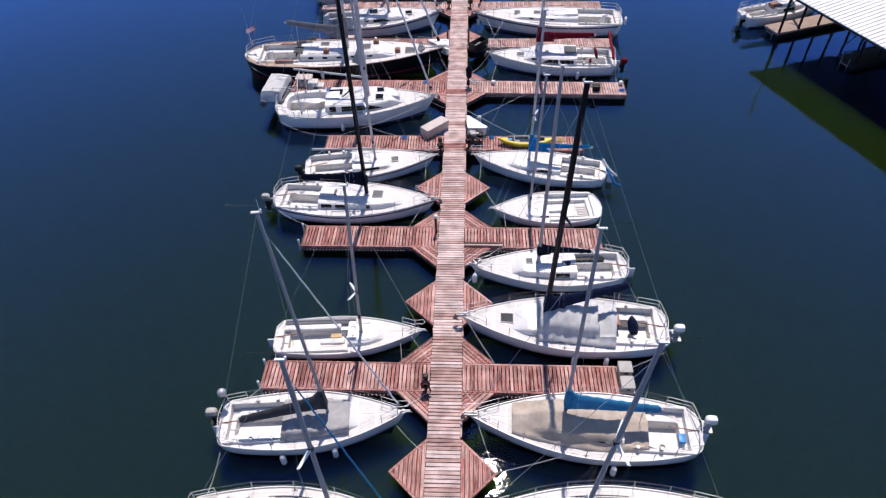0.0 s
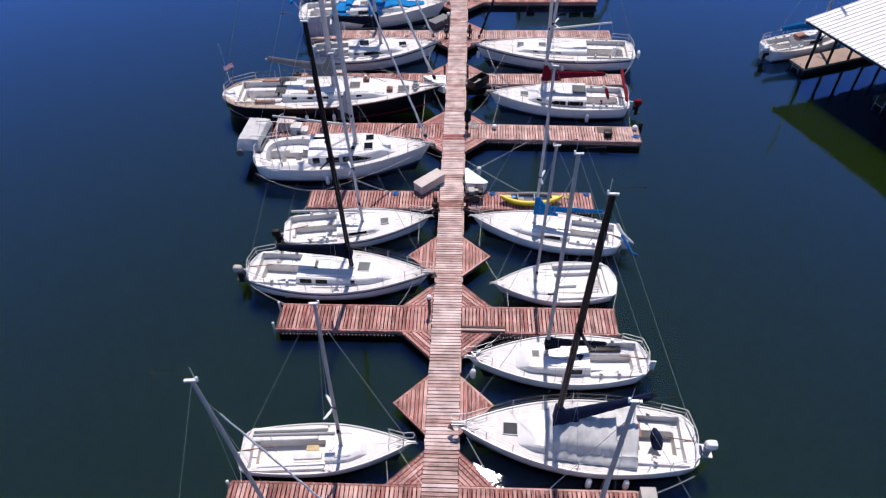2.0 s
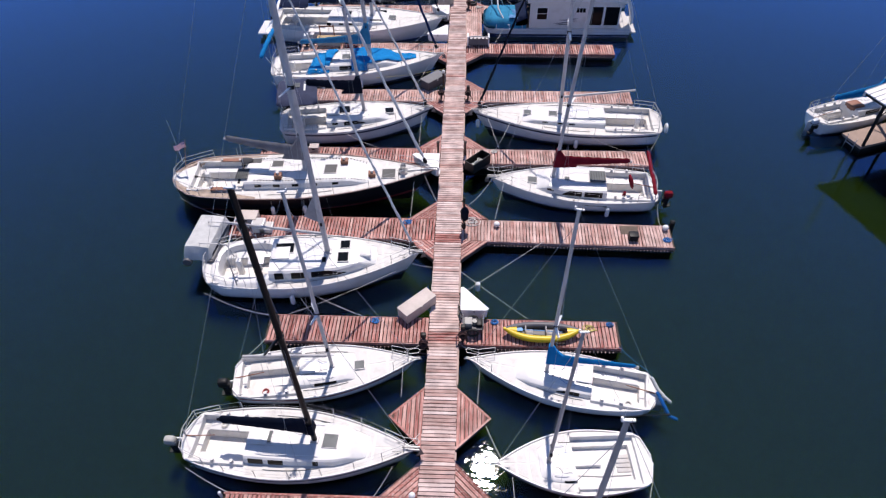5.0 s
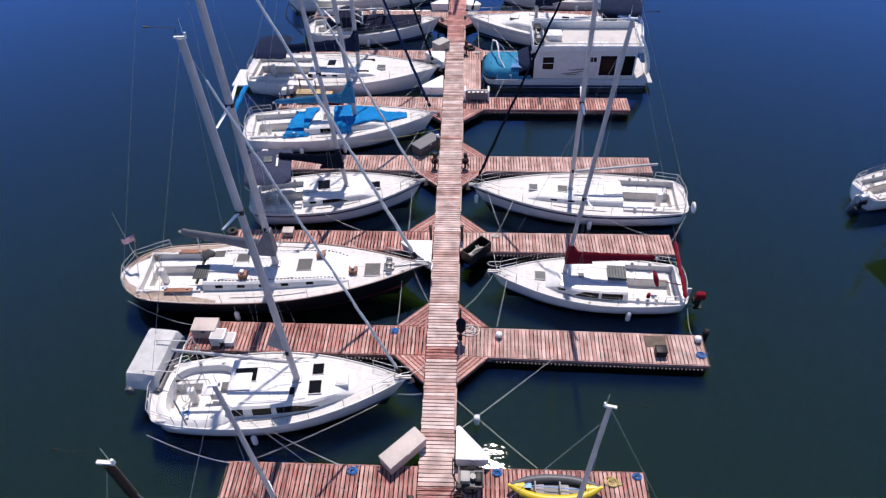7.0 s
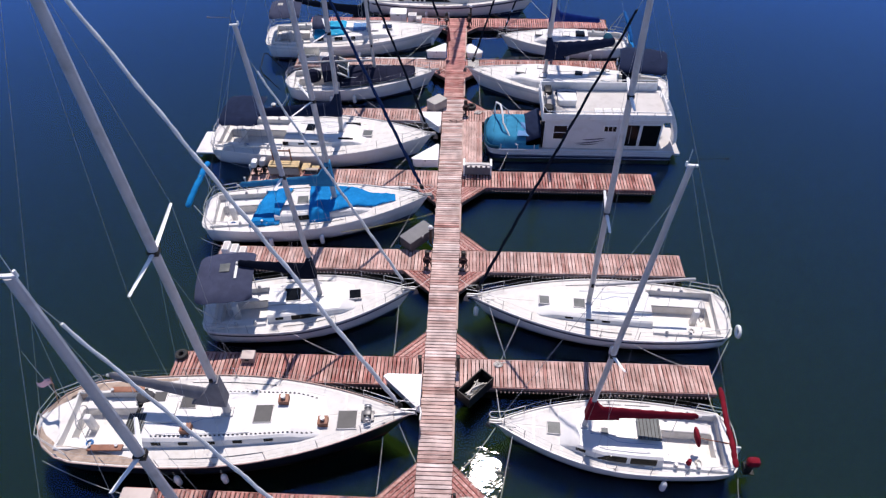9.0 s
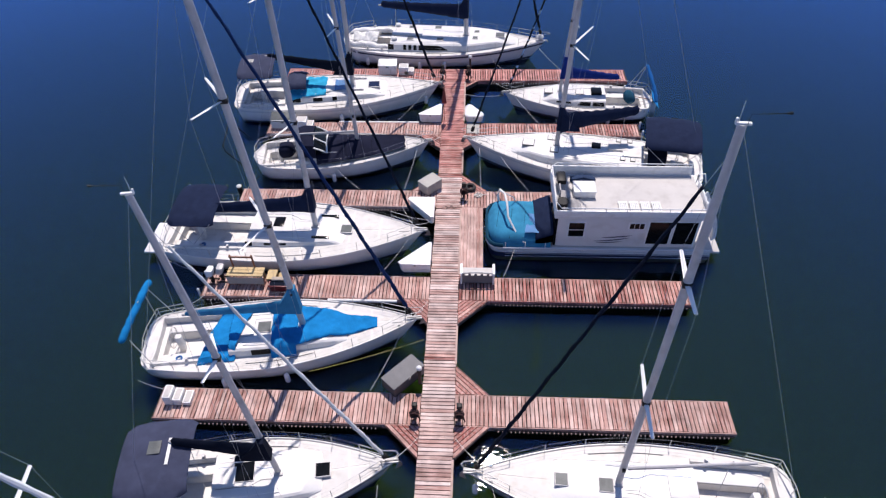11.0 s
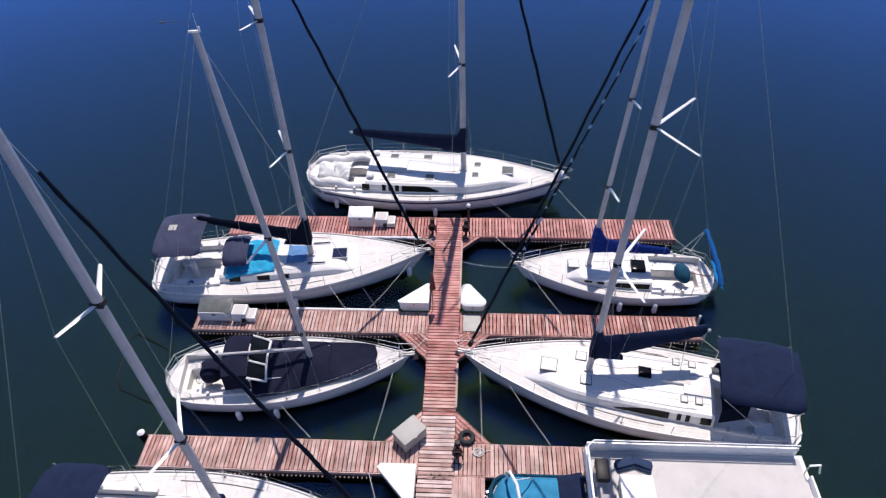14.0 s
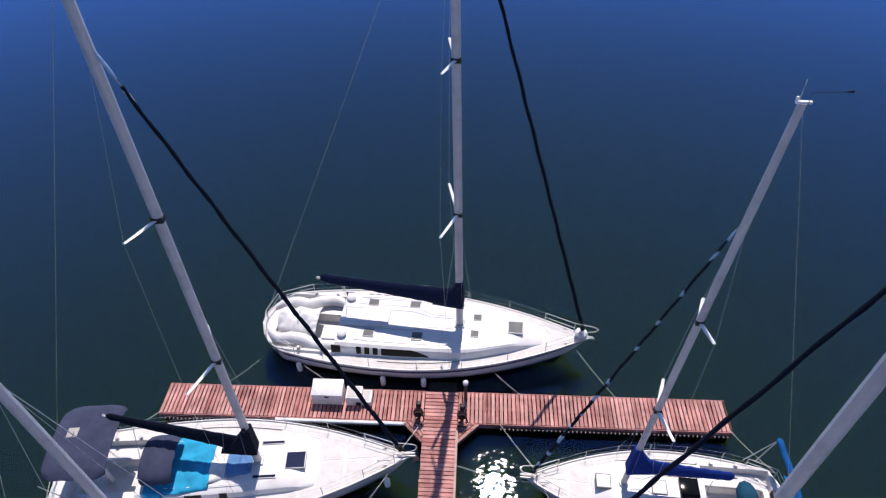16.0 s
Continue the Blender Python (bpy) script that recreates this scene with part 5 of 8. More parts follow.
for k in range(6):
    part("slat", Shape().box(3.46 + 0.095 * k, 3.50 + 0.095 * k, -0.82, -0.10, zg + 0.058, zg + 0.075), BLACK, grate)
part("traveller", Shape().box(3.55, 3.65, -1.0, 1.05, zg - 0.16, zg - 0.08).box(3.50, 3.70, 0.30, 0.48, zg - 0.09, zg + 0.02), BLACK, b, "dark mainsheet traveller across the cockpit", bevel=0.01)
part("folded_cloth", Shape().loft([[(3.75 + 0.3 * u, 0.62 + w * math.cos(a), zg + 0.03 + 0.09 * math.sin(a)) for a in [k * math.pi / 4 for k in range(8)]] for u, w in ((-1, 0.12), (-0.7, 0.24), (0, 0.27), (0.6, 0.22), (1, 0.1))]), CANVAS["dark_grey"], b, "folded dark grey cloth by the companionway", smooth=60)
ticks = Shape()
for sg in (1, -1):
    for i in range(36):
        x = (0.33 + 0.41 * i / 35) * h.L
        y = sg * h.cab_half(x) * 0.80
        z = h.roof(x, y)
        ticks.box(x - 0.035, x + 0.035, y - 0.012, y + 0.012, z - 0.02, z + 0.03)
tagged(part("grab_rail_feet", ticks, BLACK, b, "dark row of handrail feet"), kind="stuff")
zw = h.deck(0.885 * h.L, 0)
wl = part("windlass", Shape().box(11.52, 11.98, -0.30, 0.10, zw - 0.02, zw + 0.10).tube([(11.75, -0.38, zw + 0.17), (11.75, 0.16, zw + 0.17)], 0.10, 10).box(11.62, 11.88, -0.20, 0.02, zw + 0.08, zw + 0.30), WINDLASS, b, "weathered grey anchor windlass", bevel=0.02)
for yy in (-0.40, 0.14):
    part("drum", Shape().loft([[(11.75 + r_ * math.cos(a), yy + dy, zw + 0.17 + r_ * math.sin(a)) for a in [k * math.pi / 6 for k in range(12)]] for dy, r_ in ((0, 0.14), (0.03, 0.10), (0.07, 0.10), (0.10, 0.14))]), STEEL, wl, "steel rope drum", smooth=40)
part("anchor_chain", Shape().tube([(11.95, -0.08, zw + 0.06), (12.4, -0.05, h.deck(12.4, 0) + 0.04), (12.95, 0.0, h.deck(12.95, 0) + 0.06), (13.35, 0.0, h.sheer(13.2) + 0.05)], 0.035, 6), STEEL, b, "galvanised anchor chain")
part("anchor", Shape().tube([(12.9, 0.12, h.sheer(13) + 0.10), (13.45, 0.1, h.sheer(13.2) + 0.08), (13.62, 0.1, h.sheer(13.2) - 0.15)], 0.035, 6).tube([(13.58, -0.16, h.sheer(13.2) - 0.20), (13.62, 0.1, h.sheer(13.2) - 0.12), (13.58, 0.36, h.sheer(13.2) - 0.20)], 0.04, 6), STEEL, b, "galvanised plough anchor on the bow roller")
for sg in (1, -1):
    rows = []
    for i in range(15):
        x = 0.18 + 4.3 * i / 14
        out = h.half(x) - 0.10
        inn = max(0.05, out - 0.10 - 0.32 * math.sin(math.pi * min(1, (i + 3) / 17)))
        rows.append([(x, sg * (inn + (out - inn) * j / 3), h.deck(x, inn + (out - inn) * j / 3) + 0.012) for j in range(4)])
    part("teak_side_deck", Shape().sheet(rows, 0.016), OLD_TEAK, b, "weathered tan teak side deck round the stern", smooth=50)
fs_ = part("flag_staff", Shape().tube([(0.45, 0.62, 1.2), (0.95, 0.55, 3.0)], 0.015, 6), TEAK, b)
cloth = lambda i0, i1, j0, j1, dz: Shape().sheet([[(0.88 - 0.11 * i, 0.56 + 0.06 * math.sin(i * 1.3), 2.84 - 0.06 * j - 0.04 * i + 0.02 * math.sin(i + j) + dz) for j in range(j0, j1)] for i in range(i0, i1)], 0.006)
part("flag", cloth(0, 7, 0, 6, 0), FLAG_PINK, fs_, "faded pink and white striped ensign", smooth=60)
part("canton", cloth(0, 3, 0, 3, 0.012), FLAG_BLUE, fs_, "faded blue corner of the ensign", smooth=60)
for k in (1, 3):
    part("stripe", Shape().sheet([[(0.88 - 0.11 * i, 0.56 + 0.06 * math.sin(i * 1.3), 2.855 - 0.06 * (k + d) - 0.04 * i + 0.02 * math.sin(i + k)) for d in (0, 0.6)] for i in range(0, 7)], 0.006), CANVAS["white"], fs_, smooth=60)
part("whip_antenna", Shape().tube([(0.3, 0.9, 1.3), (0.2, 0.95, 3.9)], [0.01, 0.004], 5), BOX_WHITE, b)
b, h = sailboat("white sailboat with maroon sail cover and maroon outboard hood", (10.40, 40.78), (2.05, 41.25), 2.9, 0.82, 0.624, 12.63, 0.76, mast_r=0.07, cover_k=0.8, spreaders=((0.365, 0.6, 0.3),), cover=CANVAS["burgundy"], boom=0.42, boom3=(2.1, 1.5, 0, 2.35), windows=((0.335, 0.44), (0.455, 0.57, 0.35)), ports=(0.62,), hatches=((0.745, 0, 0.5, 0.5), (0.54, 0.15, 0.28, 0.3)), hatch_m=HATCH_GREY,
                form=dict(cabin=(0.31, 0.72), cock=(0.05, 0.31), stern=0.80, cab_h=0.42, cab_w=0.76, cw=0.34), fenders=((0.30, 1),))
outboard(b, (-0.34, 0.75, 0.85), CANVAS["burgundy"], "outboard motor under a maroon canvas hood")
panel_ = part("slatted_panel", Shape().box(2.62, 3.40, -0.42, 0.42, h.roof(2.9, 0) + 0.09, h.roof(2.9, 0) + 0.115), HATCH_GREY, b, "grey slatted hatch panel")
for k in range(6):
    part("slat", Shape().box(2.68 + 0.125 * k, 2.70 + 0.125 * k, -0.40, 0.40, h.roof(2.9, 0) + 0.115, h.roof(2.9, 0) + 0.128), BLACK, panel_)
part("wheel_cover", Shape().loft([[(1.28 + 0.30 * (z - 1.0) + 0.11 * w_ * math.cos(a), 0.05 + 0.30 * w_ * math.sin(a), z) for a in [k * math.pi / 6 for k in range(12)]] for z, w_ in ((0.82, 0.55), (0.95, 0.9), (1.2, 1.05), (1.42, 0.85), (1.52, 0.4))]), CANVAS["burgundy"], b, "maroon wheel cover", smooth=60)
part("winch_cover", Shape().tube([(1.75, 0.98, 1.0), (1.75, 0.98, 1.22)], [0.09, 0.07], 10), CANVAS["burgundy"], b, "small maroon winch cover")
cloth_roll([(0.45, -1.55, 1.9), (0.42, -0.4, 1.72), (0.35, 0.5, 1.55), (0.30, 1.15, 1.3)], 0.10, CANVAS["burgundy"], b, "rolled maroon bimini canvas", 3)

# sixth bay
b, h = sailboat("white sloop with navy bimini and navy sail cover", (-9.84, 46.02), (-1.34, 47.32), 3.1, 0.98, 0.558, 12.8, 0.95, mast_r=0.08, cover=CANVAS["black"], furl=CANVAS["white"], furl_r=0.058, boom=0.36, boom3=(2.7, 1.64, 0.6, 2.95), lean=0.75, spreaders=(0.52,), windows=((0.42, 0.56, 0.4),), ports=(0.345,), hatches=((0.725, 0, 0.52, 0.52), (0.425, 0.15, 0.72, 0.72)), hatch_m=GLASS_DARK,
                form=dict(cabin=(0.31, 0.72), cock=(0.05, 0.30), stern=0.76, cab_h=0.34), stripe=STRIPE_NAVY, wheel=0.14)
bimini(b, 0.15, 2.35, 1.36, 2.72, CANVAS["faded_navy"], "navy canvas bimini over the cockpit", shift=0.22)
part("strap", Shape().box(1.62, 1.72, -0.15, 0.75, 2.90, 2.915), BOX_WHITE, b, "white strap across the bimini")
part("solar_panel", Shape().box(1.0, 1.4, 0.25, 0.7, 2.88, 2.915), HATCH_GREY, b, "small pale panel on the bimini", bevel=0.01)
b, h = sailboat("long white racing sloop with bare boom and stern wheel", (11.70, 46.46), (1.16, 47.03), 3.25, 0.98, 0.538, 15.05, -0.22, mast_r=0.085, furl=CANVAS["black"], furl_r=0.06, spreaders=((0.352, 1.15, 0.0), (0.70, 0.95, 0.0)), hound_f=0.96, boom=0.42, boom3=(2.3, 1.7, -0.3, 2.7), ports=(0.46, 0.52, 0.60), hatches=((0.71, 0, 0.45, 0.45), (0.575, 0.1, 0.5, 0.5)), hatch_m=HATCH_GREY, stripe=STRIPE_NAVY, wheel=0.12,
                deck=CREAM, form=dict(cabin=(0.30, 0.74), cock=(0.05, 0.30), stern=0.74, cab_h=0.28, cab_w=0.55, cw=0.33), fenders=((0.45, 1), (0.975, 1)))
ls = Shape().ring((-0.10, 1.0, 1.2), 0.22, 0.06, "x", 20, 8)
part("life_ring", ls, BOX_WHITE, b, "white horseshoe life ring on the stern rail")

# seventh bay
b, h = sailboat("white sloop with bright blue deck tarpaulins and blue sail cover", (-11.7, 52.1), (-0.95, 53.42), 3.5, 1.05, 0.580, 16.38, 0.72, mast_r=0.1, cover=CANVAS["steel_blue"], cover_k=0.8, furl=CANVAS["ink"], furl_r=0.07, furl_bands=((0.905, 0.93, CANVAS["pale_grey"]), (0.945, 0.99, CANVAS["pale_blue"])), sweep=0.7, spreaders=((0.36, 1.35, 0.75), (0.685, 1.1, 0.68)), boom=0.33, boom3=(2.5, 1.87, 0, 2.5), windows=((0.40, 0.50, 0.3),), hatches=((0.44, 0.0, 0.55, 0.55),), wheel=0.12,
                form=dict(cabin=(0.32, 0.74), cock=(0.05, 0.32), stern=0.76, cab_h=0.38), fenders=((0.30, -1), (0.52, -1)))
drape(h, 0.53 * h.L, 0.85 * h.L, 1.06, 0.24, CANVAS["blue"], b, "tarpaulin", "bright blue tarpaulin over the foredeck", seed=11, folds=0.04, creases=0.10)
drape(h, 0.47 * h.L, 0.56 * h.L, 1.25, 1.25, CANVAS["blue"], b, "tarpaulin", "bright blue tarpaulin round the mast", seed=12, lift=0.06, folds=0.10)
drape(h, 0.24 * h.L, 0.37 * h.L, 1.32, 1.25, CANVAS["blue"], b, "tarpaulin", "bright blue tarpaulin over the companionway", seed=13, skew=0.35, ridge=0.12, folds=0.10)
cloth_roll([(0.2, 1.9, 2.55), (0.12, 1.0, 2.6), (-0.1, 0.15, 2.4), (-0.42, -0.75, 2.0)], 0.15, CANVAS["blue"], b, "rolled blue bimini canvas", 5)
for pts, r_, n_ in (([(0.9, 1.3, 1.1), (0.0, 1.7, 2.5)], 0.018, 6), ([(0.7, -1.3, 1.1), (-0.15, -0.6, 1.95)], 0.018, 6), ([(0.2, 1.2, 1.1), (0.1, 1.3, 2.4), (0.1, 0.6, 2.7)], 0.018, 6)):
    part("bimini_frame", Shape().tube(pts, r_, n_), STEEL, b)

# eighth bay, port side
b, h = sailboat("long white sloop with navy bimini and open stern", (-13.1, 58.70), (-1.02, 58.52), 4.1, 1.10, 0.587, 16.60, -0.05, mast_r=0.1, cover_k=1.2, cover=CANVAS["navy"], furl=CANVAS["black"], furl_r=0.06, sweep=0.7, spreaders=((0.37, 1.25, 0.5), (0.712, 0.93, 0.35)), boom=0.36, boom3=(2.6, 1.1, -0.2, 2.35), windows=((0.335, 0.36),), ports=(0.405, 0.462), hatches=((0.705, 0.0, 0.55, 0.55),), hatch_m=HATCH_GREY, stripe=None, boot=TOPSIDE, wheel=0.13,
                form=dict(cabin=(0.34, 0.70), cock=(0.04, 0.33), stern=0.80, cab_h=0.30, cab_w=0.55, fine=2.0))
bimini(b, 0.9, 2.95, 1.45, 2.62, CANVAS["navy"], "navy canvas bimini over the stern")
for xx, yy, ln_, wd_ in ((0.428, 0.22, 0.85, 0.62), (0.632, 0.72, 0.8, 0.13), (0.615, -0.72, 0.8, 0.13)):
    zz = max(h.roof(xx * h.L + dx, yy) for dx in (-ln_ / 2, 0, ln_ / 2))
    part("skylight", Shape().box(xx * h.L - ln_ / 2, xx * h.L + ln_ / 2, yy - wd_ / 2, yy + wd_ / 2, zz - 0.08, zz + 0.03), GLASS_DARK, b, "black tinted skylight", bevel=0.012)
part("swim_platform", Shape().box(-1.0, 0.1, -1.0, 1.0, 0.30, 0.40), GEL, b, "white fold-down stern platform", bevel=0.03)

# ninth bay
b, h = sailboat("white sloop with a black canvas deck cover and dodger", (-10.45, 64.45), (-1.18, 65.65), 3.05, 0.98, 0.594, 14.58, 0.55, mast_r=0.085, spreaders=((0.488, 1.2, 0.45),), boom=0.42, boom_z=1.0, windows=((0.40, 0.55),), hull=TOPSIDE, boot=STRIPE_NAVY, fenders=((0.30, -1), (0.45, -1)), wheel=0.15,
                form=dict(stern=0.66, round_=0.10, cab_h=0.34, cabin=(0.34, 0.72)), mast_m=ALU)
taut = []
for i in range(25):
    u = i / 24
    x = (0.36 + 0.50 * u) * h.L
    wd = 1.36 - 0.78 * u ** 1.25
    ridge = h.roof(x, 0) + 0.07 + 0.30 * max(0, 1 - abs(u - 0.40) / 0.40) ** 1.5
    eaves = h.sheer(x) + 0.17 + 0.02 * math.sin(9 * u)
    taut.append([(x + 0.03 * math.sin(5 * v), v * min(wd, h.half(x) - 0.10), eaves + (ridge - eaves) * (1 - abs(v) ** 1.5) + 0.03 * noise.noise(Vector((x * 1.4, v * 2.5, 5))) + 0.02 * noise.noise(Vector((x * 4, v * 5, 9)))) for v in [-1 + 2 * j / 20 for j in range(21)]])
cvr = part("deck_cover", Shape().sheet(taut, 0.014), CANVAS["night"], b, "taut dark navy canvas cover over cabin and foredeck", smooth=60)
for k in (8, 15):
    part("seam", Shape().tube([(p[0], p[1], p[2] + 0.012) for p in taut[k]], 0.013, 5), CANVAS["black"], cvr, "sewn seam")
# dodger: a canvas top on hoops, with a clear front framed in pale cloth
hoop = lambda x, z, wd: [(x + 0.10 * abs(v) ** 3, v * wd, z - 0.12 * abs(v) ** 2.5 - (0.62 if abs(v) > 0.99 else 0)) for v in [-1 + 2 * j / 16 for j in range(17)]]
dodge = part("dodger", Shape().sheet([hoop(2.35, 2.02, 1.02), hoop(2.75, 2.10, 1.05), hoop(3.30, 2.02, 1.05)], 0.016), CANVAS["night"], b, "dark navy canvas spray dodger", smooth=50)
part("dodger_window", Shape().sheet([[(3.34 + 0.55 * u, v * (0.98 - 0.06 * u), 1.98 - 0.40 * u - 0.11 * abs(v) ** 2.5) for v in [-1 + 2 * j / 12 for j in range(13)]] for u in (0, 0.5, 1)], 0.010), GLASS_DARK, dodge, "clear front window", smooth=50)
for pts in ([(3.92 + 0.04 * abs(v), v * 0.95, 1.60 - 0.11 * abs(v) ** 2.5) for v in [-1 + 2 * j / 12 for j in range(13)]], [(3.33, -0.98, 1.87), (3.65, -0.96, 1.70), (3.94, -0.94, 1.50)], [(3.33, 0.98, 1.87), (3.65, 0.96, 1.70), (3.94, 0.94, 1.50)], [(3.36, -0.30, 2.0), (3.9, -0.28, 1.63)]):
    part("window_border", Shape().tube(pts, 0.045, 6), CANVAS["white"], dodge, "cream cloth window border", smooth=60)
part("wheel_cover", Shape().loft([[(1.75 + 0.42 * k * math.cos(a) * (1 + 0.18 * math.cos(3 * a)), -0.05 + 0.50 * k * math.sin(a) * (1 + 0.14 * math.cos(2 * a)), z) for a in [m * math.pi / 6 for m in range(12)]] for z, k in ((0.95, 0.85), (1.15, 1.0), (1.45, 0.95), (1.56, 0.6), (1.60, 0.25))]), CANVAS["night"], b, "loose dark wheel cover", smooth=60)
part("bimini_frame", Shape().tube([(-0.2, 1.25, 1.1), (-1.0, 1.25, 2.2), (-1.15, 0.9, 2.35), (-1.15, -0.9, 2.35), (-1.0, -1.25, 2.2), (-0.2, -1.25, 1.1)], 0.035, 8), SPAR_BLACK, b, "folded dark bimini frame")
b, h = sailboat("large white sloop with navy bimini and navy sail cover", (12.75, 63.62), (0.80, 65.74), 3.75, 1.10, 0.606, 18.9, 0.45, mast_r=0.096, cover_k=1.5, cover=CANVAS["navy"], furl=CANVAS["black"], furl_r=0.047, sweep=0.7, spreaders=((0.32, 1.6, 0.8), (0.61, 1.3, 1.0)), boom=0.42, boom3=(2.7, 3.4, -1.3, 3.2), windows=((0.252, 0.282), (0.311, 0.323), (0.335, 0.347), (0.369, 0.524, 0.55)), wheel=0.12,
                hatches=((0.726, 0.1, 0.62, 0.6), (0.632, -0.52, 0.42, 0.42), (0.612, 0.50, 0.42, 0.42), (0.349, -0.95, 0.26, 0.3), (0.302, -0.95, 0.26, 0.3), (0.329, 0.62, 0.26, 0.3), (0.288, 0.62, 0.26, 0.3)), hatch_m=DECK, stripe=GREYSIDE,
                form=dict(cabin=(0.245, 0.80), cock=(0.05, 0.245), stern=0.80, cab_h=0.46, cab_w=0.68, cw=0.34), fenders=((0.28, 1),))
part("skylight", Shape().box(5.12, 5.58, -0.48, -0.02, h.roof(5.3, 0) - 0.05, h.roof(5.3, 0) + 0.05), GLASS_DARK, b, "dark skylight in the cabin top", bevel=0.012)
part("companionway_box", Shape().box(3.75, 4.75, -0.62, 0.05, h.roof(4.2, 0) - 0.05, h.roof(4.2, 0) + 0.10), CREAM, b, "cream sliding companionway box", bevel=0.03)
bimini(b, 0.5, 3.15, 1.42, 2.95, CANVAS["navy"], "large navy canvas bimini over the cockpit", crown=0.22)
part("cockpit_hood", Shape().sheet([[(1.95 + 0.11 * i, v * (1.02 + 0.02 * i), 2.05 - 0.035 * i + 0.16 * (1 - v * v) - (0.5 if abs(v) > 0.95 else 0)) for v in [-1 + 2 * j / 14 for j in range(15)]] for i in range(9)], 0.015), CANVAS["black"], b, "low dark navy hood over the companionway", smooth=50)

# tenth bay
b, h = sailboat("white sloop with navy bimini, dodger and blue towels", (-12.9, 70.15), (-0.9, 71.26), 3.85, 1.10, 0.573, 17.80, -0.17, mast_r=0.105, cover=CANVAS["black"], furl=CANVAS["black"], furl_r=0.065, furl_bands=((0.905, 0.93, CANVAS["pale_grey"]), (0.945, 0.99, CANVAS["pale_blue"])), sweep=0.7, spreaders=((0.342, 1.2, 0.5), (0.66, 0.9, 0.45)), hound_f=0.92, boom=0.38, boom3=(2.4, 1.9, 1.05, 2.95), windows=((0.285, 0.325), (0.385, 0.43), (0.478, 0.50)), hatches=((0.679, -0.04, 0.68, 0.62), (0.609, 0.66, 0.8, 0.14), (0.597, -0.58, 0.8, 0.14)), hatch_m=GLASS_NAVY, stripe=GREYSIDE, wheel=0.13,
                form=dict(cabin=(0.25, 0.74), cock=(0.05, 0.25), stern=0.76, cab_h=0.36, cab_w=0.60), fenders=((0.52, -1), (0.93, -1)))
bimini(b, 0.55, 2.55, 1.35, 2.86, CANVAS["faded_navy"], "faded navy canvas bimini over the cockpit", shift=0.25)
part("solar_panel", Shape().box(1.0, 1.35, 0.25, 0.6, 2.99, 3.035), BOX_STONE, b, "small pale panel on the bimini", bevel=0.01)
bimini(b, 0.268 * h.L, 0.358 * h.L, 0.90, 1.95, CANVAS["faded_navy"], "navy canvas spray dodger", posts=False, name="dodger", crown=0.28)
drape(h, 0.275 * h.L, 0.448 * h.L, 1.20, 0.98, CANVAS["cyan"], b, "tarpaulin", "bright blue cloth over the cabin top", seed=31, yshift=0.05, folds=0.14)
drape(h, 0.444 * h.L, 0.492 * h.L, 0.86, 0.70, CANVAS["white"], b, "tarpaulin", "white cloth over the cabin top", seed=32, lift=0.05, yshift=0.12, folds=0.06)
drape(h, 0.488 * h.L, 0.560 * h.L, 0.62, 0.46, CANVAS["faded_blue"], b, "tarpaulin", "faded violet-blue cloth by the mast", seed=33, lift=0.06, yshift=0.04, folds=0.08)
b, h = sailboat("white sloop with royal blue sail cover and teal cockpit cover", (11.52, 70.35), (2.98, 70.81), 3.0, 0.84, 0.624, 15.42, 0.72, mast_r=0.08, cover=CANVAS["royal"], furl=CANVAS["black"], furl_r=0.05, furl_bands=tuple((f, f + ln, CANVAS["pale_blue"]) for f, ln in ((0.06, 0.03), (0.13, 0.02), (0.20, 0.035), (0.27, 0.015), (0.335, 0.02), (0.40, 0.03), (0.47, 0.02), (0.53, 0.012), (0.60, 0.02), (0.69, 0.015), (0.78, 0.02), (0.88, 0.03), (0.93, 0.03))), spreaders=((0.305, 1.02, 0.28), (0.578, 0.72, 0.2)), hound_f=0.82, boom=0.40, boom3=(2.3, 2.0, 0, 2.15), windows=((0.33, 0.405), (0.42, 0.505, 0.2)), ports=(0.55, 0.61), hatches=((0.70, 0.0, 0.5, 0.5), (0.49, 0.05, 0.5, 0.5), (0.37, -0.45, 0.32, 0.32)), hatch_m=DECK,
                form=dict(cabin=(0.32, 0.74), cock=(0.05, 0.32), stern=0.68, round_=0.06, cab_h=0.36, cab_w=0.66, cw=0.34), fenders=((0.30, 1), (0.47, 1)), slide=True)
part("skylight", Shape().box(0.345 * h.L, 0.415 * h.L, -0.30, 0.34, h.roof(0.38 * h.L, 0) - 0.03, h.roof(0.38 * h.L, 0) + 0.135), GLASS_DARK, b, "dark tinted companionway hatch", bevel=0.012)
part("wheel_cover", Shape().loft([[(1.28 + 0.22 * (z - 0.8) + w_ * 0.30 * math.cos(a), 0.46 * w_ * math.sin(a), z) for a in [k * math.pi / 6 for k in range(12)]] for z, w_ in ((0.70, 0.8), (0.85, 1.15), (1.05, 1.15), (1.22, 0.8), (1.32, 0.35))]), CANVAS["dark_teal"], b, "dark teal wheel cover", smooth=60)
part("stern_cloth", Shape().sheet([[(-0.05 - 0.12 * i, -0.9 + 0.35 * j, 0.95 - 0.12 * i + 0.04 * math.sin(2 * j + i)) for j in range(5)] for i in range(4)], 0.02), CANVAS["blue"], b, "bright blue cloth hung over the stern", smooth=60)
cloth_roll([(0.35, -1.5, 2.2), (0.2, -0.6, 2.0), (0.05, 0.3, 1.7), (-0.05, 1.0, 1.3)], 0.115, CANVAS["deep_blue"], b, "rolled blue bimini canvas", 7)
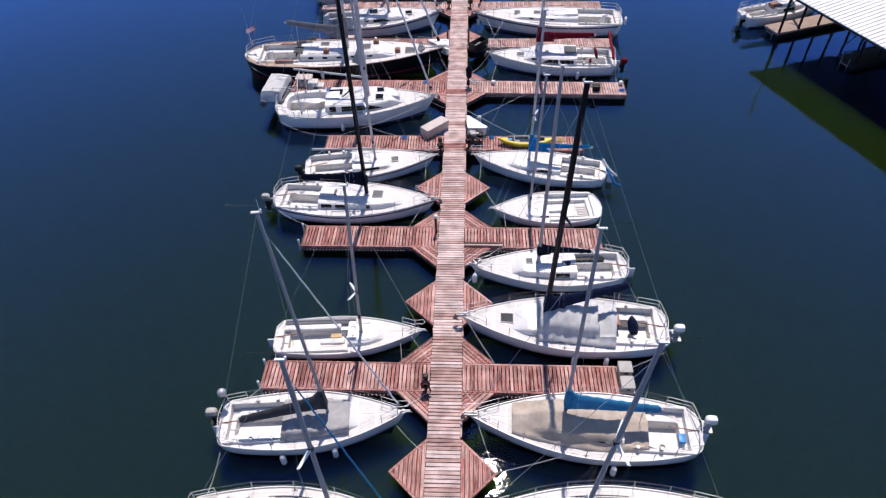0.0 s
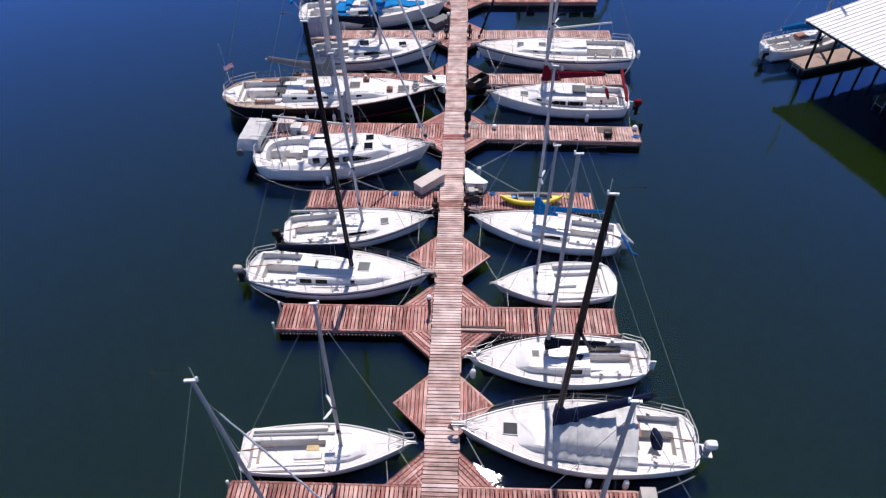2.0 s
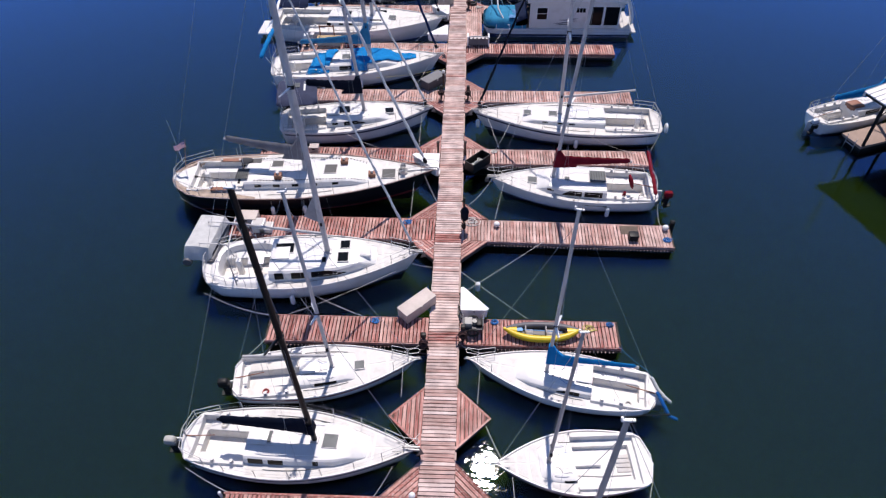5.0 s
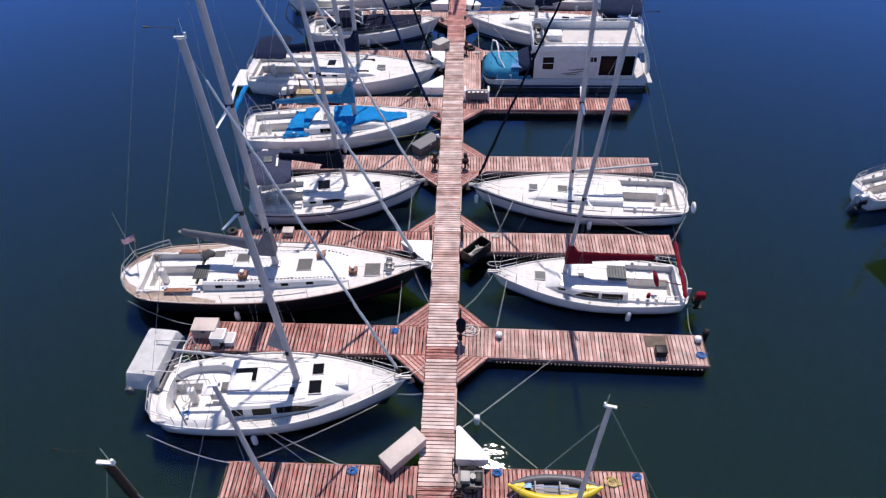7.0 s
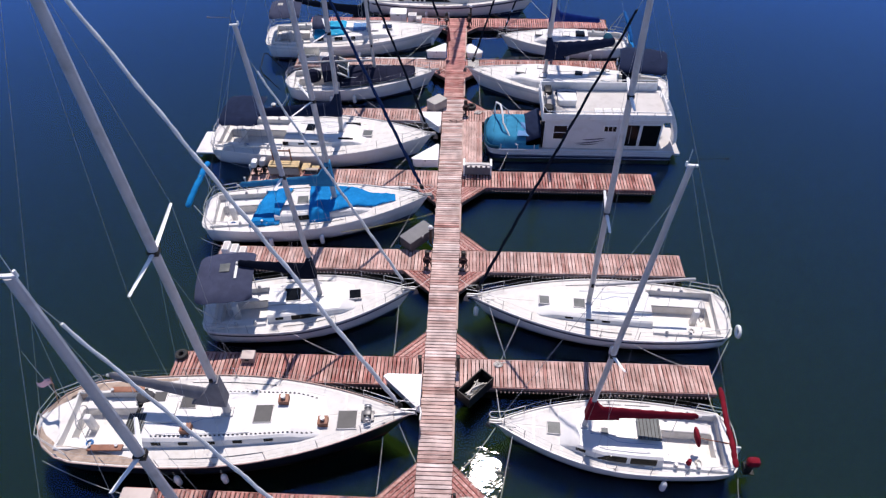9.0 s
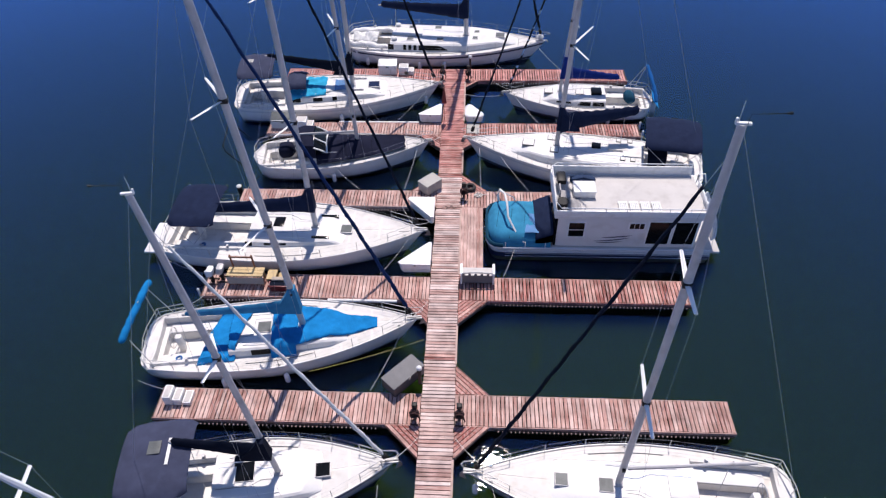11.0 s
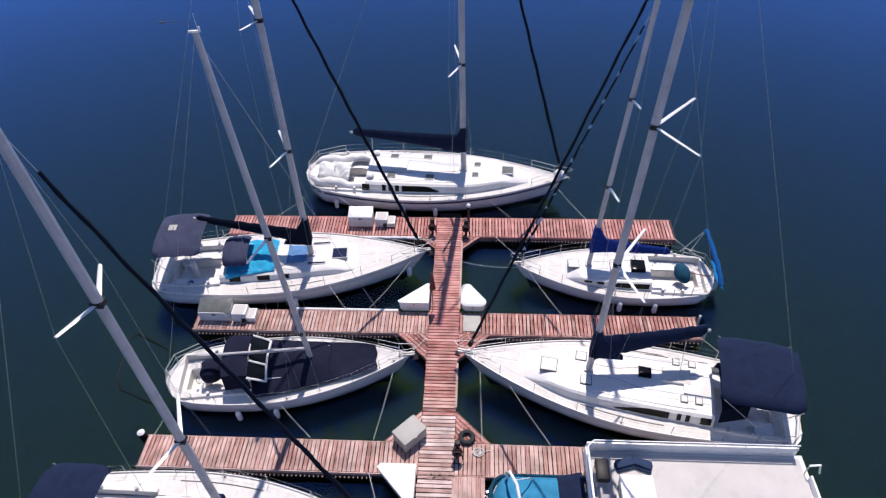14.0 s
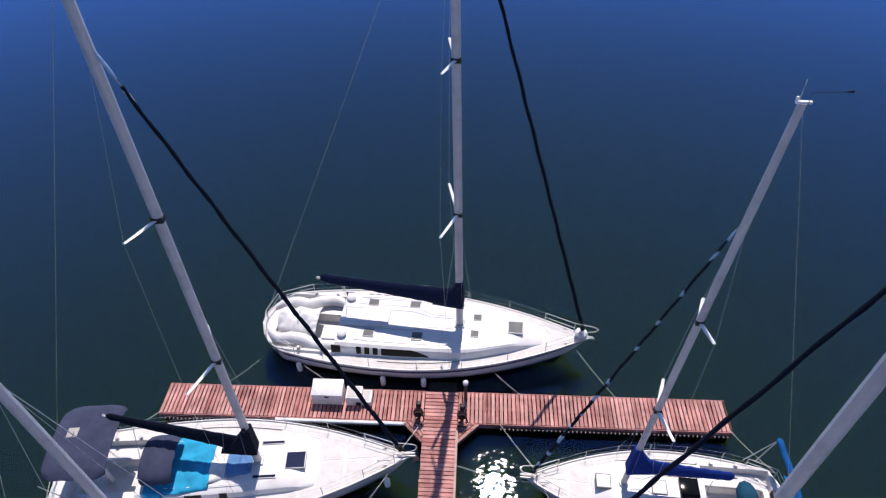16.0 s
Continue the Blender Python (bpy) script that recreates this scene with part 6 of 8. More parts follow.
for pts, r_, n_ in (([(0.8, -1.3, 1.0), (0.35, -1.45, 2.2)], 0.018, 6), ([(1.2, -1.3, 1.0), (0.45, -1.4, 2.15)], 0.018, 6)):
    part("bimini_frame", Shape().tube(pts, r_, n_), STEEL, b)

# across the dock's head
b, h = sailboat("very long white sloop with navy sail cover along the dock head", (-7.55, 77.35), (5.74, 76.62), 4.15, 1.08, 0.613, 19.00, 0.11, mast_r=0.115, cover_k=1.25, cover=CANVAS["navy"], furl=CANVAS["black"], furl_r=0.065, spreaders=((0.332, 1.43, 0.46), (0.655, 1.07, 0.3)), boom=0.40, boom3=(2.95, 2.4, 0.55, 3.15), windows=((0.24, 0.268), (0.315, 0.33), (0.34, 0.355), (0.365, 0.38), (0.39, 0.53, 0.3)), wheel=0.13,
                hatches=((0.78, 0.0, 0.6, 0.6), (0.665, 0.4, 0.35, 0.32), (0.34, 0.85, 0.45, 0.35), (0.345, -0.75, 0.45, 0.4), (0.47, 0.9, 0.45, 0.35), (0.49, -0.75, 0.45, 0.4), (0.66, -0.45, 0.35, 0.35)), hatch_m=HATCH_GREY, stripe=STRIPE_NAVY,
                form=dict(cabin=(0.25, 0.86), cock=(0.05, 0.25), stern=0.66, round_=0.09, cab_h=0.50, cab_w=0.72, cw=0.34, fine=2.0), fenders=((0.40, -1), (0.52, -1), (0.14, -1)))
drape(h, 0.75, 2.35, 0.62, 0.72, CANVAS["white"], b, "cockpit_cover", "cream canvas sagging over the helm", ridge=0.42, seed=41, drop=0.3, folds=0.22)
for sg in (1, -1):
    coam = []
    for i in range(13):
        x = 0.35 + 3.1 * i / 12
        y_ = sg * (h.half(x) * 0.60 + 0.10 * math.sin(i * 0.9))
        k = 0.55 + 0.45 * math.sin(math.pi * i / 12) ** 0.5
        coam.append([(x, y_ + 0.26 * k * math.cos(a), h.sheer(x) + 0.02 + (0.30 * k + 0.05 * math.sin(i * 2.1)) * math.sin(a)) for a in [math.pi * m / 6 for m in range(7)]])
    part("cockpit_coaming", Shape().loft(coam, caps=False), GEL, b, "rounded white moulded cockpit coaming", smooth=50)
    part("rope_bag", Shape().ball((3.55, sg * 0.95, h.roof(3.55, sg * 0.95) + 0.10), 0.20, 10, 6, 0.5), CANVAS["white"], b, "cream rope bag")
part("companionway_hatch", Shape().box(3.4, 5.3, -0.40, 0.46, h.roof(4.4, 0) - 0.05, h.roof(4.4, 0) + 0.07), DECK, b, "white sliding companionway hatch", bevel=0.02)
part("bow_bag", Shape().ball((12.95, 0, 1.52), 0.26, 12, 8, 0.6), CANVAS["white"], b, "white sail bag lashed at the bow")


# ---- the house boat ----
hb = thing("houseboat", Matrix.Translation((7.0, 59.55, 0)), "white houseboat with a railed roof deck and blue bow cover", "houseboat")
x0, x1, hw = -5.15, 5.0, 1.45


def bow_outline(inset=0.0, xa=x0, xb=x1):
    w_ = hw - inset
    pts = [(xb, -w_), (xb, w_)]
    for i in range(9):
        a = math.pi / 2 + math.pi * i / 8
        pts.append((xa + 0.75 + (0.75 - inset) * math.copysign(abs(math.cos(a)) ** 0.75, math.cos(a)), w_ * math.copysign(abs(math.sin(a)) ** 0.42, math.sin(a))))
    return pts


part("hull", Shape().prism([(x * 0.985, y * 0.96) for x, y in bow_outline(0.1)], -0.3, 0.68, bow_outline()), TOPSIDE, hb, bevel=0.03)
part("rub_rail", Shape().tube([(x, y, 0.66) for x, y in bow_outline(-0.02)] + [(x1, -hw, 0.66)], 0.045, 6), GREYSIDE, hb)
part("boot_stripe", Shape().prism([(x * 0.99, y * 0.985) for x, y in bow_outline(0.02)], 0.03, 0.30), STRIPE_NAVY, hb, "navy waterline band")
part("foredeck", Shape().prism(bow_outline(0.06), 0.68, 0.70), GREY_DECK, hb)
# cabin walls with real openings left dark behind glass
cab = part("cabin", Shape().box(-2.05, 4.15, -1.32, 1.32, 0.69, 2.52), GEL, hb, bevel=0.04)


def pane(xa, xb, za, zb, parent, bars=0):
    fr = part("window", Shape().box(xa - 0.05, xb + 0.05, -1.345, -1.31, za - 0.05, zb + 0.05), BOX_WHITE, parent, bevel=0.008)
    n = bars + 1
    for i in range(n):
        wd = (xb - xa) / n
        part("pane", Shape().box(xa + i * wd + 0.015, xa + (i + 1) * wd - 0.015, -1.352, -1.34, za, zb), GLASS_DARK, fr)


pane(-1.55, -0.85, 1.35, 2.15, cab)
part("window_bar", Shape().box(-1.56, -0.84, -1.36, -1.35, 1.73, 1.77), BOX_WHITE, cab)
pane(1.1, 1.75, 1.85, 2.15, cab, 2)
pane(1.95, 2.95, 0.95, 2.25, cab)
pane(3.08, 4.05, 0.95, 2.25, cab)
for k, (xa, xb, z, dz) in enumerate(((-0.35, 1.2, 1.05, 0.22), (-0.2, 0.9, 0.95, 0.10), (0.0, 1.3, 1.28, 0.14))):
    part("swoosh_stripe", Shape().loft([[(xa + (xb - xa) * u, -1.328, z + dz * u * u + t_), (xa + (xb - xa) * u, -1.322, z + dz * u * u + t_), (xa + (xb - xa) * u, -1.322, z + dz * u * u - t_), (xa + (xb - xa) * u, -1.328, z + dz * u * u - t_)] for u, t_ in ((0, 0.004), (0.3, 0.03), (0.7, 0.03), (1, 0.004))]), STRIPE_NAVY if k != 1 else HATCH_GREY, cab)
roof = part("roof_deck", Shape().box(-2.25, 4.45, -1.50, 1.50, 2.52, 2.66), GEL, hb, bevel=0.03)
part("deck_covering", Shape().box(-2.1, 4.3, -1.36, 1.36, 2.655, 2.675), GREY_DECK, roof)
for ya, yb, xa, xb in ((-1.50, -1.44, -2.2, 4.4), (1.44, 1.50, -2.2, 4.2), (-1.44, 1.44, -2.24, -2.18)):
    part("parapet", Shape().box(xa, xb, ya, yb, 2.66, 3.14 if ya > 1 else 2.98), BOX_WHITE, roof, bevel=0.01)
part("parapet", Shape().box(4.34, 4.40, -1.44, 0.7, 2.66, 2.95), BOX_WHITE, roof, bevel=0.01)
rail = [(4.2, 1.47, 3.28), (0.9, 1.47, 3.28), (-2.0, 1.47, 3.28), (-2.21, 1.25, 3.28), (-2.21, 0, 3.28), (-2.21, -1.25, 3.28), (-2.0, -1.47, 3.12), (0.9, -1.47, 3.12), (4.35, -1.47, 3.12)]
part("hand_rail", Shape().tube(rail, 0.024, 6), ALU_WHITE, roof)
for x in (-1.9, -1.0, -0.1, 0.8, 1.7, 2.6, 3.5, 4.15):
    for yy, zt in ((1.47, 3.28), (-1.47, 3.12)):
        part("rail_post", Shape().tube([(x, yy, 2.66), (x, yy, zt)], 0.018, 6), ALU_WHITE, roof)
cov = []
for i in range(25):
    u = i / 24
    x = x0 + 0.05 + 2.85 * u
    wd = 1.44 * min(1, 1 - (1 - min(1, 2.85 * u / 0.75)) ** 3) ** 0.42 if u else 0.62
    cov.append([(x, v * wd, 0.72 + 0.56 * (1 - abs(v) ** 9) * min(1, 0.30 + 6 * u) + 0.05 * (1 - abs(v)) + 0.03 * abs(math.sin(u * 7.5)) * (1 - v * v) + 0.015 * noise.noise(Vector((x * 3, v * 4, 4)))) for v in [-1 + 2 * j / 20 for j in range(21)]])
bc = part("bow_cover", Shape().sheet(cov, 0.02), CANVAS["teal"], hb, "taut blue canvas cover over the bow deck", smooth=50)
part("skirt", Shape().tube([(x, y, 0.80) for x, y in bow_outline(0.0)[1:]], 0.075, 8, 1.5), CANVAS["dark_teal"], bc, "dark blue skirt of the cover", smooth=60)
part("patch", Shape().sheet([[(-3.45 + 0.18 * i + 0.03 * j, -1.15 + 0.16 * j, 1.345 + 0.02 * math.sin(i + j)) for j in range(9)] for i in range(7)], 0.012), CANVAS["faded_blue"], bc, "newer lighter blue panel in the cover", smooth=60)
for k in range(4):
    part("seam", Shape().tube([(-4.75 + 0.62 * k, -1.3, 1.12), (-4.7 + 0.62 * k, -0.7, 1.33), (-4.6 + 0.62 * k, 0.2, 1.36), (-4.5 + 0.62 * k, 1.2, 1.2)], 0.012, 5), CANVAS["dark_teal"], bc)
arch = part("cover_arch", Shape().tube([(-4.55, 1.15, 0.7), (-4.62, 1.15, 1.6), (-4.55, 0.95, 2.1), (-4.35, 0.45, 2.28), (-4.25, -0.1, 2.15), (-4.2, -0.55, 1.75), (-3.85, -1.0, 1.25), (-3.45, -1.35, 0.9)], 0.05, 8), ALU_WHITE, hb, "white tubular arch over the bow")
part("strut", Shape().tube([(-4.4, 0.6, 2.24), (-3.9, 1.0, 1.6), (-3.6, 1.25, 0.8)], 0.022, 6), ALU_WHITE, arch)
# One near-black slab: front windows plus the roof overhang's shade, put in as colour.
part("front_shade", Shape().box(-2.12, -2.0, -1.28, 1.28, 0.72, 2.48), GLASS_DARK, hb, "cabin front darkened for windows and roof shade")
part("front_curtain", Shape().sheet([[(-2.95 + 0.11 * i, -1.36 + 0.17 * j, 1.02 + 0.055 * i + 0.38 * (1 - abs(j - 8) / 8.0) ** 0.25 + 0.015 * math.sin(2 * i + j)) for j in range(17)] for i in range(8)], 0.015), CANVAS["navy"], hb, "dark navy curtain before the cabin", smooth=50)
part("curtain_side", Shape().sheet([[(-2.95 + 0.11 * i, -1.37, 1.08 + 0.05 * i - 0.1 * j) for j in range(5)] for i in range(8)], 0.015), CANVAS["navy"], hb, smooth=50)
for x in (-4.3, -3.4, -2.5):
    part("bow_rail_post", Shape().tube([(x, -1.47, 0.68), (x, -1.47, 1.02)], 0.016, 6), ALU_WHITE, hb)
for k in range(3):
    part("hull_moulding", Shape().tube([(-4.3, -1.475, 0.16 + 0.17 * k), (4.95, -1.475, 0.16 + 0.17 * k)], 0.012, 5), GREYSIDE, hb)
sl = []
for i in range(13):
    u = i / 12
    x = 4.35 + 0.75 * math.sin(u * 1.5)
    z = 3.0 - 2.2 * u
    sl.append([(x + 0.10, -0.9 + 0.0, z + 0.16), (x, -0.88, z), (x, -0.32, z), (x + 0.10, -0.30, z + 0.16), (x + 0.04, -0.26, z + 0.16), (x - 0.05, -0.28, z - 0.05), (x - 0.05, -0.92, z - 0.05), (x + 0.04, -0.94, z + 0.16)])
part("water_slide", Shape().loft(sl), BOX_WHITE, hb, "white fibreglass water slide", smooth=60)
part("slide_rail", Shape().tube([(4.3, 0.9, 2.66), (4.32, 0.9, 3.15), (4.6, 0.9, 3.2), (4.75, 0.9, 2.7)], 0.03, 6), ALU_WHITE, hb)
part("stern_platform", Shape().box(4.9, 5.45, -1.25, 1.25, 0.30, 0.42), GREY_DECK, hb, bevel=0.02)
HB = Matrix.Translation((7.0, 59.55, 0))
lk = thing("deck_locker", HB @ Matrix.Translation((-0.85, 0.1, 2.675)), "white rounded storage locker on the roof deck", "locker")
part("body", Shape().box(-0.48, 0.48, -0.38, 0.38, 0, 0.32), BOX_WHITE, lk, bevel=0.05)
part("lid", Shape().box(-0.50, 0.50, -0.40, 0.40, 0.32, 0.38), BOX_WHITE, lk, bevel=0.03)
for dx, dy, r in ((-0.35, 0.95, 0.3), (0.15, 0.95, -0.35)):
    cu = thing("cushion", HB @ Matrix.Translation((-0.7 + dx, dy, 2.675)) @ Matrix.Rotation(r, 4, "Z"), "folded blue seat cushion on the roof deck", "cushion", "blue cushions")
    part("pad", Shape().box(-0.32, 0.32, -0.16, 0.16, 0, 0.13), CANVAS["slate"], cu, bevel=0.05)
    part("pad", Shape().box(-0.30, 0.28, -0.10, 0.18, 0.12, 0.22), CANVAS["slate"], cu, bevel=0.05)
gr = thing("grill", HB @ Matrix.Translation((-1.85, 0.55, 2.675)), "dark barbecue grill with folded chairs on the roof deck", "grill")
part("body", Shape().box(-0.2, 0.2, -0.35, 0.35, 0.35, 0.6), BLACK, gr, bevel=0.06)
for dx in (-0.15, 0.15):
    for dy in (-0.3, 0.3):
        part("leg", Shape().tube([(dx, dy, 0), (dx, dy, 0.38)], 0.018, 6), STEEL, gr)
ch = thing("folding_chair", HB @ Matrix.Translation((-1.75, -0.35, 2.675)), "collapsed grey folding chair leaning on the rail", "chair")
part("seat", Shape().box(-0.25, 0.25, -0.25, 0.25, 0.28, 0.31), CANVAS["grey"], ch)
part("backrest", Shape().box(-0.28, -0.22, -0.25, 0.25, 0.31, 0.70), CANVAS["grey"], ch)
for dx, dy in ((-0.23, -0.23), (-0.23, 0.23), (0.23, -0.23), (0.23, 0.23)):
    part("leg", Shape().tube([(dx, dy, 0), (dx * 0.9, dy, 0.3)], 0.014, 6), ALU, ch)
cl = thing("canvas_heap", HB @ Matrix.Translation((-1.5, -0.75, 2.675)), "crumpled grey canvas heaped on the roof deck", "canvas")
part("cloth", Shape().sheet([[(-0.45 + 0.075 * i, -0.5 + 0.085 * j, max(0.012, 0.26 * math.exp(-((i - 6) / 4.5) ** 2 - ((j - 6) / 4.5) ** 2) + 0.12 * noise.noise(Vector((i * 0.55, j * 0.55, 2))))) for j in range(13)] for i in range(13)], 0.012), CANVAS["grey"], cl, smooth=60)
bk = thing("plastic_bin", HB @ Matrix.Translation((-1.9, -0.95, 2.675)), "dark bin beside the roof rail", "bin")
part("body", Shape().prism([(0.22 * math.cos(a), 0.22 * math.sin(a)) for a in [k * math.pi / 6 for k in range(12)]], 0, 0.42, [(0.26 * math.cos(a), 0.26 * math.sin(a)) for a in [k * math.pi / 6 for k in range(12)]]), BLACK, bk)
for k in range(4):
    rk = thing("lounge_slat_panel", HB @ Matrix.Translation((0.75 + 0.48 * k, -0.95, 2.675)), "white slatted lounge panel lying on the roof deck", "lounger", "white loungers")
    for j in range(5):
        part("slat", Shape().box(-0.19 + 0.08 * j, -0.13 + 0.08 * j, -0.38, 0.38, 0.09, 0.115), BOX_WHITE, rk)
    for yy in (-0.3, 0.3):
        part("frame", Shape().box(-0.2, 0.2, yy - 0.02, yy + 0.02, 0, 0.09), BOX_WHITE, rk)

# ---- the covered berths to starboard ----
U, V = Vector((0.934, 0.358, 0)), Vector((0.358, -0.934, 0))
BH = Matrix(((U.x, -V.x, 0, 21.8), (U.y, -V.y, 0, 46.11), (0, 0, 1, 0), (0, 0, 0, 1)))
bh = thing("covered_dock", BH, "covered boat dock with a ribbed white metal roof on steel posts", "boathouse", kind="structure")
RL, RD, RZ, SLOPE = 34.0, 9.0, 3.25, 0.15
for k, (xa, xb, za, zb) in enumerate(((0, RD, RZ, RZ + SLOPE * RD), (RD, 2 * RD, RZ + SLOPE * RD, RZ))):
    part("roof_slope", Shape().add([(xa, 0, za), (xb, 0, zb), (xb, -RL, zb), (xa, -RL, za), (xa, 0, za - 0.05), (xb, 0, zb - 0.05), (xb, -RL, zb - 0.05), (xa, -RL, za - 0.05)],
                                   [(0, 1, 2, 3), (7, 6, 5, 4), (0, 4, 5, 1), (1, 5, 6, 2), (2, 6, 7, 3), (3, 7, 4, 0)]), ROOF_METAL, bh, smooth=0)
    n = int(RL / 0.34)
    for j in range(n + 1):
        yy = -j * 0.34
        part("roof_rib", Shape().add([(xa, yy - 0.03, za), (xa, yy, za + 0.05), (xa, yy + 0.03, za), (xb, yy - 0.03, zb), (xb, yy, zb + 0.05), (xb, yy + 0.03, zb)], [(0, 1, 2), (5, 4, 3), (0, 3, 4, 1), (1, 4, 5, 2), (2, 5, 3, 0)]), ROOF_METAL, bh, smooth=0)
# Added near-black sheet: the shade under the roof, for the water to reflect.
part("roof_shade_sheet", Shape().box(0.25, 2 * RD - 0.25, -RL + 0.1, -0.15, RZ - 0.12, RZ - 0.07), FLOAT_AND_SHADE, bh, "black sheet added under the roof for its shade")
part("eave_beam", Shape().box(0.05, 0.20, -RL, 0, RZ - 0.20, RZ - 0.05), FLOAT_AND_SHADE, bh)
part("gable_beam", Shape().add([(0, -0.1, RZ - 0.25), (0, 0, RZ - 0.25), (0, 0, RZ - 0.05), (0, -0.1, RZ - 0.05), (RD, -0.1, RZ + SLOPE * RD - 0.25), (RD, 0, RZ + SLOPE * RD - 0.25), (RD, 0, RZ + SLOPE * RD - 0.05), (RD, -0.1, RZ + SLOPE * RD - 0.05)],
                               [(0, 1, 2, 3), (7, 6, 5, 4), (0, 4, 5, 1), (1, 5, 6, 2), (2, 6, 7, 3), (3, 7, 4, 0)]), ROOF_METAL, bh, smooth=0)
for j in range(7):
    yy = -0.55 - j * 5.4
    xs = 0.15 if j == 0 else 1.7
    # Inner fingers get a near-black colour in place of the roof's shade.
    pl = part("berth_finger", Shape().box(xs, 12.0, yy - 0.70, yy + 0.70, 0.30, 0.45), BROWN_DECK if j == 0 else FLOAT_AND_SHADE, bh, "brown plywood berth finger" if j == 0 else "berth finger coloured near-black for shade under the roof", bevel=0.01)
    part("float", Shape().box(xs + 0.2, 11.9, yy - 0.62, yy + 0.62, -0.3, 0.30), FLOAT_AND_SHADE, pl)
    for x in (xs + 0.1, 1.9, 3.6, 5.3, 7.0, 8.7, 10.4) if j == 0 else (xs + 0.1, 3.6, 7.0, 10.4):
        part("roof_post", Shape().box(x, x + 0.12, yy - 0.70, yy - 0.58, 0.45, RZ - 0.1 + SLOPE * min(x, RD)), BLACK, bh)
    part("brace", Shape().tube([(0.3, yy - 0.64, 2.2), (1.6, yy - 0.64, RZ + 0.1)], 0.035, 6), BLACK, bh)
    part("ladder", Shape().tube([(xs - 0.03, yy - 0.3, -0.2), (xs - 0.03, yy - 0.3, 0.7)], 0.02, 6).tube([(xs - 0.03, yy + 0.3, -0.2), (xs - 0.03, yy + 0.3, 0.7)], 0.02, 6).tube([(xs - 0.03, yy - 0.3, 0.2), (xs - 0.03, yy + 0.3, 0.2)], 0.02, 6), STEEL, bh)
p = BH @ Vector((-0.75, 1.55, 0))
q = BH @ Vector((6.2, 1.35, 0))
b, h = sailboat("white sailboat with blue sail cover beside the covered dock", (p.x, p.y), (q.x, q.y), 2.2, 0.8, 0.58, 9.0, 0.0, cover=CANVAS["blue"], boom=0.46, boom_z=0.9, windows=((0.42, 0.56),), form=dict(stern=0.78))
outboard(b, (-0.3, -0.5, 0.75), GREYSIDE, "grey outboard motor")
part("companion_hatch", Shape().box(2.3, 3.0, -0.35, 0.35, 1.0, 1.22), TEAK, b, "brown plywood companionway cover", bevel=0.02)
for k, (yy, c) in enumerate(((-3.2, TOPSIDE), (-8.5, TOPSIDE))):
    p, q = BH @ Vector((7.5, yy, 0)), BH @ Vector((14.3, yy, 0))
    mb = thing("motorboat", Matrix.Translation((p.x, p.y, 0)) @ Matrix.Rotation(math.atan2(U.y, U.x), 4, "Z"), "white motorboat berthed in the shade under the roof", "motorboat", "sheltered motorboats")
    hh = Hull(6.2, 2.2, 0.75, stern=0.9, cock=(0.05, 0.45), cabin=(0.5, 0.85), cab_h=0.25)
    side, below = hh.hull_shape()
    part("hull", side, c, mb, smooth=50)
    part("bottom", below, ANTIFOUL, mb, smooth=50)
    part("deck", hh.deck_shape(), DECK, mb, smooth=30)
    part("windscreen", Shape().tube([(3.0, -0.8, 0.75), (3.3, -0.75, 1.25), (3.3, 0.75, 1.25), (3.0, 0.8, 0.75)], 0.03, 6), STEEL, mb)

# ---- dock boxes ----
def crate(c, turn, ln, wd, z1, body, lid, label, category="dock box", open_top=False, z0=None):
    z0 = DECK_Z + 0.03 if z0 is None else z0
    t = thing("dock_box", Matrix.Translation((c[0], c[1], z0)) @ Matrix.Rotation(radians(turn), 4, "Z"), label, category, "dock boxes")
    hgt = z1 - z0
    if open_top:
        for a in ((-ln / 2, ln / 2, -wd / 2, -wd / 2 + 0.03), (-ln / 2, ln / 2, wd / 2 - 0.03, wd / 2), (-ln / 2, -ln / 2 + 0.03, -wd / 2 + 0.03, wd / 2 - 0.03), (ln / 2 - 0.03, ln / 2, -wd / 2 + 0.03, wd / 2 - 0.03)):
            part("panel", Shape().box(*a, 0, hgt), body, t)
        part("bottom", Shape().box(-ln / 2 + 0.03, ln / 2 - 0.03, -wd / 2 + 0.03, wd / 2 - 0.03, 0, 0.03), body, t)
    else:
        part("body", Shape().box(-ln / 2, ln / 2, -wd / 2, wd / 2, 0, hgt - 0.05), body, t, bevel=0.015)
        part("lid", Shape().box(-ln / 2 - 0.02, ln / 2 + 0.02, -wd / 2 - 0.02, wd / 2 + 0.02, hgt - 0.05, hgt), lid, t, bevel=0.012)
        part("latch", Shape().box(-0.05, 0.05, -wd / 2 - 0.035, -wd / 2 - 0.015, hgt - 0.14, hgt - 0.02), STEEL, t)
    for dx in (-ln / 2 + 0.12, ln / 2 - 0.12):
        part("runner", Shape().box(dx - 0.05, dx + 0.05, -wd / 2 + 0.02, wd / 2 - 0.02, -0.03, 0), FRAME_WOOD, t)
    return t


